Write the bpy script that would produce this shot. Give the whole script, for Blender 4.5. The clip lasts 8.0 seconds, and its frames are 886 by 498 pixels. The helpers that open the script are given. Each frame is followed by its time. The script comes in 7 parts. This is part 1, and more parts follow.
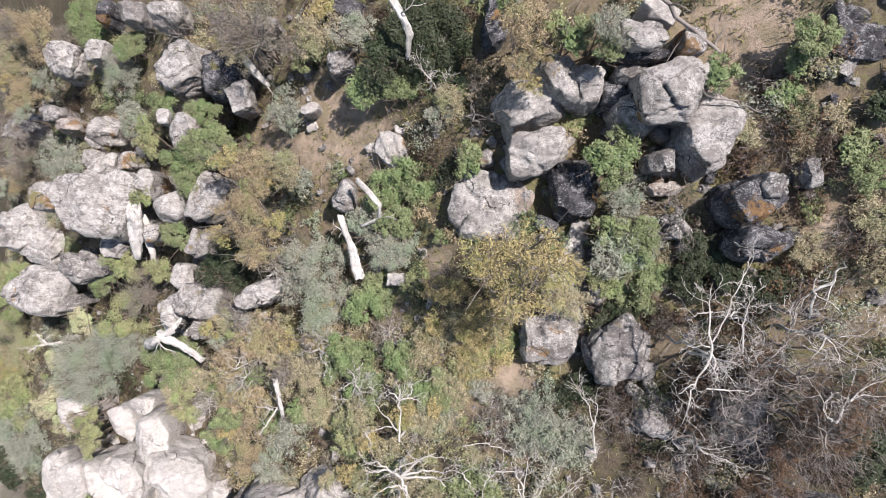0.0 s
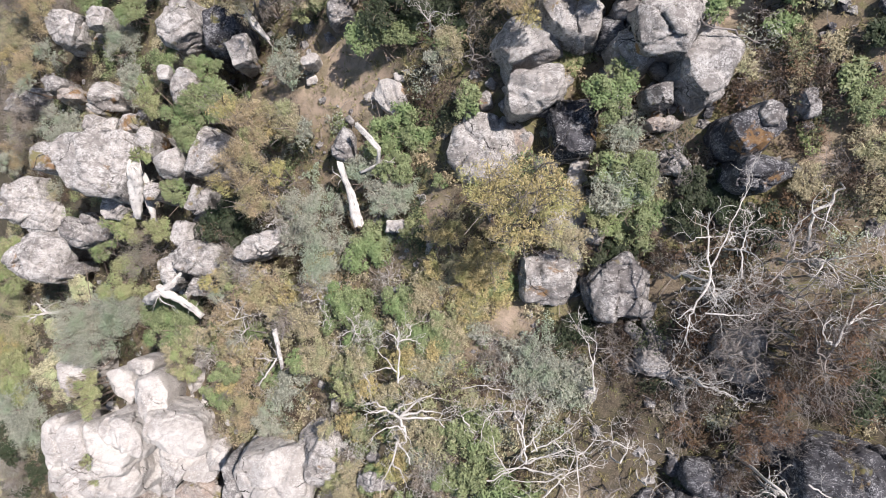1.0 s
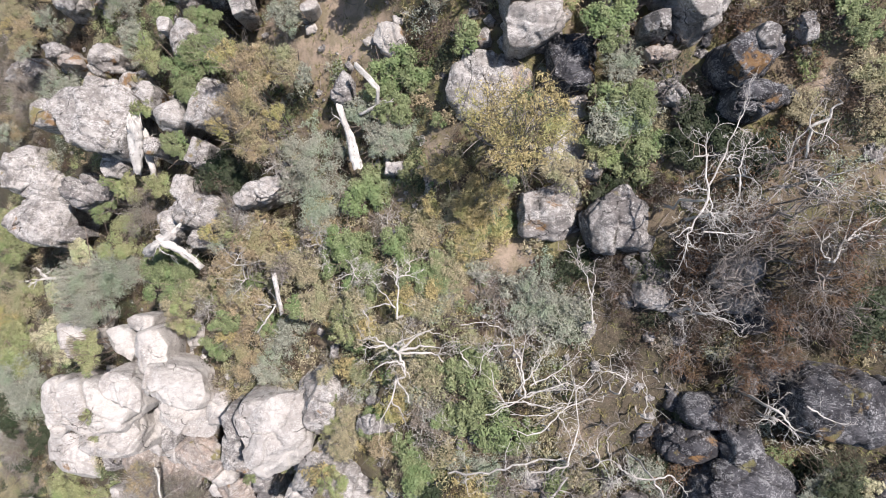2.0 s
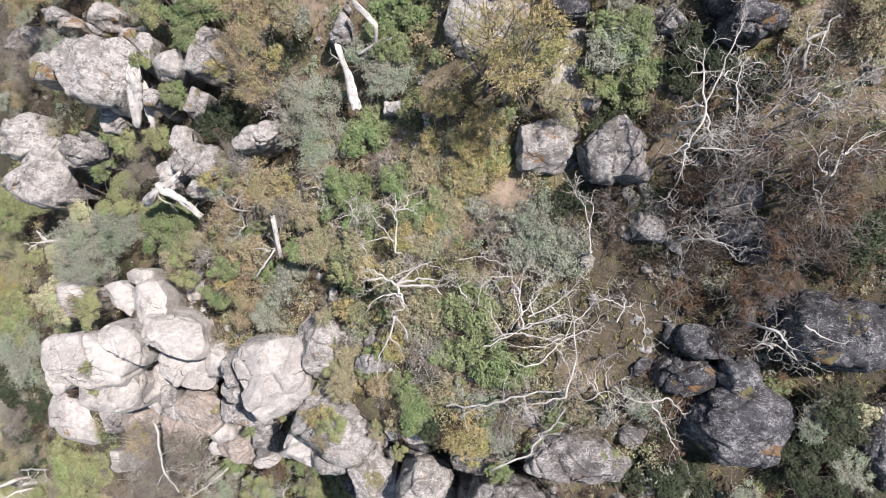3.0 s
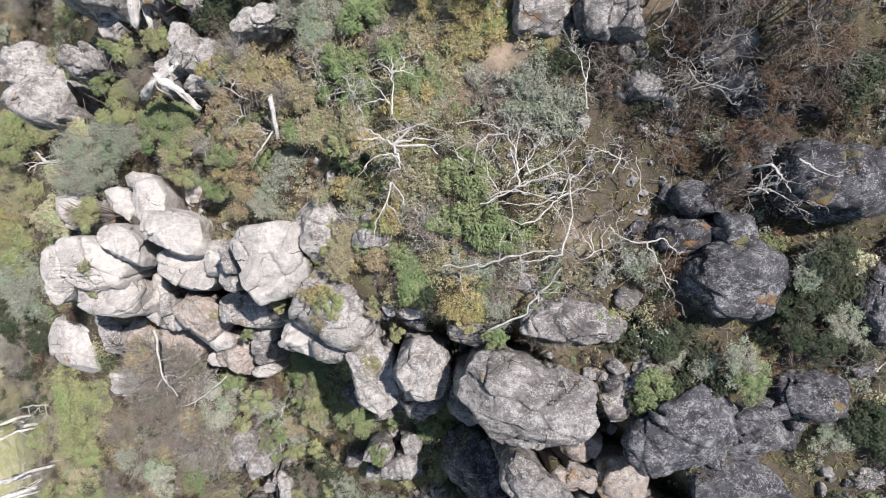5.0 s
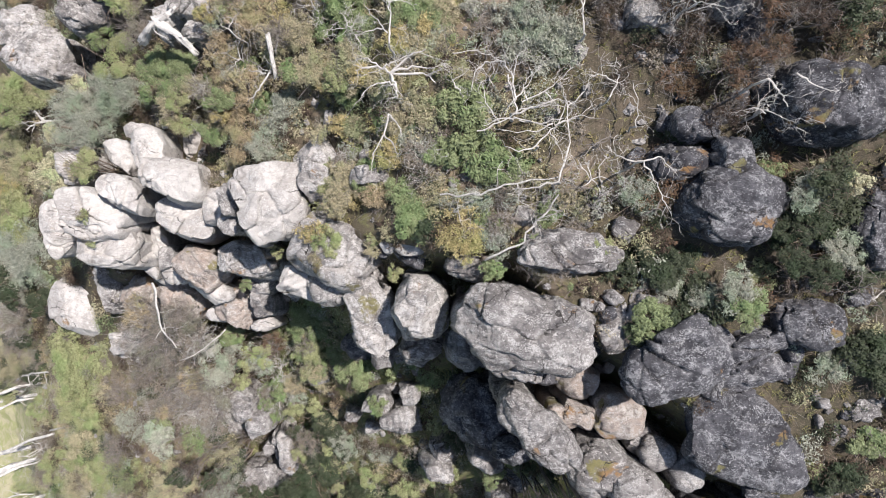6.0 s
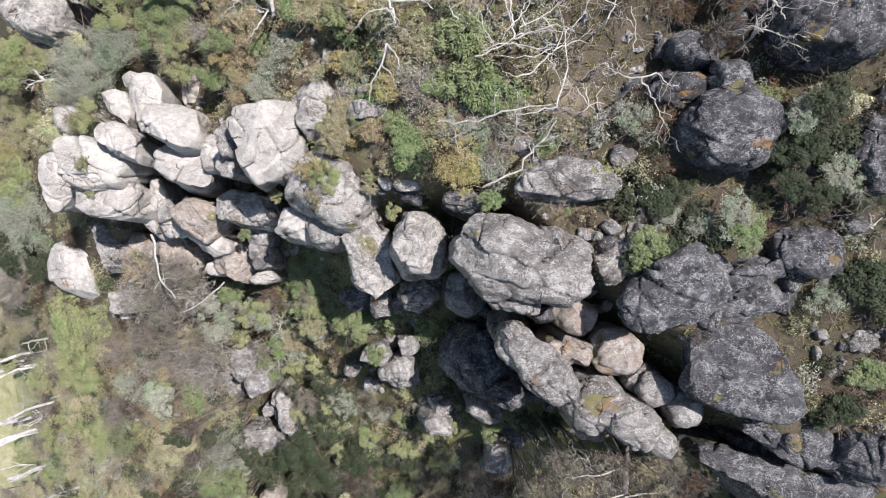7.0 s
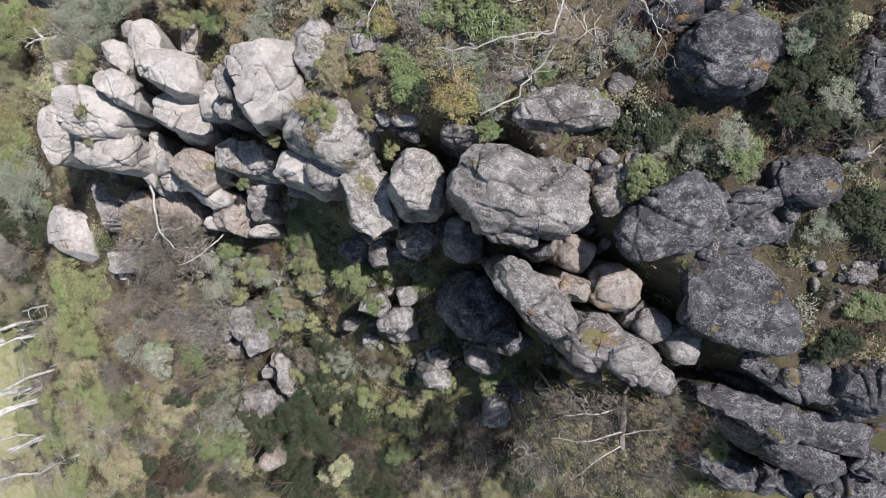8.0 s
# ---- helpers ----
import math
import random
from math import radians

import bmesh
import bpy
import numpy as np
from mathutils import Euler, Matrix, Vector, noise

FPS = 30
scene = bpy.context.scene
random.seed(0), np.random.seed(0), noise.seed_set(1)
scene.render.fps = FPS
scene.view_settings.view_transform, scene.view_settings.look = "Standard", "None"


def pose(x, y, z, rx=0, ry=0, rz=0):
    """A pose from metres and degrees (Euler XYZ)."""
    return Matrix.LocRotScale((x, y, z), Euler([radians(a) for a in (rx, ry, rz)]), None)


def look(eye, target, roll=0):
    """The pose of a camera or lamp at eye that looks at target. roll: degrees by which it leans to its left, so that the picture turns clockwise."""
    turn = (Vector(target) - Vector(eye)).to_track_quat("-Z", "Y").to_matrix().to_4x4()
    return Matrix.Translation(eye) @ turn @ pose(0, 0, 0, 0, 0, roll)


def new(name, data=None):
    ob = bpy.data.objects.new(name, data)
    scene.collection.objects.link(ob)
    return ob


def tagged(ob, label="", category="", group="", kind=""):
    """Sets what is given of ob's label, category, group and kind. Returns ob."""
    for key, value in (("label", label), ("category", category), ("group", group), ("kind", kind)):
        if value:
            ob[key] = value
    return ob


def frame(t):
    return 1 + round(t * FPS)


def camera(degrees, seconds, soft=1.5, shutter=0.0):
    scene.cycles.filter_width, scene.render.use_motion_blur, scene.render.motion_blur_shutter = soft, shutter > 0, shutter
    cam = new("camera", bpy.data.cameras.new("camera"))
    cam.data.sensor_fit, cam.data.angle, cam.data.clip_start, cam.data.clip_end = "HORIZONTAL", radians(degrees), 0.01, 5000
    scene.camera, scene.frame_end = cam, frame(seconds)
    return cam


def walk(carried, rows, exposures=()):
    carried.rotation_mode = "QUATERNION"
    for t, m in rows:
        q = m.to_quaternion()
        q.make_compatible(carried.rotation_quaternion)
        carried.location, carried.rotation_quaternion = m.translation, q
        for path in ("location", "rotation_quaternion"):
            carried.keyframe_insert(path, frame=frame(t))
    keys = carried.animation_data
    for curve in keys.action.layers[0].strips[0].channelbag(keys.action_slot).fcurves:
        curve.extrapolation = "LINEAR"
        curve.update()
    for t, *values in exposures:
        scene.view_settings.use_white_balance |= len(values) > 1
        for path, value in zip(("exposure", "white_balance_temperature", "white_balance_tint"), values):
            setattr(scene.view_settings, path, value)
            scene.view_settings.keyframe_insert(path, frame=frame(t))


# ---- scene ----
cam = camera(73.7, 8.0, soft=1.0)
# t, x, y, then the small turns about x, y and z (degrees) off straight down
EYE = 30.0
ROWS = [
    (0.0, 0.000, -0.000, 0.000, -0.000, -0.000),
    (0.5, 0.058, -1.519, 0.297, 0.061, 0.025),
    (1.0, 0.107, -3.069, 0.483, 0.120, 0.025),
    (2.5, 0.258, -7.822, 0.677, 0.235, -0.044),
    (3.0, 0.318, -9.417, 0.656, 0.270, -0.041),
    (3.5, 0.373, -11.021, 0.587, 0.310, -0.022),
    (4.0, 0.426, -12.635, 0.501, 0.340, 0.002),
    (4.5, 0.484, -14.262, 0.408, 0.368, 0.021),
    (6.0, 0.693, -19.192, 0.096, 0.419, 0.020),
    (6.5, 0.768, -20.877, 0.003, 0.452, 0.035),
    (7.0, 0.850, -22.586, -0.074, 0.504, 0.043),
    (7.5, 0.938, -24.297, -0.140, 0.557, 0.065),
    (8.0, 1.026, -26.000, -0.205, 0.604, 0.122),
]
walk(cam, [(t, pose(x, y, EYE, rx, ry, rz)) for t, x, y, rx, ry, rz in ROWS],
     exposures=[(0.0, 0.8, 6650, 12), (3.0, 0.75, 6650, 11.5), (4.5, 0.7, 6550, 9.5), (6.0, 0.76, 6550, 9.5), (7.5, 0.72, 6500, 9), (8.0, 0.45, 6500, 9)])

# ---- light ----
SUN_FROM = Vector((0.48, 0.31, 1.14)).normalized()
world = bpy.data.worlds.new("sky")
scene.world = world
world.use_nodes = True
wn = world.node_tree.nodes
sky = wn.new("ShaderNodeTexSky")
sky.sky_type, sky.sun_disc = "NISHITA", False
sky.sun_elevation = math.asin(SUN_FROM.z)
sky.sun_rotation = math.atan2(SUN_FROM.x, SUN_FROM.y)
wn["Background"].inputs["Strength"].default_value = 0.09
world.node_tree.links.new(sky.outputs[0], wn["Background"].inputs["Color"])
sun = new("sun", bpy.data.lights.new("sun", "SUN"))
sun.data.energy, sun.data.angle, sun.data.color = 5.0, radians(1.0), (1.0, 0.935, 0.91)
sun.matrix_world = look(SUN_FROM * 120, (0, 0, 0))

# ---- materials ----
class Nodes:
    """A short hand for building a node material."""

    def __init__(self, name, rough=0.9):
        self.mat = bpy.data.materials.new(name)
        self.mat.use_nodes = True
        self.tree = self.mat.node_tree
        self.out = self.tree.nodes["Principled BSDF"]
        self.out.inputs["Roughness"].default_value = rough
        self.out.inputs["Specular IOR Level"].default_value = 0.25
        self.where = self.tree.nodes.new("ShaderNodeTexCoord").outputs["Object"]

    def link(self, a, b):
        self.tree.links.new(a, b)

    def world_place(self):
        """Lay the patterns by the place in the world."""
        self.where = self.tree.nodes.new("ShaderNodeNewGeometry").outputs["Position"]

    def shift(self, amount=40.0):
        """Move the pattern by a different way on each object."""
        info = self.tree.nodes.new("ShaderNodeObjectInfo")
        add = self.tree.nodes.new("ShaderNodeVectorMath")
        mul = self.tree.nodes.new("ShaderNodeMath")
        mul.operation, mul.inputs[1].default_value = "MULTIPLY", amount
        self.link(info.outputs["Random"], mul.inputs[0])
        self.link(self.where, add.inputs[0])
        self.link(mul.outputs[0], add.inputs[1])
        self.where = add.outputs[0]

    def noise(self, scale, detail=4.0, rough=0.6, warp=0.0):
        n = self.tree.nodes.new("ShaderNodeTexNoise")
        n.inputs["Scale"].default_value, n.inputs["Detail"].default_value = scale, detail
        n.inputs["Roughness"].default_value, n.inputs["Distortion"].default_value = rough, warp
        self.link(self.where, n.inputs["Vector"])
        return n.outputs["Fac"]

    def cells(self, scale, feature="F1"):
        n = self.tree.nodes.new("ShaderNodeTexVoronoi")
        n.feature = feature
        n.inputs["Scale"].default_value = scale
        self.link(self.where, n.inputs["Vector"])
        return n.outputs["Distance"]

    def step(self, fac, low, high):
        n = self.tree.nodes.new("ShaderNodeMapRange")
        n.interpolation_type = "SMOOTHSTEP"
        n.inputs["From Min"].default_value, n.inputs["From Max"].default_value = low, high
        self.link(fac, n.inputs["Value"])
        return n.outputs["Result"]

    def times(self, a, b):
        n = self.tree.nodes.new("ShaderNodeMath")
        n.operation = "MULTIPLY"
        for k, v in enumerate((a, b)):
            if isinstance(v, float):
                n.inputs[k].default_value = v
            else:
                self.link(v, n.inputs[k])
        return n.outputs[0]

    def mix(self, fac, a, b):
        n = self.tree.nodes.new("ShaderNodeMix")
        n.data_type = "RGBA"
        for v, socket in ((fac, n.inputs["Factor"]), (a, n.inputs[6]), (b, n.inputs[7])):
            if isinstance(v, float):
                socket.default_value = v
            elif isinstance(v, tuple):
                socket.default_value = (*v, 1.0)
            else:
                self.link(v, socket)
        return n.outputs[2]

    def bump(self, fac, strength, metres, before=None):
        n = self.tree.nodes.new("ShaderNodeBump")
        n.inputs["Strength"].default_value, n.inputs["Distance"].default_value = strength, metres
        self.link(fac, n.inputs["Height"])
        if before:
            self.link(before, n.inputs["Normal"])
        return n.outputs["Normal"]

    def done(self, colour, normal=None):
        self.link(colour, self.out.inputs["Base Color"])
        if normal:
            self.link(normal, self.out.inputs["Normal"])
        return self.mat


def rock_material(name, base, other, stain, crust, crust_share, ochre_share, marks):
    """Weathered granite: two ground colours, dark water stains, joints, pale lichen crusts and patches of ochre lichen."""
    m = Nodes(name, 0.92)
    m.shift()
    broad, mid, fine = m.noise(0.5, 5.0, 0.62, 0.6), m.noise(2.6, 8.0, 0.7, 0.5), m.noise(13.0, 7.0, 0.78)
    c = m.mix(m.step(broad, 0.42, 0.58), tuple(1.12 * v for v in base), tuple(0.9 * v for v in other))
    c = m.mix(m.times(m.step(mid, 0.50, 0.60), 0.6 * marks), c, stain)
    c = m.mix(m.times(m.step(m.noise(0.9, 8.0, 0.74, 0.8), 0.53, 0.61), 0.75 * marks), c, stain)
    lichen = m.step(m.noise(0.8, 5.0, 0.65, 0.5), 0.49, 0.58)
    flecks = m.step(m.noise(1.1, 4.0, 0.7, 0.5), 0.47, 0.60)
    c = m.mix(m.times(m.times(m.step(m.noise(2.3, 11.0, 0.80, 0.8), 0.54 - crust_share, 0.58 - crust_share), lichen), 0.6), c, crust)
    c = m.mix(m.times(m.times(m.step(m.noise(6.5, 9.0, 0.82, 1.2), 0.535 - crust_share, 0.575 - crust_share), flecks), 0.95), c, crust)
    plain = m.where
    beds = m.tree.nodes.new("ShaderNodeMapping")
    beds.inputs["Rotation"].default_value, beds.inputs["Scale"].default_value = (0.5, 0.35, 0.9), (1.0, 2.6, 1.3)
    m.link(plain, beds.inputs["Vector"])
    m.where = beds.outputs["Vector"]
    dashes = m.times(m.step(m.noise(4.6, 6.0, 0.72, 1.0), 0.545 - crust_share, 0.60 - crust_share), m.step(m.noise(0.75, 5.0, 0.65, 0.6), 0.47, 0.60))
    seams = m.step(m.noise(2.1, 8.0, 0.75, 1.4), 0.57, 0.62)
    m.where = plain
    c = m.mix(m.times(dashes, 0.7), c, tuple(1.1 * v for v in crust))
    c = m.mix(m.times(seams, 0.7 * marks), c, tuple(0.6 * v for v in stain))
    specks = m.times(m.step(m.cells(9.0), 0.26, 0.17), m.step(m.noise(1.6, 5.0, 0.7, 0.4), 0.46, 0.58))
    c = m.mix(m.times(specks, 0.75), c, tuple(1.2 * v for v in crust))
    spots = m.times(m.step(m.cells(5.5), 0.24, 0.14), m.step(m.noise(0.7, 5.0, 0.7, 0.4), 0.50, 0.62))
    c = m.mix(m.times(spots, 0.9), c, tuple(1.15 * v for v in crust))
    ochre = m.times(m.step(m.noise(0.5, 5.0, 0.6, 0.3), 0.67 - ochre_share, 0.72 - ochre_share), m.step(mid, 0.36, 0.52))
    c = m.mix(m.times(ochre, 0.9), c, m.mix(m.step(m.noise(0.33, 2.0), 0.44, 0.54), (0.23, 0.135, 0.06), (0.17, 0.155, 0.065)))
    c = m.mix(m.times(m.step(fine, 0.54, 0.68), 0.7 * marks), c, tuple(0.5 * v for v in stain))
    warp = m.tree.nodes.new("ShaderNodeVectorMath")
    warp.operation = "MULTIPLY_ADD"
    wob = m.tree.nodes.new("ShaderNodeTexNoise")
    wob.inputs["Scale"].default_value, wob.inputs["Detail"].default_value = 0.9, 4.0
    m.link(m.where, wob.inputs["Vector"])
    m.link(wob.outputs["Color"], warp.inputs[0])
    warp.inputs[1].default_value = (1.4, 1.4, 1.4)
    m.link(m.where, warp.inputs[2])
    m.where = warp.outputs[0]
    edge = m.cells(0.32, "DISTANCE_TO_EDGE")
    m.where = plain
    crack = m.times(m.step(edge, 0.014, 0.003), m.step(m.noise(0.5, 3.0), 0.52, 0.60))
    c = m.mix(crack, c, (0.035, 0.032, 0.03))
    n = m.bump(fine, 1.0, 0.08, m.bump(mid, 0.9, 0.16))
    return m.done(c, n)


ROCKS = {
    "pale": rock_material("pale_granite", (0.465, 0.440, 0.415), (0.405, 0.377, 0.353), (0.225, 0.215, 0.207), (0.54, 0.524, 0.503), 0.02, 0.01, 0.5),
    "lichen": rock_material("lichen_mottled_granite", (0.33, 0.31, 0.292), (0.262, 0.243, 0.229), (0.11, 0.105, 0.102), (0.52, 0.505, 0.487), 0.045, 0.06, 0.95),
    "grey": rock_material("grey_granite", (0.215, 0.203, 0.195), (0.165, 0.152, 0.147), (0.072, 0.069, 0.071), (0.46, 0.447, 0.43), 0.035, 0.03, 0.8),
    # naturally darker stone, its colour lowered further to imitate cloud shade in the east
    "dark": rock_material("shade_toned_dark_granite", (0.083, 0.082, 0.09), (0.055, 0.054, 0.061), (0.025, 0.025, 0.03), (0.34, 0.34, 0.347), 0.02, 0.06, 0.9),
    "rust": rock_material("rusty_granite", (0.30, 0.245, 0.21), (0.32, 0.287, 0.262), (0.13, 0.11, 0.10), (0.46, 0.435, 0.405), 0.03, 0.10, 0.7),
}


def ground_material():
    """Leaf litter with moss and dry grass, and pinkish open soil where the soil attribute says so."""
    m = Nodes("litter_and_dry_grass", 0.95)
    m.world_place()
    big, mid, fine = m.noise(0.12, 4.0, 0.55, 0.5), m.noise(0.8, 6.0, 0.68, 0.5), m.noise(7.0, 8.0, 0.75)
    c = m.mix(m.step(big, 0.40, 0.60), (0.105, 0.088, 0.058), (0.19, 0.150, 0.105))
    c = m.mix(m.times(m.step(mid, 0.48, 0.60), 0.85), c, (0.15, 0.145, 0.065))
    c = m.mix(m.times(m.step(m.noise(1.9, 8.0, 0.74, 0.8), 0.50, 0.62), 0.8), c, (0.040, 0.036, 0.028))
    soil = m.tree.nodes.new("ShaderNodeAttribute")
    soil.attribute_name = "soil"
    sand = m.mix(m.step(m.noise(1.2, 6.0, 0.66), 0.42, 0.62), (0.34, 0.268, 0.205), (0.215, 0.180, 0.122))
    c = m.mix(soil.outputs["Fac"], c, sand)
    straw = m.tree.nodes.new("ShaderNodeAttribute")
    straw.attribute_name = "straw"
    c = m.mix(m.times(straw.outputs["Fac"], 0.9), c, m.mix(m.step(m.noise(0.7, 6.0, 0.7, 0.6), 0.42, 0.58), (0.36, 0.335, 0.215), (0.27, 0.28, 0.13)))
    litter = m.tree.nodes.new("ShaderNodeAttribute")
    litter.attribute_name = "litter"
    moss = m.tree.nodes.new("ShaderNodeAttribute")
    moss.attribute_name = "moss"
    c = m.mix(m.times(moss.outputs["Fac"], m.step(m.noise(1.1, 6.0, 0.68), 0.40, 0.55)), c, m.mix(m.step(mid, 0.44, 0.56), (0.115, 0.125, 0.042), (0.075, 0.088, 0.034)))
    # brown litter tone, deepened to carry cloud shade and dark gaps between bushes
    c = m.mix(litter.outputs["Fac"], c, m.mix(m.step(m.noise(1.5, 6.0, 0.7), 0.44, 0.58), (0.062, 0.051, 0.037), (0.034, 0.032, 0.021)))
    c = m.mix(m.times(m.step(m.noise(20.0, 5.0, 0.8), 0.54, 0.66), 0.6), c, (0.30, 0.255, 0.19))
    c = m.mix(m.times(m.step(fine, 0.56, 0.70), 0.7), c, (0.035, 0.030, 0.022))
    return m.done(c, m.bump(fine, 0.9, 0.08, m.bump(mid, 0.6, 0.2)))


def leaf_material(name, dark, light, dry, dry_share=0.1):
    """Leaves that differ from one to the next, with some dry ones among them."""
    m = Nodes(name, 0.6)
    geo = m.tree.nodes.new("ShaderNodeNewGeometry").outputs["Random Per Island"]
    info = m.tree.nodes.new("ShaderNodeObjectInfo").outputs["Random"]
    c = m.mix(geo, tuple(0.72 * v for v in dark), tuple(1.08 * v for v in light))
    c = m.mix(m.times(info, 0.4), c, tuple(0.5 * (a + b) for a, b in zip(light, dry)))
    m.shift(9.0)
    c = m.mix(m.times(m.step(m.noise(0.55, 3.0), 0.46, 0.62), 0.45), c, tuple(0.5 * (a + b) * k for a, b, k in zip(dark, light, (0.82, 1.12, 0.85))))
    c = m.mix(m.times(m.step(m.noise(1.7, 4.0, 0.65), 0.66 - dry_share, 0.74 - dry_share), 0.6), c, m.mix(geo, tuple(0.55 * v for v in dry), tuple(1.1 * v for v in dry)))
    m.out.inputs["Specular IOR Level"].default_value = 0.3
    m.done(c)
    glow, both, end = m.tree.nodes.new("ShaderNodeBsdfTranslucent"), m.tree.nodes.new("ShaderNodeMixShader"), m.tree.nodes["Material Output"]
    m.link(c, glow.inputs["Color"])
    both.inputs[0].default_value = 0.28
    m.link(m.out.outputs[0], both.inputs[1])
    m.link(glow.outputs[0], both.inputs[2])
    m.link(both.outputs[0], end.inputs["Surface"])
    return m.mat


def wood_material(name, base, other):
    m = Nodes(name, 0.85)
    m.shift()
    fine = m.noise(14.0, 6.0, 0.7, 1.0)
    c = m.mix(m.step(m.noise(1.3, 5.0, 0.6), 0.38, 0.62), base, other)
    c = m.mix(m.times(m.step(fine, 0.52, 0.7), 0.6), c, tuple(v * 0.4 for v in other))
    return m.done(c, m.bump(fine, 0.6, 0.02))


GROUND = ground_material()
LEAVES = {
    "green": leaf_material("green_leaves", (0.100, 0.131, 0.054), (0.245, 0.297, 0.148), (0.281, 0.260, 0.159), 0.0),
    # dark green, lowered further so the leaf colour carries cloud shade and dark gaps
    "deep": leaf_material("shade_toned_deep_green_leaves", (0.021, 0.030, 0.016), (0.061, 0.078, 0.042), (0.090, 0.084, 0.051), 0.0),
    "sage": leaf_material("grey_green_leaves", (0.190, 0.205, 0.160), (0.384, 0.399, 0.330), (0.410, 0.379, 0.297), 0.05),
    "olive": leaf_material("olive_brown_leaves", (0.197, 0.183, 0.111), (0.466, 0.422, 0.276), (0.407, 0.323, 0.244), 0.04),
    "brown": leaf_material("brown_leaves", (0.201, 0.165, 0.099), (0.461, 0.379, 0.242), (0.357, 0.262, 0.193), 0.05),
    "gold": leaf_material("yellow_olive_leaves", (0.239, 0.202, 0.097), (0.502, 0.427, 0.213), (0.416, 0.325, 0.192), 0.0),
    "lime": leaf_material("yellow_green_leaves", (0.163, 0.184, 0.080), (0.341, 0.361, 0.188), (0.365, 0.328, 0.188), 0.05),
    "rust": leaf_material("rust_brown_dead_leaves", (0.093, 0.054, 0.034), (0.195, 0.116, 0.072), (0.146, 0.099, 0.066), 0.2),
    "ash": leaf_material("dry_grey_brown_leaves", (0.148, 0.127, 0.105), (0.314, 0.278, 0.234), (0.250, 0.199, 0.144), 0.1),
    # dry brown leaves with the eastern cloud shade mixed into their colour
    "umber": leaf_material("shade_toned_brown_dry_leaves", (0.040, 0.028, 0.021), (0.094, 0.068, 0.052), (0.095, 0.058, 0.036), 0.12),
}
def log_material():
    """Silver-white dead trunk wood with long drying cracks and grey weather stains along its grain."""
    m = Nodes("weathered_trunk_wood", 0.85)
    m.shift()
    stain = m.noise(1.1, 5.0, 0.65, 0.4)
    plain = m.where
    grain = m.tree.nodes.new("ShaderNodeAttribute")
    grain.attribute_name = "grain"
    m.where = grain.outputs["Vector"]
    m.shift()
    streak, crack = m.noise(2.6, 6.0, 0.7), m.noise(6.0, 4.0, 0.6)
    m.where = plain
    c = m.mix(m.step(stain, 0.42, 0.62), (0.54, 0.52, 0.49), (0.37, 0.356, 0.338))
    c = m.mix(m.times(m.step(streak, 0.50, 0.62), 0.6), c, (0.27, 0.258, 0.243))
    c = m.mix(m.times(m.step(crack, 0.60, 0.66), 0.9), c, (0.07, 0.065, 0.06))
    return m.done(c, m.bump(crack, 0.8, 0.04, m.bump(streak, 0.8, 0.08)))


LOGWOOD = log_material()
BLEACHED = wood_material("bleached_dead_wood", (0.48, 0.46, 0.432), (0.33, 0.313, 0.29))
GREYWOOD = wood_material("grey_dead_wood", (0.225, 0.202, 0.186), (0.135, 0.121, 0.111))
BARK = wood_material("grey_brown_bark", (0.24, 0.19, 0.15), (0.15, 0.12, 0.10))
LEAVES["cream"] = leaf_material("cream_flowers_and_leaves", (0.22, 0.22, 0.13), (0.62, 0.58, 0.40), (0.16, 0.19, 0.09), 0.1)
GRASS = leaf_material("dry_grass_blades", (0.15, 0.14, 0.06), (0.36, 0.30, 0.16), (0.14, 0.16, 0.06), 0.15)


# ---- ground ----
def smooth(a, b, v):
    """0 at a, 1 at b, with soft ends."""
    v = min(1.0, max(0.0, (v - a) / (b - a)))
    return v * v * (3 - 2 * v)


def ridge(x):
    """The y of the cliff's edge, south of which the slope falls away."""
    return -21.0 + 5.5 * smooth(-27, -20, x) - 2.8 * smooth(-10, -3, x) - 3.0 * smooth(3, 7, x) - 14.0 * smooth(4, 25, x)


def lie(x, y):
    """The height of the ground, without its small bumps."""
    if x < 0:
        u = max(x, -60.0)
        z = 0.62 * u - 0.003 * u * u + 0.35 * (x - u) * smooth(-400, -60, x)
    else:
        u = min(x, 40.0)
        z = 0.2 * u + 0.012 * u * (max(-45.0, min(y, 30.0)) + 10)
    south = ridge(x) - y
    fade = 0.28 + 0.72 * smooth(-36, -15, x)
    far = min(max(south - 2.0, 0.0), 45.0)
    return z - fade * (5.2 * smooth(0, 2.5, south) + (0.62 + 0.2 * smooth(-9, -1, x)) * far)


def ground_height(x, y):
    v = Vector((x, y, 0))
    return lie(x, y) + 0.55 * noise.noise(v * 0.22) + 0.22 * noise.noise(v * 0.7 + Vector((9, 3, 0)))


# places where the soil lies open: x, y, radius
BARE = [(-5.8, 7.1, 3.5), (-10.5, 7.2, 1.7), (12.3, 8.9, 2.6), (2.9, -7.0, 1.7), (9.0, -12.3, 1.2), (-0.4, -0.9, 1.2), (9.5, -18.0, 1.1), (16.5, 0.5, 1.2), (14.0, -19.6, 2.0), (8.9, -13.3, 2.1), (7.3, -15.2, 1.5)]


def bareness(x, y):
    v = Vector((x, y, 0))
    return max(smooth(1.15, 0.6, math.hypot(x - a, y - b) / r + 0.35 * noise.noise(v * 0.6) + 0.2 * noise.noise(v * 1.9)) for a, b, r in BARE)


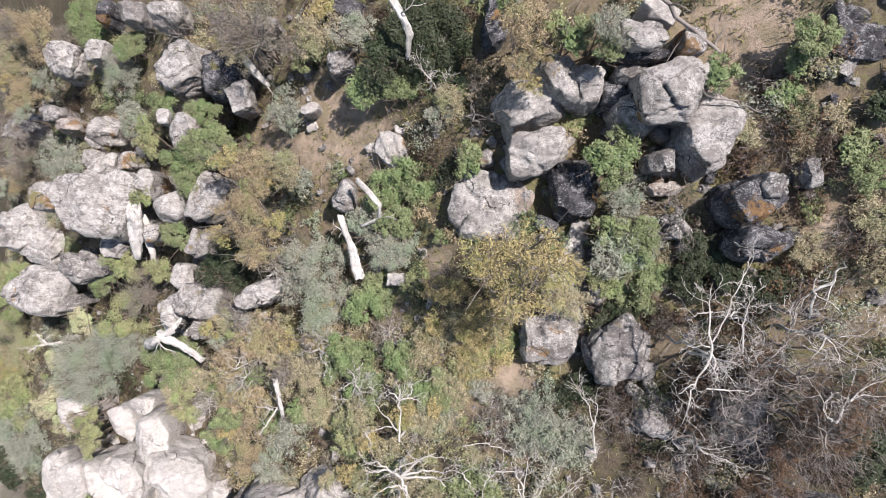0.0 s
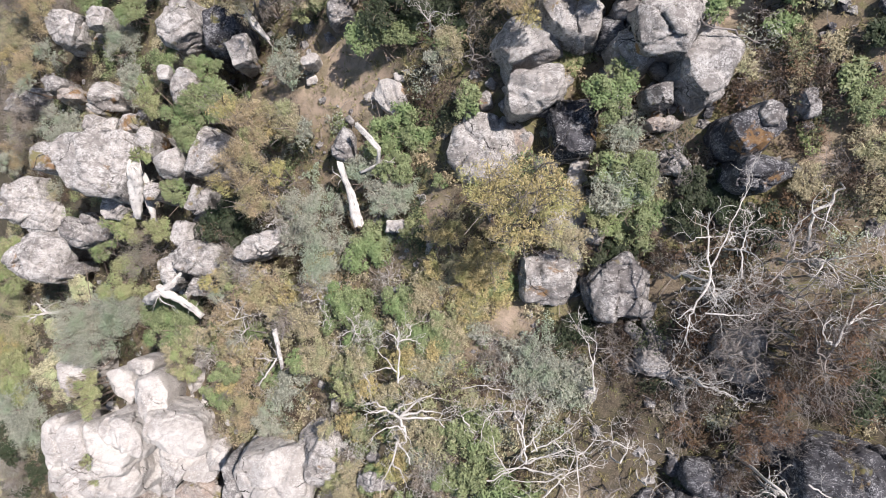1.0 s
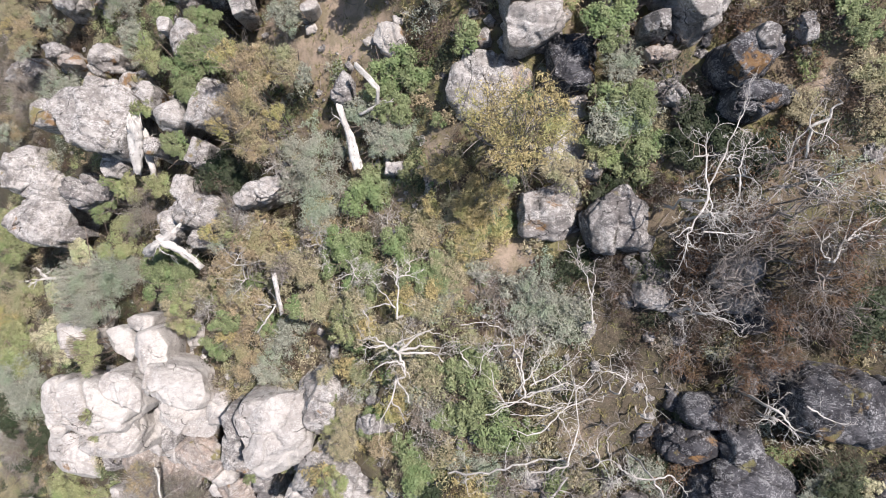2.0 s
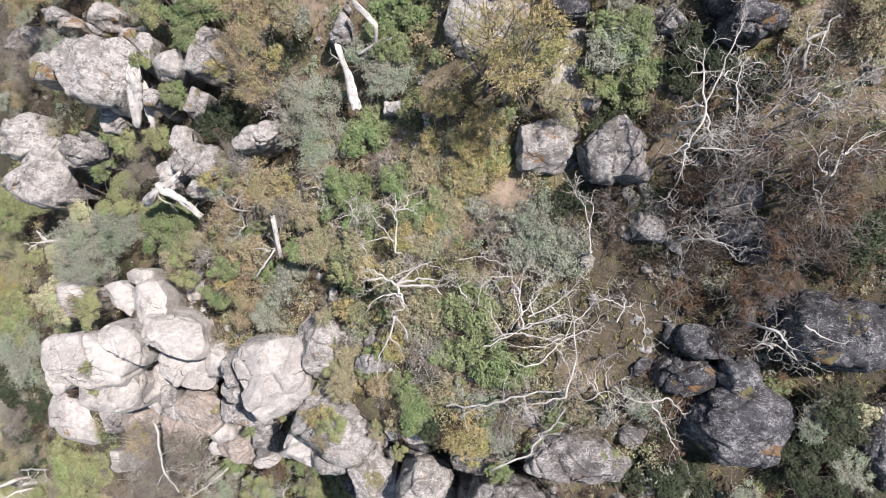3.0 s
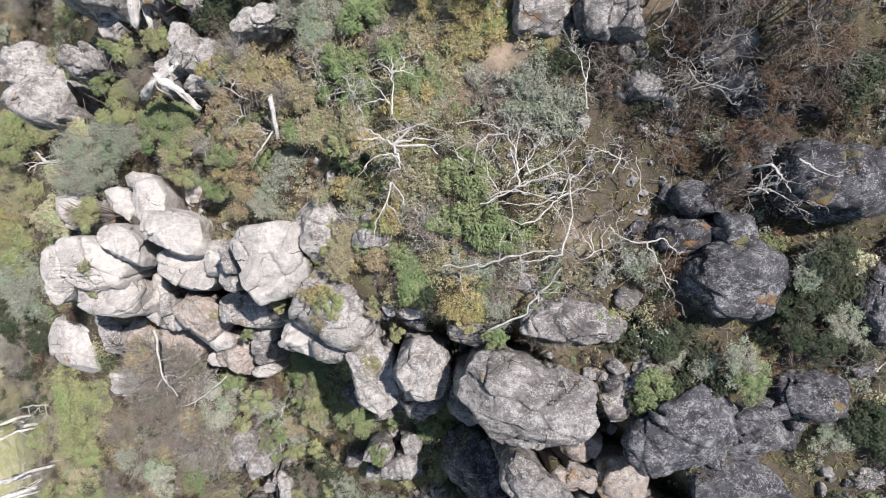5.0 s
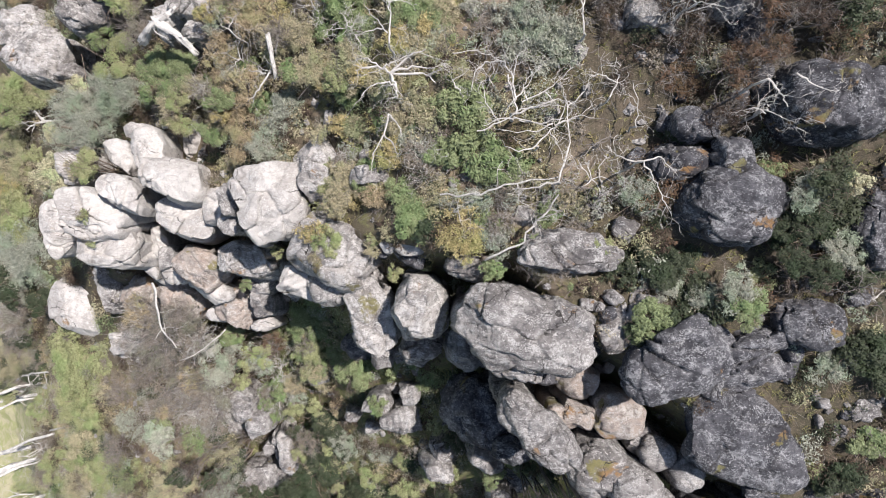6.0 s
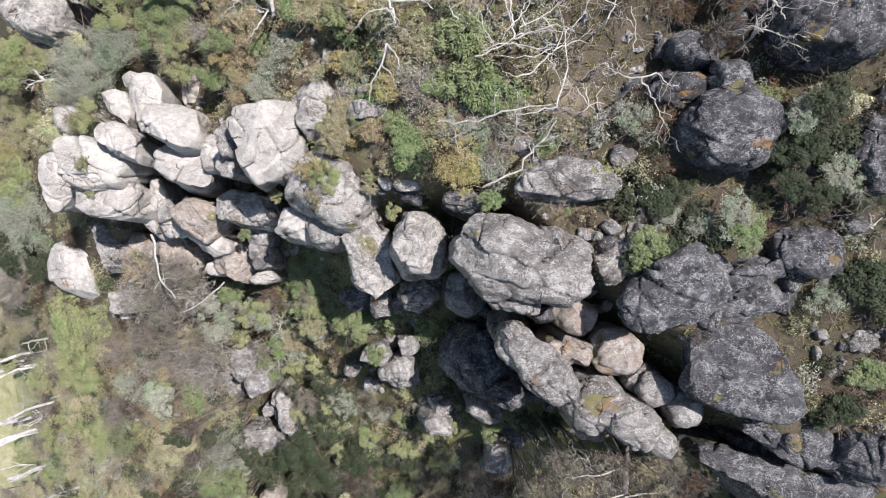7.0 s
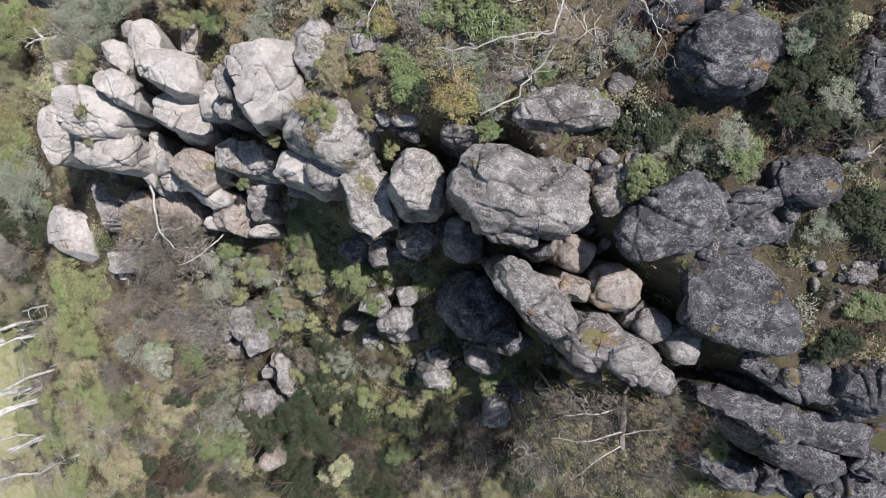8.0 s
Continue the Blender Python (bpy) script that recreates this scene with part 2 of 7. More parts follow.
def lines(low, high, step, reach):
    """Grid lines that are close together between low and high and grow apart beyond."""
    out = [low + step * k for k in range(int((high - low) / step) + 1)]
    gap, a, b = step, low, out[-1]
    while gap < reach:
        gap *= 1.5
        a, b = a - gap, b + gap
        out = [a, *out, b]
    return out


def ground():
    xs, ys = lines(-62, 30, 0.45, 350), lines(-62, 24, 0.45, 350)
    verts = [(x, y, ground_height(x, y)) for y in ys for x in xs]
    w = len(xs)
    faces = [(j * w + i, j * w + i + 1, (j + 1) * w + i + 1, (j + 1) * w + i) for j in range(len(ys) - 1) for i in range(w - 1)]
    me = bpy.data.meshes.new("ground")
    me.from_pydata(verts, [], faces)
    me.polygons.foreach_set("use_smooth", [True] * len(faces))
    me.materials.append(GROUND)
    soil = me.attributes.new("soil", "FLOAT", "POINT")
    soil.data.foreach_set("value", [bareness(x, y) for x, y, z in verts])
    straw = me.attributes.new("straw", "FLOAT", "POINT")
    straw.data.foreach_set("value", [smooth(-30, -39, x + 3 * noise.noise(Vector((x, y, 2)) * 0.2)) * smooth(-26, -33, y) for x, y, z in verts])
    # litter mask: real brown litter plus painted shade, clouded east and bush gaps west
    litter = me.attributes.new("litter", "FLOAT", "POINT")
    litter.data.foreach_set("value", [0.9 * smooth(4.5, 9.0, x + 2.5 * noise.noise(Vector((x, y, 5)) * 0.25)) * smooth(-3, -8, y) * smooth(2.0, -1.0, ridge(x) - y) + 0.7 * smooth(-23, -28, x) * smooth(-34, -27, y) for x, y, z in verts])
    moss = me.attributes.new("moss", "FLOAT", "POINT")
    moss.data.foreach_set("value", [0.85 * smooth(0.5, 3.0, ridge(x) - y) * smooth(-27, -21, x) for x, y, z in verts])
    return tagged(new("ground", me), "steep stony hillside of brown leaf litter and dry grass", "ground", kind="structure")


ground()


# ---- boulders ----
ICO = {}


def ball(level):
    if level not in ICO:
        bm = bmesh.new()
        bmesh.ops.create_icosphere(bm, subdivisions=level, radius=1.0)
        bm.verts.ensure_lookup_table()
        ICO[level] = (np.array([v.co[:] for v in bm.verts]), [tuple(v.index for v in f.verts) for f in bm.faces])
        bm.free()
    return ICO[level]


LATTICE = np.random.default_rng(4).permutation(256)
LATTICE = np.concatenate([LATTICE, LATTICE, LATTICE])
SLOPES = np.random.default_rng(5).normal(size=(256, 3))
SLOPES /= np.linalg.norm(SLOPES, axis=1)[:, None]


def swell(p):
    """Smooth gradient noise, about -0.7 to 0.7, at many places at once."""
    cell = np.floor(p).astype(int)
    f = p - cell
    u = f * f * f * (f * (f * 6 - 15) + 10)
    cell &= 255
    total = np.zeros(len(p))
    for dx in (0, 1):
        for dy in (0, 1):
            for dz in (0, 1):
                g = SLOPES[LATTICE[LATTICE[LATTICE[cell[:, 0] + dx] + cell[:, 1] + dy] + cell[:, 2] + dz]]
                w = (u[:, 0] if dx else 1 - u[:, 0]) * (u[:, 1] if dy else 1 - u[:, 1]) * (u[:, 2] if dz else 1 - u[:, 2])
                total += w * ((f - (dx, dy, dz)) * g).sum(1)
    return total


def layers(p, octaves, gain=0.5):
    return sum(gain**k * swell(p * 2.03**k + 17.3 * k) for k in range(octaves))


def outward(p, faces):
    """The normals at the points of a mesh of triangles."""
    n = np.cross(p[faces[:, 1]] - p[faces[:, 0]], p[faces[:, 2]] - p[faces[:, 0]])
    total = np.stack([np.bincount(faces.reshape(-1), np.repeat(n[:, k], 3), len(p)) for k in range(3)], 1)
    return total / (np.linalg.norm(total, axis=1)[:, None] + 1e-9)


def boulder(x, y, top, long, wide, turn, stone, box=2.8, taper=0.0, seed=0, low=None, lean=0.0, cap=0.5, label=""):
    """A boulder whose outline is long by wide metres, turned by so many degrees, with its top at that height and its foot in the ground.
    It is a rounded block with flat spalled faces, split by joints into pieces that stand at slightly different heights."""
    rng = np.random.default_rng(1000 + seed)
    size = max(long, wide)
    d, faces = ball(6 if size > 3.6 else 5 if size > 1.3 else 4)
    faces = np.array(faces)
    foot = (ground_height(x, y) - 0.4) if low is None else low
    foot = min(foot, top - 0.35 * min(long, wide))
    flat = box + 0.7
    steep = np.where(d[:, 2] > 0, 2.7, 7.0)
    r = ((np.abs(d[:, 0]) ** flat + np.abs(d[:, 1]) ** flat) ** (steep / flat) + np.abs(d[:, 2]) ** steep) ** (-1 / steep)
    for k in range(11 if box > 2.25 else 5):
        n = rng.normal(size=3)
        n[2] = abs(n[2]) * (1.2 if k % 2 else 0.3)
        n /= np.linalg.norm(n)
        along = d @ n
        cut = (r * along).max() * (rng.uniform(0.72, 0.93) if box > 2.25 else rng.uniform(0.84, 0.96))
        limit = np.where(along > 0.05, cut / np.maximum(along, 0.05), 9.0)
        r = -np.log(np.exp(-70 * r) + np.exp(-70 * np.minimum(limit, 3.0))) / 70
    off = rng.uniform(0, 200, 3)
    half = np.array([long / 2, wide / 2, 0.5 * (top - foot)])
    p = d * r[:, None]
    low_end, high_end = p.min(0), p.max(0)
    p[:, :2] = (p[:, :2] - 0.5 * (low_end + high_end)[:2]) / (0.5 * (high_end - low_end)[:2])
    p[:, 2] /= high_end[2]
    p[:, 1] *= 1 + taper * p[:, 0]
    p[:, 0] += lean * p[:, 2]
    rise = min(cap * min(long, wide), 0.5 * (top - foot))
    p = p * np.stack([np.full(len(p), half[0]), np.full(len(p), half[1]), np.where(p[:, 2] > 0, rise, top - foot - rise)], 1)
    out = outward(p, faces)
    k = min(1.0, size / 3.2)
    worn = {"pale": 0.42, "lichen": 0.8, "rust": 0.9, "grey": 0.85, "dark": 0.8}[stone]
    # broad swells and hollows
    push = k * (0.24 * worn * layers(p * 0.55 + off, 3) - 0.16 * worn * (1 - np.abs(swell(p * 0.8 - off))) ** 6)
    # joints that part it into pieces, each a little higher, lower or more tilted than the next
    bent = p + 0.45 * np.stack([swell(p * 0.7 + off + 31 * c) for c in range(3)], 1) + 0.10 * np.stack([swell(p * 3.1 + off + 47 * c) for c in range(3)], 1)
    bed = rng.normal(size=3) + np.array([0, 0, 0.6])
    bed /= np.linalg.norm(bed)
    many = int(3 + 1.5 * size)
    hearts = p[rng.choice(np.flatnonzero(p[:, 2] > -0.3 * rise), many)] * rng.uniform(0.75, 1.0, (many, 1))
    stretch = bent + np.outer(bent @ bed, bed) * 0.9
    far = np.linalg.norm(stretch[:, None] - (hearts + np.outer(hearts @ bed, bed) * 0.9)[None], axis=2)
    near = far.argmin(1)
    two = np.partition(far, 1, axis=1)[:, :2]
    edge = two[:, 1] - two[:, 0]
    step_up, tilt = rng.uniform(-0.13, 0.06, many), rng.normal(size=(many, 3)) * 0.07
    open_joint = np.clip(0.5 + 2.2 * swell(p * 0.45 - off), 0.08, 1)
    push += k * (step_up[near] * np.clip(edge / 0.10, 0, 1) + ((p - hearts[near]) * tilt[near]).sum(1) * np.clip(edge / 0.2, 0, 1))
    push -= k * (0.30 * open_joint * np.exp(-((edge / 0.045) ** 2)) + 0.05 * np.exp(-((edge / 0.25) ** 2)))
    # thin beds that weather back in steps, chips, and a rough skin
    phase = (bent @ bed) / rng.uniform(0.28, 0.5) + 0.8 * swell(p * 0.6 + off)
    push += worn * k * 0.06 * np.abs((phase % 1.0) - 0.5) * (1 + 1.5 * swell(p * 0.5 - 2 * off))
    push += worn * k * (0.08 * np.abs(swell(p * 1.7 + off)) + 0.06 * swell(p * 3.3 - off) + 0.035 * swell(p * 7.1 + off) + 0.02 * swell(p * 14.3 - off))
    p = p + out * np.clip(push, -0.6, 0.35)[:, None]
    p[:, 2] += top - p[:, 2].max()
    a = radians(turn)
    verts = np.stack([p[:, 0] * math.cos(a) - p[:, 1] * math.sin(a), p[:, 0] * math.sin(a) + p[:, 1] * math.cos(a), p[:, 2] - foot], 1)
    me = bpy.data.meshes.new("boulder")
    me.from_pydata(verts.tolist(), [], faces.tolist())
    me.polygons.foreach_set("use_smooth", [True] * len(faces))
    me.materials.append(ROCKS[stone])
    ob = new("boulder", me)
    ob.location = (x, y, foot)
    words = {"pale": "pale grey-pink weathered granite boulder", "lichen": "pale grey granite boulder mottled with lichen", "grey": "grey lichen-spotted granite boulder", "dark": "shade-toned dark grey lichen-crusted granite boulder", "rust": "rust-stained granite boulder with ochre lichen"}
    return tagged(ob, label or words[stone] + " resting on the hillside", "boulder", "boulders of the outcrop")


boulder(-31.28, 15.62, -18.0, 3.65, 3.03, 0, "lichen", 3.6, 0, seed=1, cap=0.28)
boulder(-27.28, 15.56, -16.0, 2.23, 1.79, 0, "lichen", 3.4, 0, seed=2, cap=0.28)
boulder(-16.52, 11.31, -5.6, 3.44, 3.62, 0, "lichen", 2.8, 0, seed=3)
boulder(-13.16, 10.58, -4.5, 2.96, 3.06, 0, "dark", 2.3, 0, seed=4, cap=0.6)
boulder(-12.07, 8.96, -4.4, 1.64, 1.94, 10, "lichen", 3.6, 0, seed=5, cap=0.28)
boulder(-15.97, 7.31, -5.5, 1.98, 2.50, 0, "lichen", 3, 0, seed=6)
boulder(-17.38, 8.23, -6.5, 0.86, 1.10, 0, "lichen", 3.4, 0, seed=7, cap=0.28)
boulder(-26.01, 8.85, -14.3, 2.66, 2.84, 0, "lichen", 2.8, 0, seed=8)
boulder(-32.08, 10.58, -20.0, 2.46, 1.43, 0, "rust", 2.8, 0, seed=9)
boulder(-26.42, 6.79, -14.7, 2.80, 1.93, 0, "lichen", 3.6, 0, seed=10, cap=0.28)
boulder(-22.17, 6.37, -11.9, 2.71, 1.62, 0, "lichen", 3.6, 0, seed=11, cap=0.28)
boulder(-26.16, 18.39, -15.0, 1.85, 1.94, 0, "dark", 2.3, 0, seed=12, cap=0.6)
boulder(-18.30, 15.60, -8.0, 2.43, 2.04, 0, "lichen", 2.8, 0, seed=13)
boulder(-40.76, 11.83, -27.0, 5.30, 2.94, 0, "grey", 2.6, 0, seed=14)
boulder(-23.76, 3.16, -8.2, 6.15, 4.75, -8, "lichen", 3.6, 0.1, seed=15, cap=0.28)
boulder(-27.32, 3.62, -10.0, 2.17, 2.17, 0, "lichen", 3.4, 0, seed=16, cap=0.28)
boulder(-24.55, 5.21, -12.6, 4.04, 1.75, -20, "lichen", 3.8, 0, seed=17, cap=0.28)
boulder(-40.01, 1.79, -25.0, 4.94, 4.70, 20, "lichen", 3.4, 0, seed=18, cap=0.28)
boulder(-37.98, 0.50, -25.3, 4.59, 4.36, 0, "lichen", 3.4, 0, seed=19, cap=0.28)
boulder(-32.67, -3.32, -16.6, 5.10, 3.99, -8, "lichen", 3.6, 0, seed=20, cap=0.28)
boulder(-26.95, -1.30, -13.5, 4.28, 2.61, 12, "grey", 2.8, 0, seed=21)
boulder(-31.27, -4.44, -17.5, 3.18, 1.85, 0, "grey", 2.8, 0, seed=22)
boulder(-23.49, 0.32, -11.5, 2.25, 2.02, 0, "lichen", 3.4, 0, seed=23, cap=0.28)
boulder(-17.13, 2.67, -6.4, 2.19, 2.11, 0, "lichen", 2.8, 0, seed=24)
boulder(-14.46, 3.16, -5.5, 2.48, 3.48, -25, "lichen", 3.8, 0, seed=25, cap=0.28)
boulder(-19.55, 4.10, -8.0, 1.85, 2.06, 30, "lichen", 3.6, 0, seed=26, cap=0.28)
boulder(-19.11, 1.08, -8.5, 1.08, 1.32, 0, "lichen", 3.6, 0, seed=27, cap=0.28)
boulder(-15.49, 0.32, -7.0, 1.44, 1.92, -20, "lichen", 3.4, 0, seed=28, cap=0.28)
boulder(-16.95, -1.74, -8.0, 1.81, 1.89, 0, "lichen", 3.4, 0, seed=29, cap=0.28)
boulder(-14.97, -3.36, -6.6, 4.22, 2.23, -6, "lichen", 3.6, 0, seed=30, cap=0.28)
boulder(-17.54, -4.09, -7.8, 2.13, 2.21, 30, "lichen", 3.6, 0, seed=31, cap=0.28)
boulder(-13.25, -3.58, -6.6, 1.42, 1.26, 0, "lichen", 3.4, 0, seed=32, cap=0.28)
boulder(-10.43, -2.62, -3.2, 3.22, 1.43, 28, "lichen", 3.8, 0, seed=33, cap=0.28)
boulder(-15.43, -5.18, -7.2, 1.60, 1.20, 0, "lichen", 3.4, 0, seed=34, cap=0.28)
boulder(-5.58, 10.09, -1.2, 1.54, 1.35, 20, "grey", 2.6, 0, seed=35)
boulder(-5.37, 13.29, -2.0, 2.71, 1.72, 0, "dark", 2.3, 0, seed=36, cap=0.6)
boulder(-7.50, 7.91, -3.0, 1.06, 0.64, 10, "pale", 3.4, 0, seed=37, cap=0.28)
boulder(-2.83, 5.29, -0.9, 1.61, 2.08, 0, "pale", 3.6, 0, seed=38, cap=0.28)
boulder(2.43, 10.78, 2.6, 1.56, 2.61, 0, "dark", 2.3, 0, seed=39, cap=0.6)
boulder(3.87, 6.48, 4.2, 3.04, 2.71, 25, "lichen", 2.6, 0, seed=40)
boulder(5.12, 7.36, 5.0, 2.03, 2.35, 0, "lichen", 2.8, 0, seed=41)
boulder(6.38, 7.06, 5.0, 1.50, 2.07, 0, "lichen", 2.6, 0, seed=42)
boulder(4.30, 4.35, 3.9, 2.84, 2.41, 6, "lichen", 4.4, 0, seed=43, cap=0.28)
boulder(2.19, 2.22, 1.9, 4.02, 3.57, -15, "lichen", 3, 0, seed=44)
boulder(3.63, 2.38, 1.6, 1.53, 1.94, -20, "rust", 2.8, 0, seed=45)
boulder(-5.38, 2.94, -1.5, 1.36, 2.01, 0, "grey", 2.8, 0, seed=46)
boulder(-1.06, -1.50, -0.6, 0.62, 1.31, 0, "rust", 2.8, 0, seed=47)
boulder(-2.35, -1.60, -0.8, 1.26, 0.73, 0, "pale", 3.4, 0, seed=48, cap=0.28)
# a rock lying in shade; the dark stone puts that shade into its colour
boulder(6.13, 2.74, 3.5, 2.36, 3.19, 0, "dark", 2.3, 0, seed=49, cap=0.6)
boulder(6.14, -0.73, 2.4, 1.65, 3.15, -10, "pale", 3.6, 0, seed=50, cap=0.28)
boulder(5.29, -4.06, 2.6, 3.53, 3.12, 0, "lichen", 3.2, 0.1, seed=51)
boulder(8.33, -4.66, 3.9, 3.64, 3.15, 12, "grey", 2.4, 0, seed=652)
boulder(7.22, -2.16, 2.5, 1.07, 1.02, 0, "lichen", 2.6, 0, seed=53)
boulder(8.25, 8.67, 6.6, 2.23, 1.41, -10, "lichen", 2.8, 0, seed=54)
boulder(8.62, 8.10, 5.6, 2.25, 0.65, 0, "dark", 2.3, 0, seed=55, cap=0.6)
boulder(10.15, 8.49, 6.4, 1.27, 1.27, 0, "lichen", 2.8, 0, seed=56)
boulder(8.96, 9.83, 6.0, 1.61, 1.20, -30, "pale", 3.6, 0, seed=57, cap=0.28)
boulder(9.34, 6.51, 6.9, 2.76, 2.87, 0, "lichen", 4.2, 0, seed=58, cap=0.28)
boulder(8.28, 5.68, 5.6, 2.14, 2.35, 20, "lichen", 2.8, 0, seed=59)
boulder(10.99, 4.79, 6.3, 2.70, 3.50, -35, "lichen", 2.8, 0, seed=60)
boulder(9.30, 3.71, 5.6, 1.31, 1.31, 0, "grey", 2.6, 0, seed=61)
boulder(9.73, 2.60, 4.6, 1.82, 0.78, 0, "rust", 3.2, 0, seed=62)
boulder(16.98, 8.62, 7.3, 3.60, 2.64, 0, "dark", 2.3, 0, seed=63, cap=0.6)
boulder(16.66, 6.96, 6.3, 1.97, 1.73, 0, "dark", 2.3, 0, seed=64, cap=0.6)
boulder(12.84, 2.05, 6.6, 2.74, 2.06, 30, "dark", 2.3, 0, seed=65, cap=0.6)
boulder(12.94, 0.24, 6.6, 2.33, 1.60, 5, "dark", 2.3, 0, seed=66, cap=0.6)
boulder(13.14, 2.54, 6.9, 1.19, 1.24, 0, "grey", 2.6, 0, seed=67)
boulder(15.05, 3.18, 6.3, 1.02, 1.37, 10, "grey", 2.6, 0, seed=68)
boulder(10.29, 0.96, 4.6, 1.63, 1.26, 0, "grey", 2.6, 0, seed=69)
boulder(9.79, -8.10, 3.0, 1.73, 1.62, 0, "lichen", 2.6, 0, seed=70)
boulder(14.33, -8.56, 3.6, 2.21, 2.48, 0, "dark", 2.3, 0, seed=71, cap=0.6)
boulder(-5.57, -18.93, -2.5, 5.43, 5.22, -20, "lichen", 3.4, -0.05, seed=93)
boulder(-6.62, -20.85, -4.5, 3.23, 2.51, -60, "grey", 3, 0, seed=94)
boulder(-6.76, -14.46, -2.6, 3.14, 4.03, 10, "lichen", 3, 0, seed=95)
boulder(-3.59, -15.17, -1.2, 2.25, 1.28, 0, "grey", 2.8, 0, seed=96)
boulder(-3.70, -23.14, -4.2, 5.32, 2.85, -70, "lichen", 3.8, 0, seed=111, cap=0.28)
boulder(-0.85, -22.35, -1.3, 3.43, 3.69, 0, "lichen", 3.2, 0, seed=112)
boulder(-1.37, -19.27, -2.4, 2.29, 2.08, 0, "dark", 2.3, 0, seed=113, cap=0.6)
boulder(1.60, -20.17, -0.2, 2.24, 1.18, -10, "grey", 2.8, 0, seed=114)
boulder(2.93, -20.03, -0.5, 1.13, 1.13, 0, "rust", 2.8, 0, seed=115)
boulder(6.66, -19.31, 2.1, 5.19, 2.45, 3, "grey", 3.4, 0, seed=122)
boulder(4.46, -17.28, 0.2, 1.22, 1.16, 0, "pale", 3.6, 0, seed=123, cap=0.28)
boulder(-5.75, -26.08, -12.0, 2.44, 2.69, -25, "dark", 2.3, 0, seed=124, cap=0.6)
boulder(-3.76, -26.58, -10.0, 1.73, 2.06, 0, "grey", 2.8, 0, seed=125)
boulder(-0.99, -25.45, -7.2, 2.79, 2.94, -15, "grey", 2.8, 0, seed=126)
boulder(1.75, -25.52, -6.8, 2.68, 3.06, 10, "grey", 2.8, 0, seed=127)
boulder(-1.98, -29.53, -11.4, 1.79, 1.53, 0, "grey", 2.8, 0, seed=128)
boulder(-4.07, -30.41, -12.0, 1.81, 1.64, 0, "grey", 2.8, 0, seed=129)
boulder(-2.68, -32.11, -14.8, 3.06, 2.50, 10, "grey", 2.6, 0, seed=130)
boulder(3.08, -30.40, -7.3, 5.93, 4.66, -48, "dark", 2.3, 0, seed=131, cap=0.6)
boulder(5.34, -28.54, 0.6, 5.16, 2.45, -48, "grey", 2.2, 0.15, seed=132)
boulder(7.88, -28.12, -1.6, 2.02, 1.63, -30, "rust", 2.4, 0, seed=133)
boulder(6.17, -26.23, -2.2, 1.66, 1.33, 0, "dark", 2.3, 0, seed=134, cap=0.6)
boulder(7.04, -28.29, -1.8, 1.96, 1.31, -30, "rust", 2.8, 0, seed=135)
boulder(9.96, -28.17, -1.2, 2.87, 2.61, -10, "rust", 2.2, 0, seed=136)
boulder(10.68, -21.41, 0.8, 1.99, 1.57, -10, "grey", 2.8, 0, seed=137)
boulder(9.14, -21.61, 0.4, 1.40, 1.40, 0, "grey", 2.8, 0, seed=138)
boulder(9.16, -23.25, 0.7, 1.89, 2.56, 10, "grey", 2.8, 0, seed=139)
boulder(11.92, -24.62, 2.3, 5.88, 3.58, 30, "dark", 2, 0.15, seed=140, cap=0.6)
boulder(15.27, -24.14, 2.0, 4.01, 1.80, 28, "dark", 2.3, 0, seed=141, cap=0.6)
boulder(16.07, -25.26, 0.9, 5.37, 1.93, 15, "dark", 2.3, 0, seed=142, cap=0.6)
boulder(18.17, -22.73, 2.3, 3.36, 2.43, -8, "dark", 2, 0, seed=143, cap=0.6)
boulder(13.82, -17.08, 4.3, 4.72, 3.78, 0, "dark", 1.3, 0, seed=144, cap=0.6)
boulder(13.60, -15.20, 4.0, 2.12, 2.71, 0, "dark", 1.4, 0, seed=145, cap=0.6)
boulder(11.72, -15.11, 3.0, 3.15, 2.02, 10, "dark", 1.8, 0, seed=146, cap=0.6)
boulder(15.82, -28.96, 1.0, 7.02, 4.66, -32, "dark", 1.3, -0.22, seed=147, cap=0.6)
boulder(19.11, -27.05, -1.5, 1.36, 1.30, 0, "grey", 2.8, 0, seed=148)
boulder(20.41, -27.93, -1.6, 1.23, 1.17, 20, "grey", 2.8, 0, seed=149)
boulder(21.28, -29.58, -2.6, 1.82, 1.75, 0, "dark", 2.3, 0, seed=150, cap=0.6)
boulder(20.78, -26.04, 0.0, 2.25, 2.50, 0, "grey", 2.6, 0, seed=151)
boulder(19.67, -32.82, -1.2, 6.51, 2.54, -18, "dark", 2.3, 0, seed=152, cap=0.6)
boulder(8.93, -31.24, -1.2, 3.27, 3.15, -30, "grey", 2, 0, seed=153)
boulder(10.81, -32.12, -0.8, 3.09, 2.57, -35, "grey", 2, 0, seed=154)
boulder(12.42, -33.12, -1.4, 2.34, 1.69, -30, "grey", 2, 0, seed=155)
boulder(7.84, -26.23, -1.6, 2.62, 1.96, -20, "rust", 2.4, 0, seed=156)
boulder(12.21, -30.33, -1.8, 2.17, 1.84, -35, "grey", 2, 0, seed=157)
boulder(13.76, -31.28, -1.6, 2.03, 2.16, -20, "grey", 2, 0, seed=158)
boulder(20.63, -36.00, -2.8, 11.63, 2.60, -14, "dark", 2.3, 0, seed=159, cap=0.6)
boulder(21.64, -38.13, -4.0, 6.89, 2.47, -25, "dark", 2.3, 0, seed=160, cap=0.6)
boulder(20.17, -41.14, -9.6, 7.04, 2.13, -25, "dark", 2.3, 0, seed=161, cap=0.6)
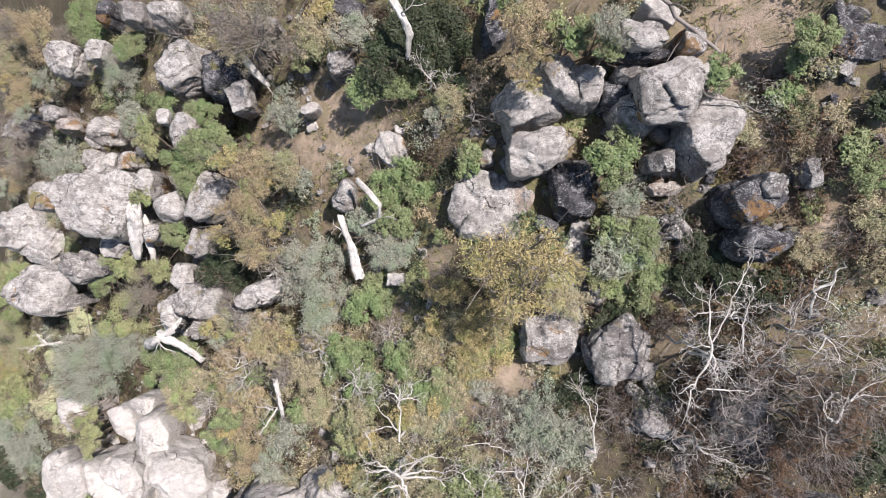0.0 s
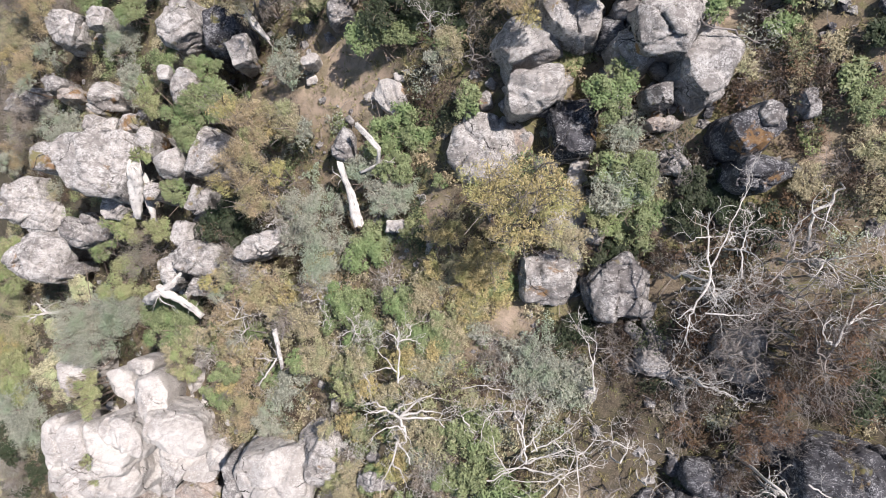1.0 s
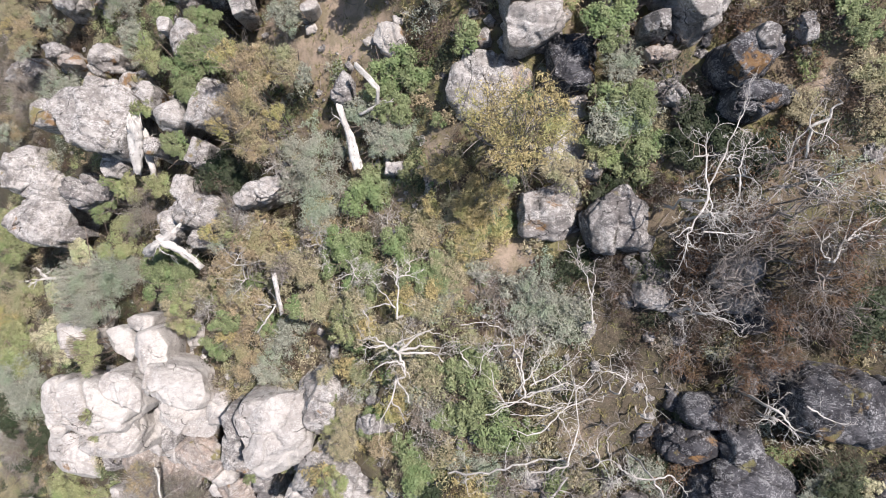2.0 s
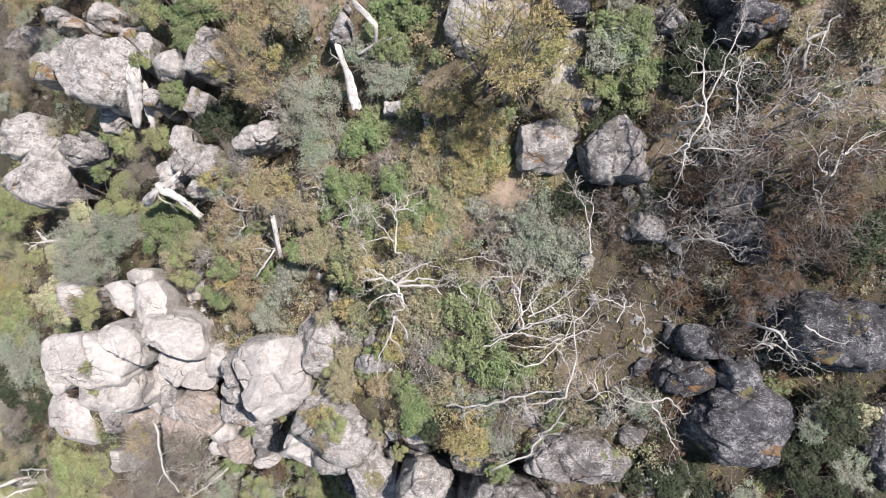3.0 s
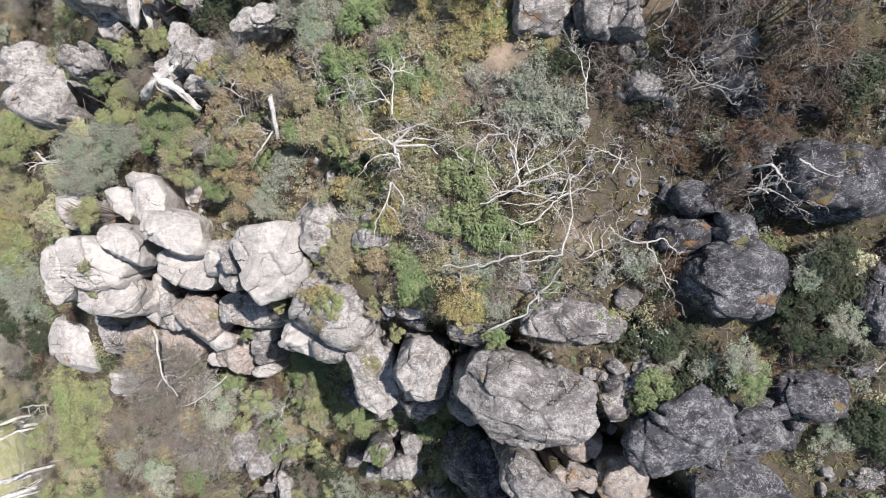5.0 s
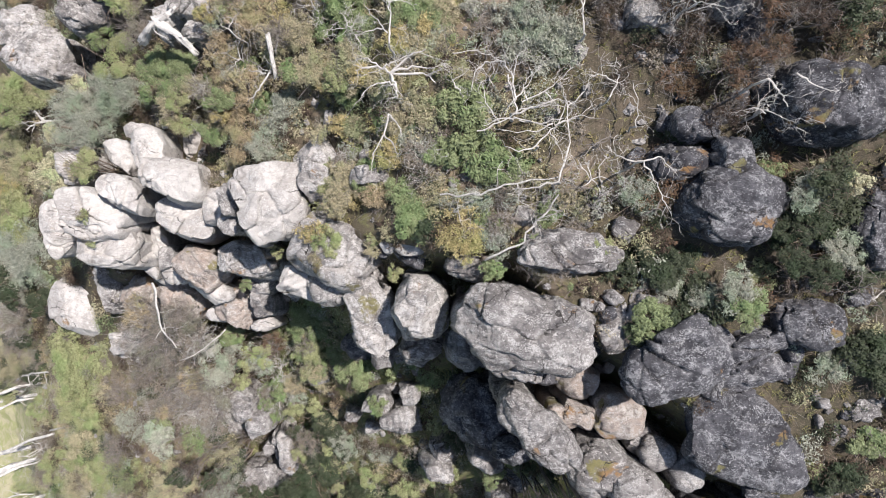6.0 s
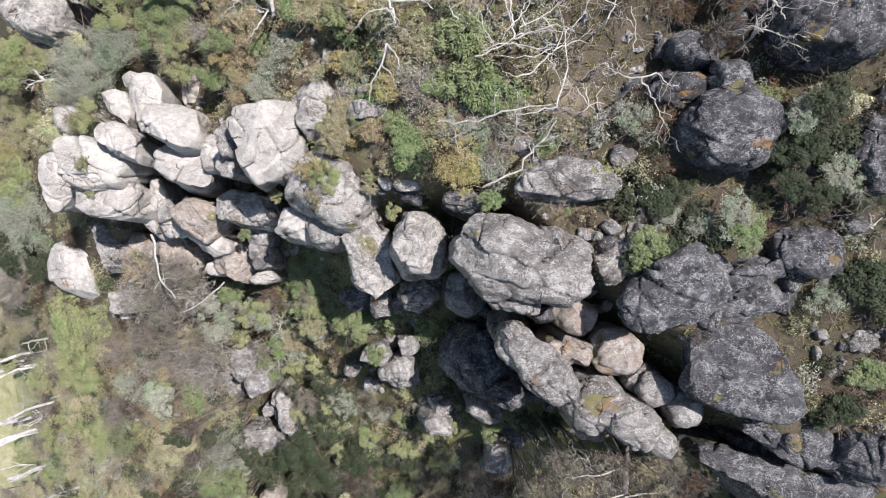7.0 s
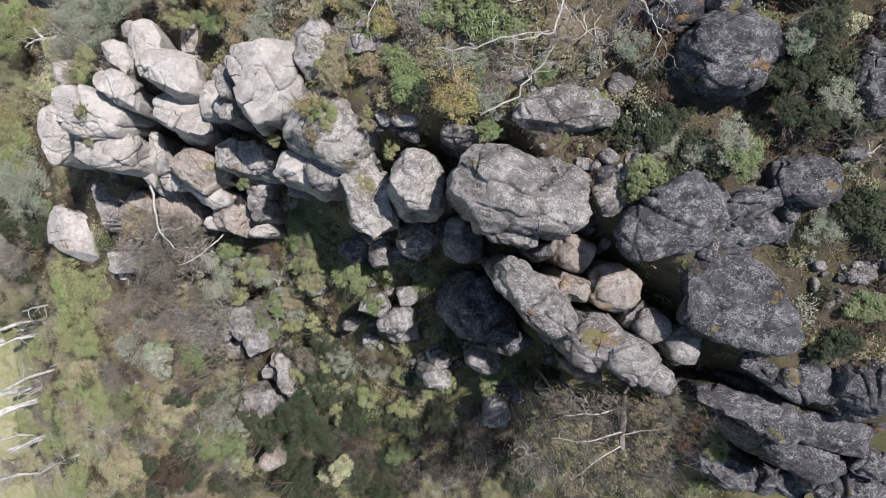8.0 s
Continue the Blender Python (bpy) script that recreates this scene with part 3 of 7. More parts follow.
boulder(25.15, -41.07, -7.5, 2.10, 1.37, 10, "pale", 3.6, 0, seed=162, cap=0.28)
boulder(23.18, -41.56, -9.0, 3.62, 2.01, 10, "dark", 2.3, 0, seed=163, cap=0.6)
boulder(23.08, -33.23, 0.3, 3.45, 4.23, -20, "dark", 2.3, 0, seed=164, cap=0.6)
boulder(27.06, -40.55, -6.0, 4.15, 3.40, 0, "dark", 2.3, 0, seed=165, cap=0.6)
boulder(20.42, -18.16, 3.6, 2.21, 3.86, -10, "dark", 2.3, 0, seed=166, cap=0.6)
boulder(-17.32, -41.11, -25.8, 4.40, 3.58, -10, "grey", 2.8, 0, seed=167)
boulder(-16.03, -37.66, -25.0, 1.80, 1.69, 0, "grey", 2.8, 0, seed=168)
boulder(-13.98, -38.60, -23.3, 3.61, 1.97, -50, "dark", 2.3, 0, seed=169, cap=0.6)
boulder(-19.36, -35.42, -25.0, 2.95, 2.49, 0, "grey", 2.6, 0, seed=170)
boulder(-16.41, -46.99, -27.0, 2.58, 2.11, 0, "rust", 2.6, 0, seed=171)
boulder(4.98, -32.09, -6.8, 3.04, 1.90, 0, "dark", 2.3, 0, seed=172, cap=0.6)
boulder(-0.05, -34.39, -15.0, 1.38, 1.84, 0, "grey", 2.6, 0, seed=173)
boulder(5.89, -37.66, -17.2, 2.93, 2.93, 0, "dark", 2.3, 0, seed=174, cap=0.6)
boulder(9.32, -33.67, -5.0, 1.79, 1.08, 0, "rust", 2.6, 0, seed=175)
boulder(17.47, -12.68, 6.0, 4.87, 3.59, 0, "dark", 2, 0, seed=176, cap=0.6)
boulder(11.53, -14.87, 3.1, 2.67, 1.62, 0, "dark", 2.3, 0, seed=177, cap=0.6)
boulder(12.31, -13.52, 3.4, 2.15, 1.60, 0, "dark", 2.3, 0, seed=178, cap=0.6)
boulder(-16.84, -32.02, -20.2, 2.58, 2.28, 0, "grey", 2.8, 0, seed=179)
boulder(-15.69, -34.01, -20.4, 2.51, 2.73, 20, "grey", 2.6, 0, seed=180, cap=0.28)
boulder(-19.82, -34.01, -23.5, 2.20, 2.20, 0, "grey", 2.8, 0, seed=181)
boulder(-14.30, -36.58, -23.5, 2.20, 1.98, 0, "grey", 2.8, 0, seed=182)
boulder(-6.67, -32.08, -15.5, 1.58, 1.21, 0, "grey", 2.8, 0, seed=183)
boulder(-9.54, -29.38, -16.5, 1.80, 1.20, 10, "grey", 2.6, 0, seed=184, cap=0.28)
boulder(-5.25, -33.33, -16.5, 1.43, 1.14, 0, "grey", 2.8, 0, seed=185)
boulder(0.40, -34.75, -14.5, 1.65, 1.83, 0, "grey", 2.8, 0, seed=186)
boulder(3.63, -34.08, -11.0, 2.54, 1.94, -20, "grey", 2.8, 0, seed=187)
boulder(11.64, -29.86, -2.6, 1.68, 2.02, -30, "grey", 2.8, 0, seed=188)
boulder(14.49, -31.98, -3.0, 2.04, 1.70, 0, "grey", 2.8, 0, seed=189)
boulder(18.63, -34.29, -3.9, 3.15, 1.75, -15, "dark", 2.3, 0, seed=190, cap=0.6)
boulder(21.84, -27.86, -1.4, 1.95, 1.62, 0, "dark", 2.3, 0, seed=191, cap=0.6)
boulder(-2.50, -1.61, -0.9, 0.99, 0.73, 0, "pale", 3.6, 0, seed=192, cap=0.28)
boulder(3.41, -3.64, 1.0, 1.49, 1.31, 0, "grey", 2.8, 0, seed=193)
boulder(7.57, 6.71, 4.6, 1.31, 1.57, 0, "dark", 2.3, 0, seed=194, cap=0.6)
boulder(8.15, 7.55, 5.0, 1.54, 1.03, 10, "grey", 2.8, 0, seed=195)
boulder(-22.06, 16.77, -11.0, 1.94, 1.77, 0, "grey", 2.8, 0, seed=196)
boulder(-34.22, 11.88, -21.0, 2.40, 1.57, 0, "grey", 2.8, 0, seed=197)
boulder(-10.26, 13.11, -3.8, 1.39, 1.04, 0, "grey", 2.8, 0, seed=198)
boulder(10.02, -7.73, 2.6, 2.00, 2.28, 0, "grey", 2.6, 0, seed=199)
boulder(13.09, -6.95, 5.0, 2.34, 1.82, 0, "grey", 2.6, 0, seed=200)
boulder(13.52, -8.07, 3.8, 1.90, 1.63, 0, "grey", 2.6, 0, seed=201)
boulder(4.59, -17.54, 0.8, 1.39, 1.51, 0, "grey", 2.6, 0, seed=202)
boulder(-1.33, -18.94, -1.6, 1.70, 1.23, 0, "pale", 3.6, 0, seed=203, cap=0.28)
boulder(12.20, -13.40, 3.4, 2.31, 1.60, 0, "dark", 1.8, 0, seed=204, cap=0.6)
boulder(-20.99, -10.95, -10.8, 1.97, 1.57, 0, "pale", 3.0, 0, seed=300, cap=0.40)
boulder(-22.63, -12.41, -11.4, 3.28, 1.92, -55, "pale", 2.8, 0, seed=301, cap=0.40)
boulder(-19.09, -12.57, -8.2, 2.30, 3.41, 5, "pale", 3.0, 0, seed=302, cap=0.35)
boulder(-17.22, -14.56, -7.0, 4.25, 2.81, -8, "pale", 3.2, 0, seed=303, cap=0.35)
boulder(-21.35, -15.45, -8.8, 3.91, 2.33, -35, "pale", 3.0, 0, seed=304, cap=0.40)
boulder(-28.43, -12.60, -15.0, 3.50, 3.41, 0, "pale", 2.6, 0, seed=305, cap=0.30)
boulder(-24.33, -16.88, -9.8, 5.43, 3.34, -22, "pale", 3.2, 0, seed=306, cap=0.30)
boulder(-28.54, -17.62, -13.5, 2.78, 4.72, 12, "pale", 2.8, 0, seed=307, cap=0.35)
boulder(-23.38, -18.97, -11.0, 4.79, 3.35, -8, "pale", 3.6, 0, seed=308, cap=0.35)
boulder(-22.38, -19.85, -14.4, 4.10, 1.28, -58, "pale", 3.2, 0, seed=309, cap=0.40)
boulder(-20.97, -18.66, -13.8, 3.38, 1.69, -60, "pale", 3.2, 0, seed=310, cap=0.40)
boulder(-17.03, -17.08, -9.0, 4.17, 2.96, -5, "pale", 3.0, 0, seed=311, cap=0.40)
boulder(-14.76, -16.22, -8.4, 1.71, 2.67, 0, "pale", 3.0, 0, seed=312, cap=0.40)
boulder(-15.97, -14.46, -9.6, 1.91, 1.68, 20, "pale", 3.0, 0, seed=313, cap=0.40)
boulder(-9.67, -16.47, -2.4, 4.44, 4.76, 12, "pale", 3.0, 0, seed=314, cap=0.35)
boulder(-12.60, -17.67, -5.6, 1.72, 1.58, 0, "grey", 3.0, 0, seed=315, cap=0.40)
boulder(-12.30, -16.12, -4.6, 1.61, 2.34, 10, "grey", 3.0, 0, seed=316, cap=0.40)
boulder(-12.96, -19.92, -9.4, 4.51, 2.37, -10, "lichen", 3.0, 0, seed=317, cap=0.40)
boulder(-17.04, -20.44, -11.4, 3.86, 2.98, -30, "rust", 2.8, 0, seed=318, cap=0.35)
boulder(-16.89, -22.05, -13.0, 3.57, 1.83, -35, "pale", 3.0, 0, seed=319, cap=0.40)
boulder(-17.18, -24.10, -15.2, 1.92, 1.65, -10, "pale", 3.0, 0, seed=320, cap=0.40)
boulder(-15.23, -23.55, -14.0, 3.25, 3.42, -20, "rust", 3.0, 0, seed=321, cap=0.40)
boulder(-12.95, -22.68, -12.7, 1.90, 3.05, 10, "grey", 3.0, 0, seed=322, cap=0.40)
boulder(-13.11, -24.81, -14.0, 1.86, 1.18, 5, "pale", 3.4, 0, seed=323, cap=0.40)
boulder(-13.19, -21.52, -12.4, 2.46, 2.05, -20, "grey", 2.8, 0, seed=324, cap=0.40)
boulder(-8.31, -21.14, -5.4, 2.75, 2.34, -22, "pale", 3.2, 0, seed=325, cap=0.35)
boulder(-16.77, -11.26, -10.4, 1.48, 2.96, -8, "pale", 2.8, 0, seed=326, cap=0.40)
boulder(-34.21, -24.62, -25.2, 6.65, 5.15, -30, "pale", 3.0, 0, seed=327, cap=0.25)
boulder(-28.09, -22.50, -19.6, 2.49, 4.50, 14, "grey", 3.0, 0, seed=328, cap=0.35)
boulder(-24.58, -23.24, -18.2, 5.06, 4.31, 0, "rust", 2.6, 0, seed=329, cap=0.35)
boulder(-20.83, -23.29, -16.8, 3.91, 4.18, 10, "rust", 2.6, 0, seed=330, cap=0.35)
boulder(-19.72, -21.02, -14.0, 2.71, 1.70, -15, "pale", 3.0, 0, seed=331, cap=0.40)
boulder(-27.75, -27.47, -21.5, 3.27, 2.18, 0, "pale", 2.8, 0, seed=332, cap=0.30)
boulder(-20.11, -19.71, -13.4, 1.84, 2.09, 0, "grey", 2.8, 0, seed=333, cap=0.40)
boulder(4.50, -23.06, 1.9, 7.18, 4.58, -3, "grey", 3.6, 0, seed=334, cap=0.36)
boulder(6.92, -24.02, 1.5, 2.18, 2.57, 10, "grey", 3.0, 0, seed=335, cap=0.40)
boulder(4.15, -25.16, 0.2, 3.70, 1.50, -14, "grey", 3.0, 0, seed=336, cap=0.40)
boulder(5.39, -23.77, 1.4, 2.11, 1.44, 30, "grey", 2.6, 0, seed=337, cap=0.40)
boulder(25.69, -41.24, -6.5, 4.54, 2.23, -18, "dark", 2.6, 0, seed=400, cap=0.40)
boulder(23.32, -41.94, -9.0, 3.73, 2.01, -24, "dark", 2.6, 0, seed=401, cap=0.40)
boulder(20.06, -41.49, -9.5, 4.53, 1.89, -25, "dark", 2.6, 0, seed=402, cap=0.40)
boulder(26.12, -38.82, -4.5, 2.97, 1.98, -15, "dark", 2.6, 0, seed=403, cap=0.40)
boulder(-2.75, -31.37, -11.6, 2.86, 2.07, 10, "grey", 2.6, 0, seed=404, cap=0.40)
boulder(-4.46, -30.05, -11.0, 2.19, 1.33, 20, "grey", 2.6, 0, seed=405, cap=0.40)
boulder(-0.01, -36.01, -14.0, 2.61, 1.68, -10, "grey", 2.6, 0, seed=406, cap=0.40)
boulder(4.71, -38.80, -15.0, 2.15, 2.58, 0, "grey", 2.6, 0, seed=407, cap=0.40)
boulder(-16.96, -32.89, -20.0, 2.39, 2.68, 20, "grey", 2.6, 0, seed=408, cap=0.40)
boulder(-13.81, -37.25, -22.5, 1.71, 4.32, 14, "lichen", 2.6, 0, seed=409, cap=0.40)


# ---- plants ----
def part(name, me, parent, material=None, label=""):
    ob = new(name, me)
    ob.parent = parent
    if material:
        ob.material_slots[0].link = "OBJECT"
        ob.material_slots[0].material = material
    return tagged(ob, label)


def tube(points, radii, sides, verts, faces):
    """Add a round, tapered limb along the points to the lists."""
    rings, side = [], None
    for k, p in enumerate(points):
        ahead = points[min(k + 1, len(points) - 1)] - points[max(k - 1, 0)]
        ahead = ahead.normalized() if ahead.length > 1e-6 else Vector((0, 0, 1))
        side = ahead.orthogonal() if side is None else side - ahead * side.dot(ahead)
        side = (side if side.length > 1e-4 else ahead.orthogonal()).normalized()
        other = ahead.cross(side)
        rings.append(len(verts))
        for s in range(sides):
            a = 2 * math.pi * s / sides
            verts.append(p + (side * math.cos(a) + other * math.sin(a)) * radii[k])
    for a, b in zip(rings, rings[1:]):
        for s in range(sides):
            t = (s + 1) % sides
            faces.append((a + s, a + t, b + t, b + s))
    faces.append(tuple(rings[-1] + s for s in range(sides)))
    faces.append(tuple(rings[0] + s for s in reversed(range(sides))))


def mesh(name, verts, faces, material, soft=False):
    me = bpy.data.meshes.new(name)
    me.from_pydata([tuple(v) for v in verts], [], faces)
    if soft:
        me.polygons.foreach_set("use_smooth", [len(f) < 5 for f in faces])
    me.materials.append(material)
    return me


def limb(rng, start, way, length, radius, depth, verts, faces, crook=0.25, fork=3, lift=0.1):
    """A crooked branch with its own smaller branches."""
    steps = 7 if depth > 2 else 5 if depth > 1 else 4
    points, radii, p, d = [start], [radius], start.copy(), way.normalized()
    for k in range(steps):
        d = (d + Vector(rng.normal(size=3)) * crook + Vector((0, 0, lift))).normalized()
        p = p + d * length / steps
        points.append(p.copy())
        radii.append(max(radius * (1 - 0.62 * (k + 1) / steps), min(radius, 0.007)))
    tube(points, radii, 5 if radius > 0.05 else 4 if radius > 0.02 else 3, verts, faces)
    if depth:
        for k in range(fork + int(rng.integers(0, 2))):
            i = int(rng.integers(max(1, steps // 2 - 1), steps + 1)) if k else steps
            turn = Vector(rng.normal(size=3))
            turn -= d * turn.dot(d)
            go = (d * rng.uniform(0.5, 0.9) + turn.normalized() * rng.uniform(0.5, 0.9)).normalized()
            limb(rng, points[i], go, length * rng.uniform(0.45, 0.75), max(radii[i] * 0.72, 0.0075), depth - 1, verts, faces, crook, fork, lift)


def leaf_mesh(name, centres, outs, rng, size, flat, slim=1.0):
    """Pointed leaves that lie roughly across the ways given."""
    n = len(centres)
    nrm = outs + rng.normal(size=(n, 3)) * flat
    nrm /= np.linalg.norm(nrm, axis=1)[:, None]
    a = np.cross(nrm, rng.normal(size=(n, 3)))
    a /= np.linalg.norm(a, axis=1)[:, None] + 1e-9
    b = np.cross(nrm, a)
    length = (size * rng.uniform(0.6, 1.35, n))[:, None]
    width = length * slim * rng.uniform(0.35, 0.6, n)[:, None]
    v = np.empty((n, 3, 3))
    v[:, 0], v[:, 1], v[:, 2] = centres - a * length - b * width, centres - a * length + b * width, centres + a * length
    me = bpy.data.meshes.new(name)
    me.vertices.add(3 * n)
    me.vertices.foreach_set("co", v.reshape(-1))
    me.loops.add(3 * n)
    me.loops.foreach_set("vertex_index", np.arange(3 * n, dtype=np.int32))
    me.polygons.add(n)
    me.polygons.foreach_set("loop_start", np.arange(0, 3 * n, 3, dtype=np.int32))
    me.update(calc_edges=True)
    me.materials.append(LEAVES["green"])
    return me


def crown_shape(form, radius, count, seed):
    """A crown of clumps of leaves about its own middle, about as tall as half its width."""
    rng = np.random.default_rng(seed)
    clumps = {"round": 30, "airy": 44, "mat": 20, "thin": 34, "veil": 44}[form]
    size = {"round": 0.072, "airy": 0.054, "mat": 0.064, "thin": 0.050, "veil": 0.046}[form] * (0.8 + 0.12 * radius)
    tall = {"round": 0.62, "airy": 0.55, "mat": 0.35, "thin": 0.5, "veil": 0.42}[form]
    wobble = rng.uniform(0, 6.28, 4)
    cs, ws = [], []
    for k in range(clumps):
        a = rng.uniform(0, 2 * math.pi)
        edge = 1 + 0.22 * math.sin(2 * a + wobble[0]) + 0.16 * math.sin(3 * a + wobble[1]) + 0.1 * math.sin(5 * a + wobble[2])
        r = math.sqrt(rng.uniform(0, 1)) * 0.86
        z = tall * math.sqrt(max(0.0, 1 - r * r)) * rng.uniform(0.45, 1.05) - 0.12
        cs.append((r * edge * math.cos(a), r * edge * math.sin(a), z))
        ws.append(rng.uniform(0.16, 0.34) * (0.8 if form in ("airy", "thin", "veil") else 1.0))
    cs, ws = np.array(cs) * radius, np.array(ws) * radius
    pick = rng.choice(clumps, count, p=ws**2 / (ws**2).sum())
    d = rng.normal(size=(count, 3))
    d[:, 2] = np.where(rng.uniform(size=count) < 0.75, np.abs(d[:, 2]), d[:, 2])
    d /= np.linalg.norm(d, axis=1)[:, None]
    reach = rng.uniform(0.55, 1.12, count) if form not in ("airy", "thin", "veil") else rng.uniform(0.2, 1.35, count)
    centres = cs[pick] + d * (ws[pick] * reach)[:, None] * np.array([1, 1, 0.8])
    return leaf_mesh("crown", centres, d + np.array([0, 0, 0.9]), rng, size * (1.45 if form in ("airy", "thin", "veil") else 1.0), 0.55 if form not in ("airy", "thin", "veil") else 0.9, 0.5 if form in ("airy", "thin", "veil") else 1.0)


def stem_shape(radius, height, seed):
    """A stem with limbs that reach from the ground up into the crown; its top lies at the crown's middle."""
    rng = np.random.default_rng(seed)
    verts, faces = [], []
    for k in range(2 if radius < 1.0 else 3):
        go = Vector((rng.normal() * 0.25, rng.normal() * 0.25, 1))
        limb(rng, Vector((0, 0, -height)), go, height * 1.05, 0.03 + 0.035 * radius, 1, verts, faces, 0.16, 2, 0.05)
    for k in range(6 if radius < 1.0 else 14):
        a = rng.uniform(0, 2 * math.pi)
        limb(rng, Vector((0, 0, -0.25 * radius)), Vector((math.cos(a), math.sin(a), 0.45)), radius * rng.uniform(0.7, 1.05), 0.010 + 0.009 * radius, 1, verts, faces, 0.2, 3, 0.06)
    return mesh("trunk", verts, faces, BARK)


def twig_shape(radius, seed):
    """Fine bare twigs that fork outwards through a thin crown, about the crown's middle."""
    rng = np.random.default_rng(seed)
    verts, faces = [], []
    for k in range(int(9 + 9 * radius)):
        a = rng.uniform(0, 2 * math.pi)
        start = Vector((rng.normal() * 0.22 * radius, rng.normal() * 0.22 * radius, -0.15 * radius))
        limb(rng, start, Vector((math.cos(a), math.sin(a), rng.uniform(0.2, 1.0))), radius * rng.uniform(0.6, 0.95), 0.012 + 0.007 * radius, 2, verts, faces, 0.24, 2, 0.05)
    return mesh("twigs", verts, faces, GREYWOOD)


CROWNS, STEMS, TWIGS = {}, {}, {}
for form in ("round", "airy", "mat", "thin", "veil"):
    for radius, count in ((0.6, 1000), (1.2, 3000), (2.2, 7600)):
        for k in range(3):
            CROWNS[form, radius, k] = crown_shape(form, radius, int(count * {"round": 1.15, "airy": 1.05, "mat": 0.95, "thin": 0.55, "veil": 0.62}[form]), 7 * k + int(radius * 100))
for radius, height in ((0.6, 1.0), (1.2, 2.2), (2.2, 4.5)):
    for k in range(2):
        STEMS[radius, k] = stem_shape(radius, height, 50 + k)
        TWIGS[radius, k] = twig_shape(radius, 80 + k)

WORDS = {
    "green": "leafy green shrub in full leaf", "deep": "dark green shrub with dense leaves", "sage": "grey-green silvery shrub",
    "olive": "olive-brown fine-leaved shrub", "brown": "brown drying fine-leaved shrub", "gold": "yellow-olive wattle with feathery leaves",
    "lime": "yellow-green low shrub", "rust": "shrub with rust-brown dead leaves", "ash": "dry grey-brown half-bare shrub", "umber": "dark brown drying shrub with thin twigs",
    "cream": "shrub covered in cream flowers",
}
FORMS = {"green": "round", "deep": "round", "sage": "airy", "olive": "airy", "brown": "airy", "gold": "airy", "lime": "mat", "rust": "thin", "ash": "thin", "umber": "thin", "cream": "round"}
KINDS = {"gold": "wattle", "ash": "dry_shrub", "umber": "dry_shrub", "rust": "withered_shrub", "olive": "heath_shrub", "brown": "heath_shrub", "sage": "silver_shrub", "cream": "flowering_shrub"}
made_plants = 0


def plant(x, y, top, spread, leaf, form="", group="shrubs on the slope"):
    """A shrub or small tree whose crown is spread metres wide and reaches up to that height."""
    global made_plants
    made_plants += 1
    rng = np.random.default_rng(5000 + made_plants)
    form = form or FORMS[leaf]
    radius = 0.6 if spread < 1.7 else 1.2 if spread < 3.3 else 2.2
    scale = 0.5 * spread / radius
    foot = ground_height(x, y)
    top = max(top, foot + 0.35 * spread)
    tall = {"round": 0.74, "airy": 0.66, "mat": 0.45, "thin": 0.66, "veil": 0.6}[form]
    centre = max(top - tall * radius * scale, foot + 0.15)
    tree = top - foot > 4.0
    ob = new("tree" if tree else KINDS.get(leaf, "shrub"))
    ob.location = (x, y, foot)
    tagged(ob, WORDS[leaf] + (" on a bare stem" if tree else " among the rocks"), "tree" if tree else "shrub", group)
    crown = part("crown", CROWNS[form, radius, int(rng.integers(0, 3))], ob, LEAVES[leaf])
    crown.location = (0, 0, centre - foot)
    crown.rotation_euler = (0, 0, rng.uniform(0, 6.28))
    crown.scale = (scale * rng.uniform(0.92, 1.08), scale * rng.uniform(0.92, 1.08), scale)
    stem_h = {0.6: 1.0, 1.2: 2.2, 2.2: 4.5}[radius]
    stem = part("trunk", STEMS[radius, int(rng.integers(0, 2))], ob, GREYWOOD if leaf in ("ash", "rust", "gold", "brown", "olive", "umber") else BARK)
    stem.location = (0, 0, centre - foot)
    stem.rotation_euler = (0, 0, rng.uniform(0, 6.28))
    stem.scale = (scale, scale, max((centre - foot + 0.3) / stem_h, 0.15))
    if form == "thin":
        tangle = part("twig_crown", TWIGS[radius, int(rng.integers(0, 2))], ob, BLEACHED if leaf == "ash" and rng.uniform() < 0.4 else GREYWOOD)
        tangle.location, tangle.scale = (0, 0, centre - foot), (scale, scale, scale)
        tangle.rotation_euler = (0, 0, rng.uniform(0, 6.28))
    return ob


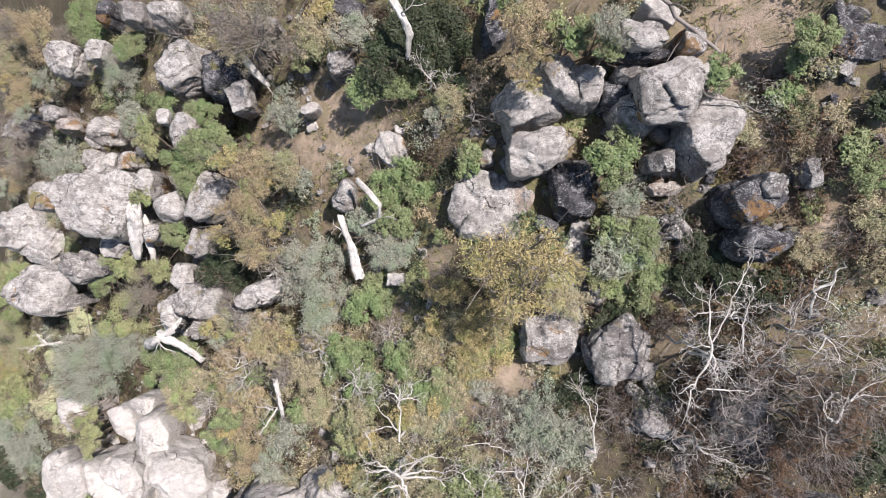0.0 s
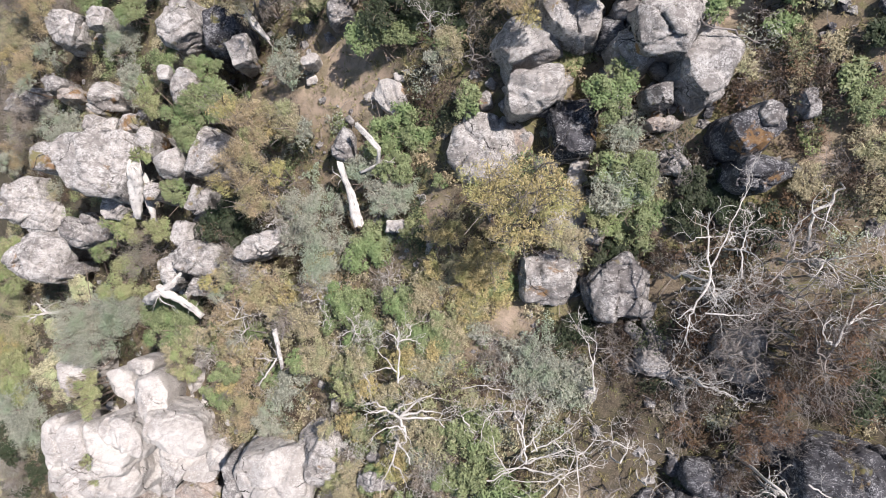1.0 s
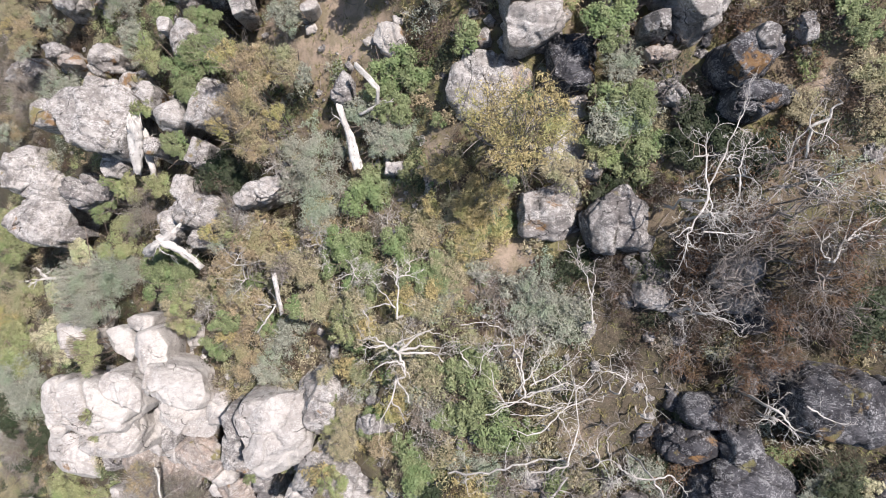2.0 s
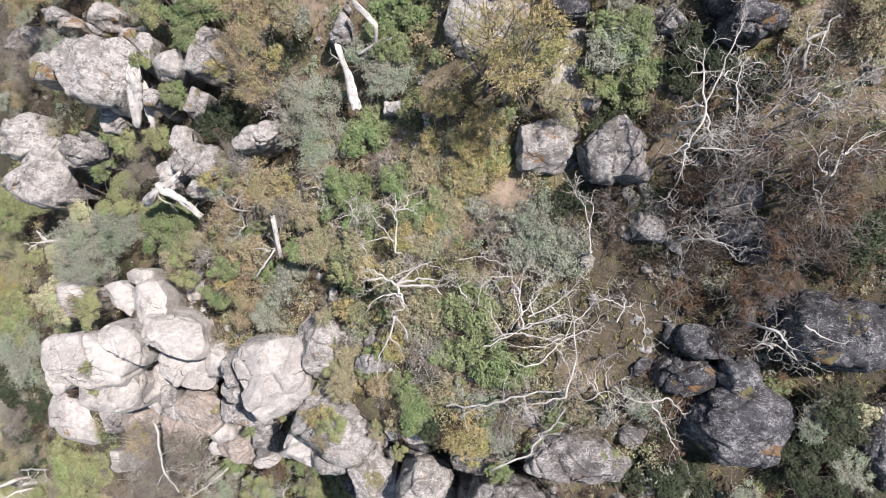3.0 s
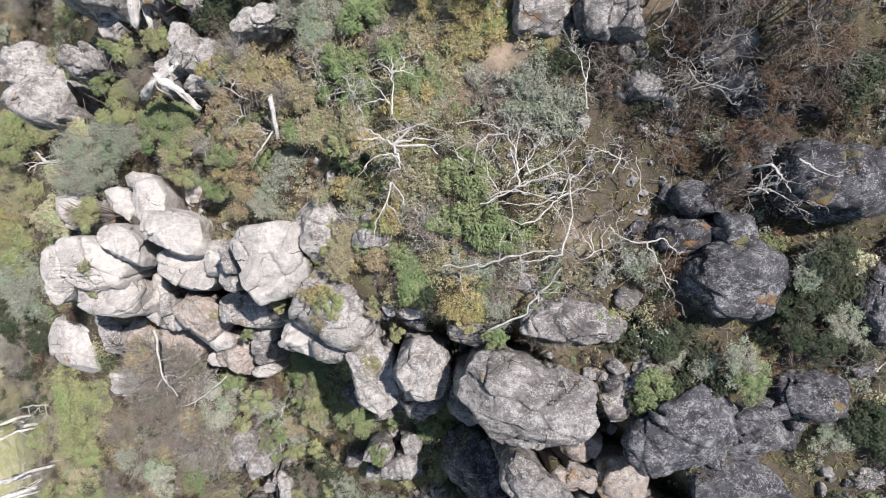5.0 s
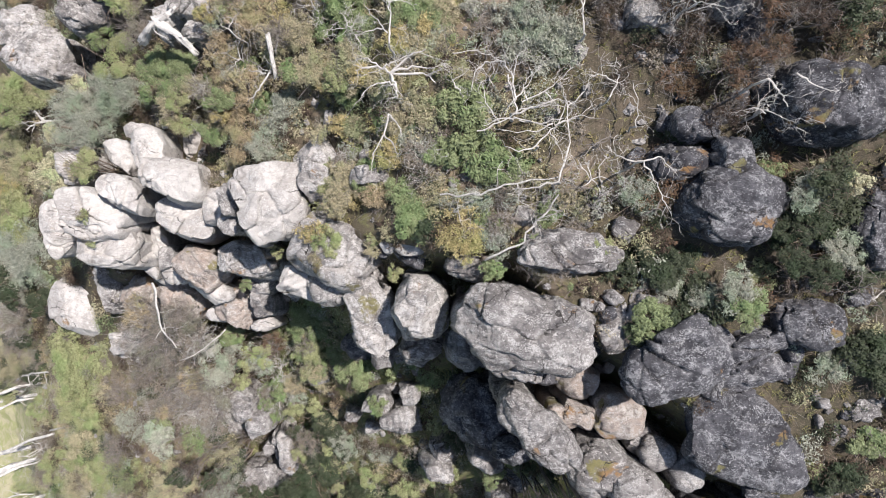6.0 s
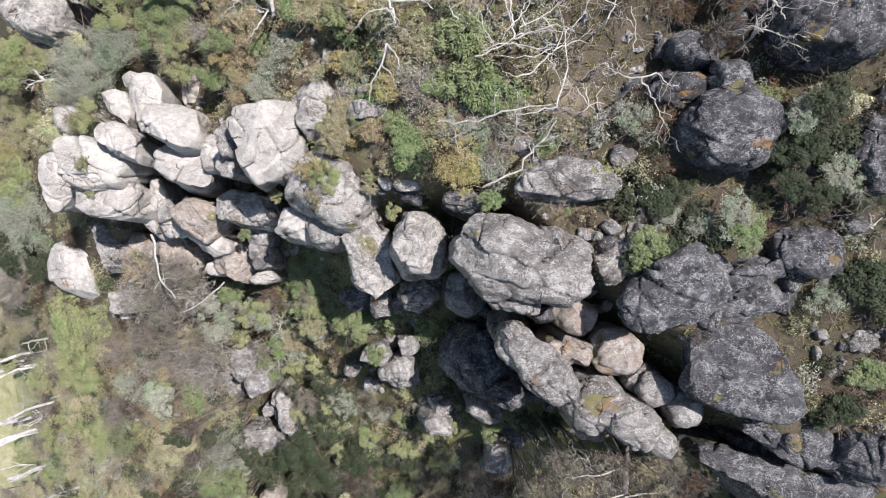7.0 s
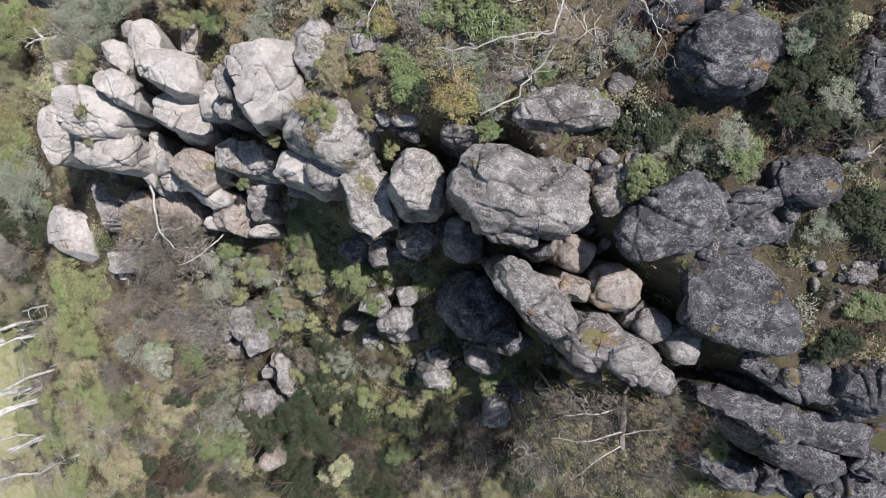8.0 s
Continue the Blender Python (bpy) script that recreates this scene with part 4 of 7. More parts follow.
def dead_tree(x, y, top, spread, seed, wood, limbs=6, depth=3, lean=(0, 0), thick=1.0, label=""):
    """A leafless tree: a short trunk and crooked limbs that fork again and again."""
    rng = np.random.default_rng(seed)
    foot = ground_height(x - lean[0], y - lean[1]) - 0.2
    height = max(top - foot, 0.8)
    ob = new("dead_tree")
    ob.location = (x - lean[0], y - lean[1], foot)
    tagged(ob, label or ("bleached white leafless dead tree with forking limbs" if wood is BLEACHED else "bare grey leafless tree with thin forking twigs"), "dead tree", "bare trees")
    up = Vector((lean[0], lean[1], height * 0.62))
    verts, faces = [], []
    pts = [up * (k / 5) + Vector((rng.normal() * 0.06, rng.normal() * 0.06, 0)) * (k > 0) for k in range(6)]
    r0 = thick * (0.055 + 0.013 * height)
    tube(pts, [r0 * (1 - 0.09 * k) for k in range(6)], 8, verts, faces)
    part("trunk", mesh("trunk", verts, faces, wood, True), ob)
    for k in range(limbs):
        verts, faces = [], []
        a = 2 * math.pi * (k + rng.uniform(-0.3, 0.3)) / limbs
        at = pts[int(rng.integers(3, 6))]
        reach = 0.5 * spread
        rise = max(height - at.z, 0.3)
        limb(rng, at, Vector((math.cos(a) * reach, math.sin(a) * reach, rise * 0.8)), 0.72 * math.hypot(reach, rise * 0.6), r0 * 0.45, depth, verts, faces, 0.34, 2, 0.02)
        part("limb", mesh("limb", verts, faces, wood), ob)
    return ob


def timber(line, radii, sides, rng, wood):
    """A weathered trunk: fluted round its girth, splintered at both ends, with its grain stored along it."""
    verts, faces, grain = [], [], []
    flute = rng.uniform(0, 6.28, 4)
    tube(line, [max(r, 0.004) for r in radii], sides, verts, faces)
    n = len(line)
    for k in range(n):
        ahead = (line[min(k + 1, n - 1)] - line[max(k - 1, 0)]).normalized()
        for s in range(sides):
            a, i = 2 * math.pi * s / sides, k * sides + s
            swell = 1 + 0.17 * math.sin(2 * a + flute[0] + 0.5 * k) + 0.13 * math.sin(3 * a + flute[1]) + 0.09 * math.sin(5 * a + flute[2] + 0.3 * k) + 0.05 * rng.normal()
            verts[i] = line[k] + (verts[i] - line[k]) * swell
            if k in (0, n - 1):
                verts[i] = verts[i] + ahead * (-1 if k == 0 else 1) * radii[k] * rng.uniform(-0.9, 1.5)
            grain.append((math.cos(a), math.sin(a), 0.5 * line[k].length))
    me = mesh("trunk", verts, faces, wood, True)
    me.attributes.new("grain", "FLOAT_VECTOR", "POINT").data.foreach_set("vector", np.array(grain).reshape(-1))
    return me


def log(points, radius, wood, label, taper=0.6, seed=0, stubs=2):
    """A fallen or standing dead trunk along the points, with a few broken stubs."""
    rng = np.random.default_rng(900 + seed)
    pts = [Vector(p) for p in points]
    line = []
    thin = radius < 0.13
    steps = 4 if thin else 7
    for a, b in zip(pts, pts[1:]):
        line += [a.lerp(b, k / steps) + Vector(rng.normal(size=3)) * max(radius * 0.06, 0.07 if thin else 0) for k in range(steps)]
    line.append(pts[-1])
    base = line[0].copy()
    line = [p - base for p in line]
    n = len(line) - 1
    ob = new("log")
    ob.location = base
    tagged(ob, label, "log", "fallen timber")
    part("trunk", timber(line, [radius * (1 - (1 - taper) * k / n) * rng.uniform(0.95, 1.05) for k in range(n + 1)], 7 if thin else 16, rng, LOGWOOD if wood is BLEACHED else wood), ob)
    for k in range(stubs + (2 if thin else 0)):
        verts, faces = [], []
        i = int(rng.integers(n // 4, n))
        limb(rng, line[i], Vector(rng.normal(size=3)) + Vector((0, 0, 0.3)), rng.uniform(0.7, 1.6) if thin else rng.uniform(0.6, 1.3), min(radius * 0.45, 0.05), 2 if thin else 1, verts, faces, 0.25, 2, 0)
        part("branch", mesh("branch", verts, faces, wood), ob)
    return ob


def bare_limbs(lines, radius, wood, seed, label):
    """A leafless tree whose main limbs run along the lines given; each limb carries its own twigs."""
    rng = np.random.default_rng(300 + seed)
    first = Vector(lines[0][0])
    foot = Vector((first.x, first.y, ground_height(first.x, first.y) - 0.1))
    ob = new("dead_tree")
    ob.location = foot
    tagged(ob, label, "dead tree", "bare trees")
    rise = max(first.z - foot.z, 0.2)
    line = [Vector((rng.normal() * 0.10, rng.normal() * 0.10, rise * k / 4)) for k in range(4)] + [first - foot]
    part("trunk", timber(line, [radius * (1.1 - 0.08 * k) for k in range(5)], 9, rng, wood), ob)
    for points in lines:
        pts = [Vector(p) - foot for p in points]
        way = []
        for a, b in zip(pts, pts[1:]):
            way += [a.lerp(b, k / 4) + (Vector(rng.normal(size=3)) * 0.035 if k else Vector()) for k in range(4)]
        way.append(pts[-1])
        n = len(way) - 1
        start = 0.8 * radius if points[0] == lines[0][0] else radius * 0.6
        verts, faces = [], []
        tube(way, [max(start * (1 - 0.68 * k / n) * rng.uniform(0.88, 1.12), 0.012) for k in range(n + 1)], 6, verts, faces)
        for k in range(1 + n // 3):
            i = int(rng.integers(n // 4, n + 1))
            d = (way[min(i + 1, n)] - way[max(i - 1, 0)]).normalized()
            turn = Vector(rng.normal(size=3)) * 0.8
            limb(rng, way[i], d + turn, rng.uniform(0.35, 1.0), max(0.012, start * 0.35), 1 if k % 2 else 2, verts, faces, 0.28, 2, 0.0)
        part("limb", mesh("limb", verts, faces, wood), ob)
    return ob


plant(-10.59, 4.65, -1.6, 2.71, "brown")
plant(-10.44, 3.22, -1.8, 1.41, "lime")
plant(-11.95, 4.88, -1.8, 1.51, "gold")
plant(-10.74, 2.00, -1.0, 3.40, "brown")
plant(-9.09, 1.37, -1.5, 1.37, "gold")
plant(-12.07, 0.76, -1.6, 1.28, "gold")
plant(-10.19, 0.03, -1.8, 2.73, "brown")
plant(-11.05, 1.14, -2.0, 1.33, "ash")
plant(-9.15, -0.87, -2.3, 1.66, "ash")
plant(-8.67, 4.38, -2.0, 2.24, "olive")
plant(-7.73, 3.79, -2.4, 1.60, "sage")
plant(-9.88, 4.03, -2.6, 1.38, "gold")
plant(-6.94, -0.90, -1.6, 3.72, "sage")
plant(-6.52, -3.25, -1.9, 3.43, "sage")
plant(-8.45, -2.05, -3.0, 2.24, "sage")
plant(-3.92, -2.71, -1.2, 2.74, "green")
plant(-2.81, 3.31, -0.6, 2.84, "green")
plant(-1.43, 3.54, 0.0, 2.63, "green")
plant(-3.87, 1.23, -0.8, 2.55, "sage")
plant(-2.78, 0.03, -0.4, 2.52, "sage")
plant(-2.45, 1.34, 0.0, 2.04, "green")
plant(-3.62, 8.65, 0.1, 3.07, "green")
plant(-1.98, 8.35, 0.5, 2.29, "green")
plant(1.23, 4.17, 2.4, 1.66, "green")
plant(-0.14, 0.59, 0.6, 0.73, "green")
plant(0.30, 7.08, 2.0, 1.74, "olive")
plant(0.91, 7.89, 1.4, 1.21, "green")
plant(-0.25, 6.44, 1.5, 1.21, "sage")
# these two dark crowns stand in for a deeply shaded gap between shrubs
plant(-0.39, 10.55, 2.0, 4.43, "deep")
plant(-2.62, 9.77, 1.5, 2.78, "deep")
plant(-4.64, 11.26, 0.0, 2.33, "sage")
plant(-6.87, 11.69, -1.5, 2.70, "olive")
plant(-8.08, 10.93, -1.7, 1.44, "ash")
plant(-6.63, 13.05, -1.6, 1.65, "gold")
plant(-10.35, 11.92, -0.5, 4.51, "ash")
plant(-11.31, 11.37, -2.0, 2.24, "olive")
plant(-12.20, 12.26, -2.3, 1.53, "ash")
plant(-10.18, 11.70, -2.1, 1.58, "sage")
plant(-9.07, 8.00, -3.4, 2.76, "sage")
plant(-7.69, 10.75, -2.5, 2.21, "lime")
plant(2.08, -0.51, 7.4, 2.89, "gold", "veil")
plant(3.88, -0.27, 8.0, 2.81, "gold", "veil")
plant(3.24, -1.87, 7.0, 2.71, "gold", "veil")
plant(4.87, -1.07, 6.0, 2.10, "gold", "veil")
plant(1.54, -4.20, 2.0, 2.0, "gold")
plant(2.37, -3.53, 3.4, 1.77, "gold", "veil")
plant(0.08, -1.96, 2.0, 2.18, "gold")
plant(3.42, 9.41, 6.0, 2.44, "brown")
plant(2.58, 10.36, 5.7, 0.98, "green")
plant(4.75, 9.43, 5.4, 1.16, "lime")
plant(3.35, 7.87, 5.5, 1.71, "brown")
plant(3.87, 8.72, 5.1, 1.06, "gold")
plant(3.67, 7.06, 5.3, 1.07, "gold")
plant(5.50, 8.87, 6.0, 1.63, "green")
plant(6.67, 8.78, 7.2, 1.77, "sage")
plant(6.59, 8.07, 6.6, 1.36, "green")
plant(5.92, 5.92, 3.0, 1.83, "lime")
plant(7.39, 4.01, 5.3, 2.54, "green")
plant(8.05, 2.25, 4.6, 1.98, "sage")
plant(8.10, 0.02, 4.7, 3.10, "sage")
plant(8.67, 0.51, 4.9, 1.70, "green")
plant(9.06, -1.10, 4.2, 2.01, "green")
plant(11.24, 7.09, 6.6, 1.41, "green")
plant(14.28, 8.17, 8.0, 1.93, "green")
plant(14.76, 5.62, 6.2, 1.79, "olive")
plant(15.87, 5.27, 6.2, 1.60, "olive")
plant(16.91, 3.04, 7.0, 1.79, "green")
plant(12.30, 4.96, 6.0, 1.44, "olive")
plant(13.46, 6.92, 5.5, 1.66, "umber")
plant(11.23, -0.22, 5.0, 2.19, "deep")
plant(12.22, -1.06, 5.2, 2.05, "deep")
plant(15.39, -0.10, 5.5, 1.91, "olive")
plant(17.65, 1.46, 5.5, 2.64, "olive")
plant(15.36, 1.72, 5.0, 1.21, "lime")
plant(-36.73, 19.58, -22.0, 4.87, "brown")
plant(-34.18, 19.17, -22.6, 2.03, "ash")
plant(-39.02, 19.81, -22.1, 2.87, "ash")
plant(-40.26, 17.67, -25.0, 3.84, "olive")
plant(-41.30, 15.93, -25.5, 2.74, "gold")
plant(-39.82, 19.64, -25.2, 2.88, "sage")
plant(-37.30, 13.93, -22.0, 3.63, "brown")
plant(-35.84, 15.12, -22.4, 2.17, "sage")
plant(-37.41, 12.00, -22.1, 1.91, "sage")
plant(-28.98, 18.56, -17.0, 3.66, "green")
plant(-24.34, 13.31, -14.0, 3.42, "sage")
plant(-22.80, 14.86, -12.5, 2.47, "green")
plant(-22.15, 9.12, -11.5, 3.23, "sage")
plant(-17.60, 9.30, -6.8, 2.14, "green")
plant(-14.79, 8.31, -5.6, 2.07, "green")
plant(-13.58, 6.16, -5.0, 2.72, "green")
plant(-15.52, 5.22, -5.4, 3.46, "green")
plant(-14.74, 6.32, -5.0, 2.38, "green")
plant(-20.08, 7.70, -9.5, 2.68, "lime")
plant(-30.90, 6.92, -17.0, 4.36, "sage")
plant(-40.60, 9.60, -26.0, 4.91, "ash")
plant(-19.58, 3.52, -8.0, 1.61, "lime")
plant(-16.92, 0.93, -7.0, 2.22, "green")
plant(-13.40, -1.00, -5.4, 2.93, "deep")
plant(-12.48, -2.02, -5.4, 2.06, "deep")
plant(-22.81, -0.98, -12.0, 3.06, "lime")
plant(-21.37, -2.99, -11.5, 3.43, "ash")
plant(-26.27, -2.35, -15.0, 2.26, "green")
plant(-19.28, -1.49, -9.5, 2.29, "lime")
plant(-23.61, -5.19, -13.0, 3.56, "lime")
plant(-29.88, -5.99, -18.0, 2.41, "cream")
plant(-32.59, -9.41, -19.0, 2.13, "cream")
plant(-41.92, -4.39, -27.0, 5.28, "lime")
plant(-44.07, -10.46, -30.0, 5.14, "olive")
plant(-45.89, -12.51, -30.4, 3.39, "gold")
plant(-41.38, -9.30, -30.2, 2.67, "lime")
plant(-46.16, -15.65, -32.0, 5.44, "lime")
plant(-43.19, -19.36, -30.0, 7.06, "sage")
plant(-27.29, -8.70, -14.5, 5.68, "sage")
plant(-23.43, -7.15, -13.5, 3.38, "sage")
plant(-29.19, -11.11, -16.0, 3.12, "sage")
plant(-16.83, -7.56, -8.0, 3.52, "green")
plant(-16.17, -8.43, -8.0, 2.36, "olive")
plant(-15.22, -9.03, -8.6, 1.86, "green")
plant(-16.97, -9.41, -8.2, 1.77, "lime")
plant(-18.69, -6.96, -9.0, 2.65, "green")
plant(-10.48, -5.31, -4.2, 3.20, "brown")
plant(-9.27, -6.47, -4.5, 1.77, "sage")
plant(-12.05, -4.83, -4.5, 1.43, "lime")
plant(-12.90, -6.86, -5.4, 3.03, "brown")
plant(-12.59, -8.42, -5.7, 1.76, "sage")
plant(-13.80, -5.56, -5.6, 1.34, "sage")
plant(-12.66, -9.71, -5.6, 3.62, "brown")
plant(-14.45, -9.33, -5.8, 1.59, "ash")
plant(-11.81, -8.05, -6.0, 1.99, "green")
plant(-8.31, -6.84, -3.6, 2.88, "olive")
plant(-9.62, -7.78, -4.1, 1.68, "olive")
plant(-8.77, -5.40, -3.9, 1.51, "gold")
plant(-11.49, -12.01, -5.2, 3.58, "brown")
plant(-13.08, -11.10, -5.4, 1.40, "gold")
plant(-9.90, -13.04, -5.7, 1.76, "green")
plant(-8.85, -11.03, -4.4, 3.02, "sage")
plant(-5.76, -6.23, -2.2, 2.50, "green")
plant(-6.18, -8.88, -2.8, 2.29, "olive")
plant(-5.95, -10.11, -3.1, 1.73, "gold")
plant(-6.05, -7.79, -3.4, 1.26, "olive")
plant(-4.15, -7.72, -1.8, 2.79, "green")
plant(-10.87, -5.35, -3.8, 2.90, "brown")
plant(-11.62, -4.03, -4.0, 1.84, "ash")
plant(-9.89, -6.59, -4.0, 1.28, "olive")
plant(-12.74, -4.54, -5.0, 2.17, "olive")
plant(-13.93, -4.76, -5.3, 1.57, "gold")
plant(-12.76, -3.38, -5.1, 1.90, "ash")
plant(-11.48, -9.31, -4.6, 3.24, "brown")
plant(-10.25, -10.46, -5.1, 1.83, "green")
plant(-12.93, -10.15, -4.8, 1.92, "green")
plant(-13.29, -10.70, -6.0, 2.52, "brown")
plant(-13.98, -11.87, -6.3, 1.86, "green")
plant(-13.42, -9.37, -6.4, 1.40, "lime")
plant(-9.67, -11.35, -5.0, 2.38, "sage")
plant(-10.08, -13.01, -4.6, 2.69, "sage")
plant(-7.59, -6.78, -2.6, 2.54, "olive")
plant(-8.92, -6.87, -2.8, 1.58, "ash")
plant(-7.31, -5.45, -3.2, 1.80, "ash")
plant(-6.90, -4.27, -2.4, 2.26, "brown")
plant(-6.30, -3.23, -2.8, 1.26, "gold")
plant(-6.43, -5.32, -2.7, 1.84, "gold")
plant(-5.15, -5.81, -1.4, 2.29, "green")
plant(-6.95, -9.00, -2.6, 2.54, "olive")
plant(-8.26, -9.13, -2.8, 1.26, "green")
plant(-5.68, -9.00, -3.2, 1.44, "gold")
plant(-4.56, -8.40, -1.6, 2.21, "olive")
plant(-3.86, -7.46, -2.1, 1.21, "sage")
plant(-5.12, -9.45, -1.9, 1.76, "lime")
plant(-4.87, -10.24, -1.6, 2.46, "green")
plant(-3.92, -7.49, -1.4, 2.13, "sage")
plant(-1.66, -8.47, 0.4, 2.01, "gold")
plant(-1.08, -7.33, 0.6, 2.00, "green")
plant(0.21, -7.06, 0.8, 2.13, "green")
plant(1.19, -5.68, 1.0, 1.68, "lime")
plant(2.57, -4.47, 1.4, 1.94, "green")
plant(1.46, -5.16, 1.4, 2.22, "gold")
plant(0.06, -9.05, 0.6, 2.05, "olive")
plant(0.38, -8.01, 0.4, 1.57, "sage")
plant(0.55, -10.02, 0.4, 1.57, "lime")
plant(1.20, -10.19, 0.6, 1.82, "olive")
plant(0.98, -9.25, 0.2, 1.27, "gold")
plant(1.38, -11.14, 0.2, 1.44, "green")
plant(4.92, -7.73, 2.4, 2.42, "sage")
plant(5.97, -9.07, 2.6, 2.95, "sage")
plant(4.44, -9.07, 2.0, 2.46, "sage")
plant(2.89, -7.93, 1.0, 2.26, "ash")
plant(1.50, -12.22, 0.4, 2.89, "green")
plant(2.07, -14.50, 0.6, 3.16, "green")
plant(0.64, -14.27, 0.0, 2.04, "green")
plant(3.58, -14.96, 1.0, 2.26, "green")
plant(-0.99, -17.35, -0.6, 2.53, "green")
plant(-0.25, -15.85, -0.6, 2.08, "ash")
plant(-0.54, -14.38, -0.6, 2.38, "ash")
plant(1.50, -18.45, 0.2, 2.61, "gold")
plant(-4.58, -15.17, -1.8, 1.97, "olive")
plant(-4.60, -16.29, -2.3, 1.40, "gold")
plant(-4.88, -14.20, -2.2, 1.62, "ash")
plant(-2.05, -14.11, -0.8, 2.40, "gold")
plant(-5.96, -15.62, -2.6, 1.89, "lime")
plant(-3.94, -12.69, -1.6, 1.96, "olive")
plant(-4.97, -12.45, -2.0, 1.67, "gold")
plant(-2.95, -12.57, -2.0, 1.45, "gold")
plant(-1.73, -12.59, -0.6, 1.90, "olive")
plant(-1.12, -13.39, -1.0, 1.35, "sage")
plant(-2.70, -12.29, -1.0, 1.50, "green")
plant(-0.23, -12.23, 0.0, 1.86, "olive")
plant(0.20, -13.14, -0.4, 1.32, "ash")
plant(-0.76, -11.43, -0.1, 1.63, "olive")
plant(-2.71, -16.36, -1.6, 2.15, "brown")
plant(-43.65, -16.26, -30.0, 5.86, "lime")
plant(-41.68, -19.45, -28.0, 6.24, "sage")
plant(-46.44, -7.35, -33.0, 5.53, "deep")
plant(-44.08, -3.36, -30.0, 4.19, "olive")
plant(-42.05, -2.48, -30.3, 2.97, "ash")
plant(-46.34, -3.70, -30.4, 2.92, "gold")
plant(-24.59, -13.21, -10.5, 2.35, "lime")
plant(-17.54, -9.67, -8.4, 2.38, "olive")
plant(-17.18, -8.54, -9.0, 2.04, "sage")
plant(-17.06, -10.76, -8.8, 2.18, "lime")
plant(-24.43, -7.17, -13.0, 3.77, "sage")
plant(-18.50, -7.41, -8.6, 3.39, "green")
plant(8.08, 0.37, 4.6, 2.73, "green")
plant(8.61, -1.60, 3.6, 2.58, "green")
plant(9.72, -0.74, 4.0, 2.02, "olive")
plant(7.28, -1.39, 3.6, 1.79, "lime")
plant(11.84, -6.35, 4.4, 2.50, "rust")
plant(12.81, -6.67, 5.0, 2.69, "umber")
plant(13.26, -4.90, 6.0, 2.58, "rust")
plant(14.54, -5.87, 7.6, 2.19, "rust")
plant(15.95, -7.57, 7.0, 2.48, "rust")
plant(14.44, -7.12, 7.0, 2.02, "umber")
plant(15.75, -5.78, 8.4, 2.33, "rust")
plant(13.69, -11.08, 4.6, 2.48, "rust")
plant(14.41, -10.55, 5.4, 1.91, "rust")
plant(14.37, -8.66, 6.0, 2.34, "rust")
plant(15.97, -9.13, 6.0, 2.10, "umber")
plant(11.63, -10.92, 3.0, 2.37, "rust")
plant(11.87, -9.09, 3.6, 2.05, "umber")
plant(11.12, -7.30, 3.6, 2.05, "umber")
plant(8.02, -6.70, 2.8, 2.12, "umber")
plant(8.37, -8.27, 2.4, 1.87, "umber")
plant(8.80, -11.19, 2.6, 1.32, "umber")
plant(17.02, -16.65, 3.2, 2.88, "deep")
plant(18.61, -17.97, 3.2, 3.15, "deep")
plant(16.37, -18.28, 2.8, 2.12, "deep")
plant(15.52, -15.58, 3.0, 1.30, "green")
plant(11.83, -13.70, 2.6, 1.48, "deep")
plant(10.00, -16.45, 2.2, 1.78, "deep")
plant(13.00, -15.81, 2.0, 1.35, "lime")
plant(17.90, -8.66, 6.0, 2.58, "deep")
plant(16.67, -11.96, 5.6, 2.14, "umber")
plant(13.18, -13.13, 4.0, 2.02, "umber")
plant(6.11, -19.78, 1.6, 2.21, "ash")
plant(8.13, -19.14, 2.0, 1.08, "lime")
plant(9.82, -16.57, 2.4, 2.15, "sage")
# east ridge: mid-green shrubs use the deep leaf to imitate cloud shade
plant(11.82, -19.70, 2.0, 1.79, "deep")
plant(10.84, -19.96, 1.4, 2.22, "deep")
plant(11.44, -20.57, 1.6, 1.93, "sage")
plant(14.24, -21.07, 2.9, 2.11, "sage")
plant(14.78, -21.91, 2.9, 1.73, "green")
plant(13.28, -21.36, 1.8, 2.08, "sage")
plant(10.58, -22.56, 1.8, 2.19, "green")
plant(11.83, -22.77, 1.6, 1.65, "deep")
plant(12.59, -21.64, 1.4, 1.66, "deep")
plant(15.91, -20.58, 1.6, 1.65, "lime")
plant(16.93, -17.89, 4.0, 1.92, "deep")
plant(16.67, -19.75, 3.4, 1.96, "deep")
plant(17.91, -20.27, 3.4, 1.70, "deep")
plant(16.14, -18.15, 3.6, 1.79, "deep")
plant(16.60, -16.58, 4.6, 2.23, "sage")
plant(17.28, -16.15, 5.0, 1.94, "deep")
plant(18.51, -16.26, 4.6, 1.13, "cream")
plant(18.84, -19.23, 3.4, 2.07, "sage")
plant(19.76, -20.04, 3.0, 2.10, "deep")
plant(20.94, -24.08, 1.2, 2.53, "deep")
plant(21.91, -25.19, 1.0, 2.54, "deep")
plant(19.52, -24.92, 1.2, 2.24, "sage")
plant(17.37, -20.45, 1.0, 1.97, "umber")
plant(21.04, -30.79, 0.2, 2.32, "deep")
plant(22.32, -28.93, 0.0, 2.33, "green")
plant(1.15, -18.14, 0.9, 2.70, "gold")
plant(-1.11, -17.44, 0.2, 2.47, "green")
plant(-1.50, -16.35, -0.4, 2.06, "green")
plant(3.14, -18.67, 0.6, 1.88, "sage")
plant(2.90, -20.22, 0.8, 1.30, "green")
plant(5.74, -17.30, 1.2, 1.73, "green")
plant(6.89, -18.13, 1.6, 1.37, "ash")
plant(9.48, -20.09, 1.2, 1.67, "deep")
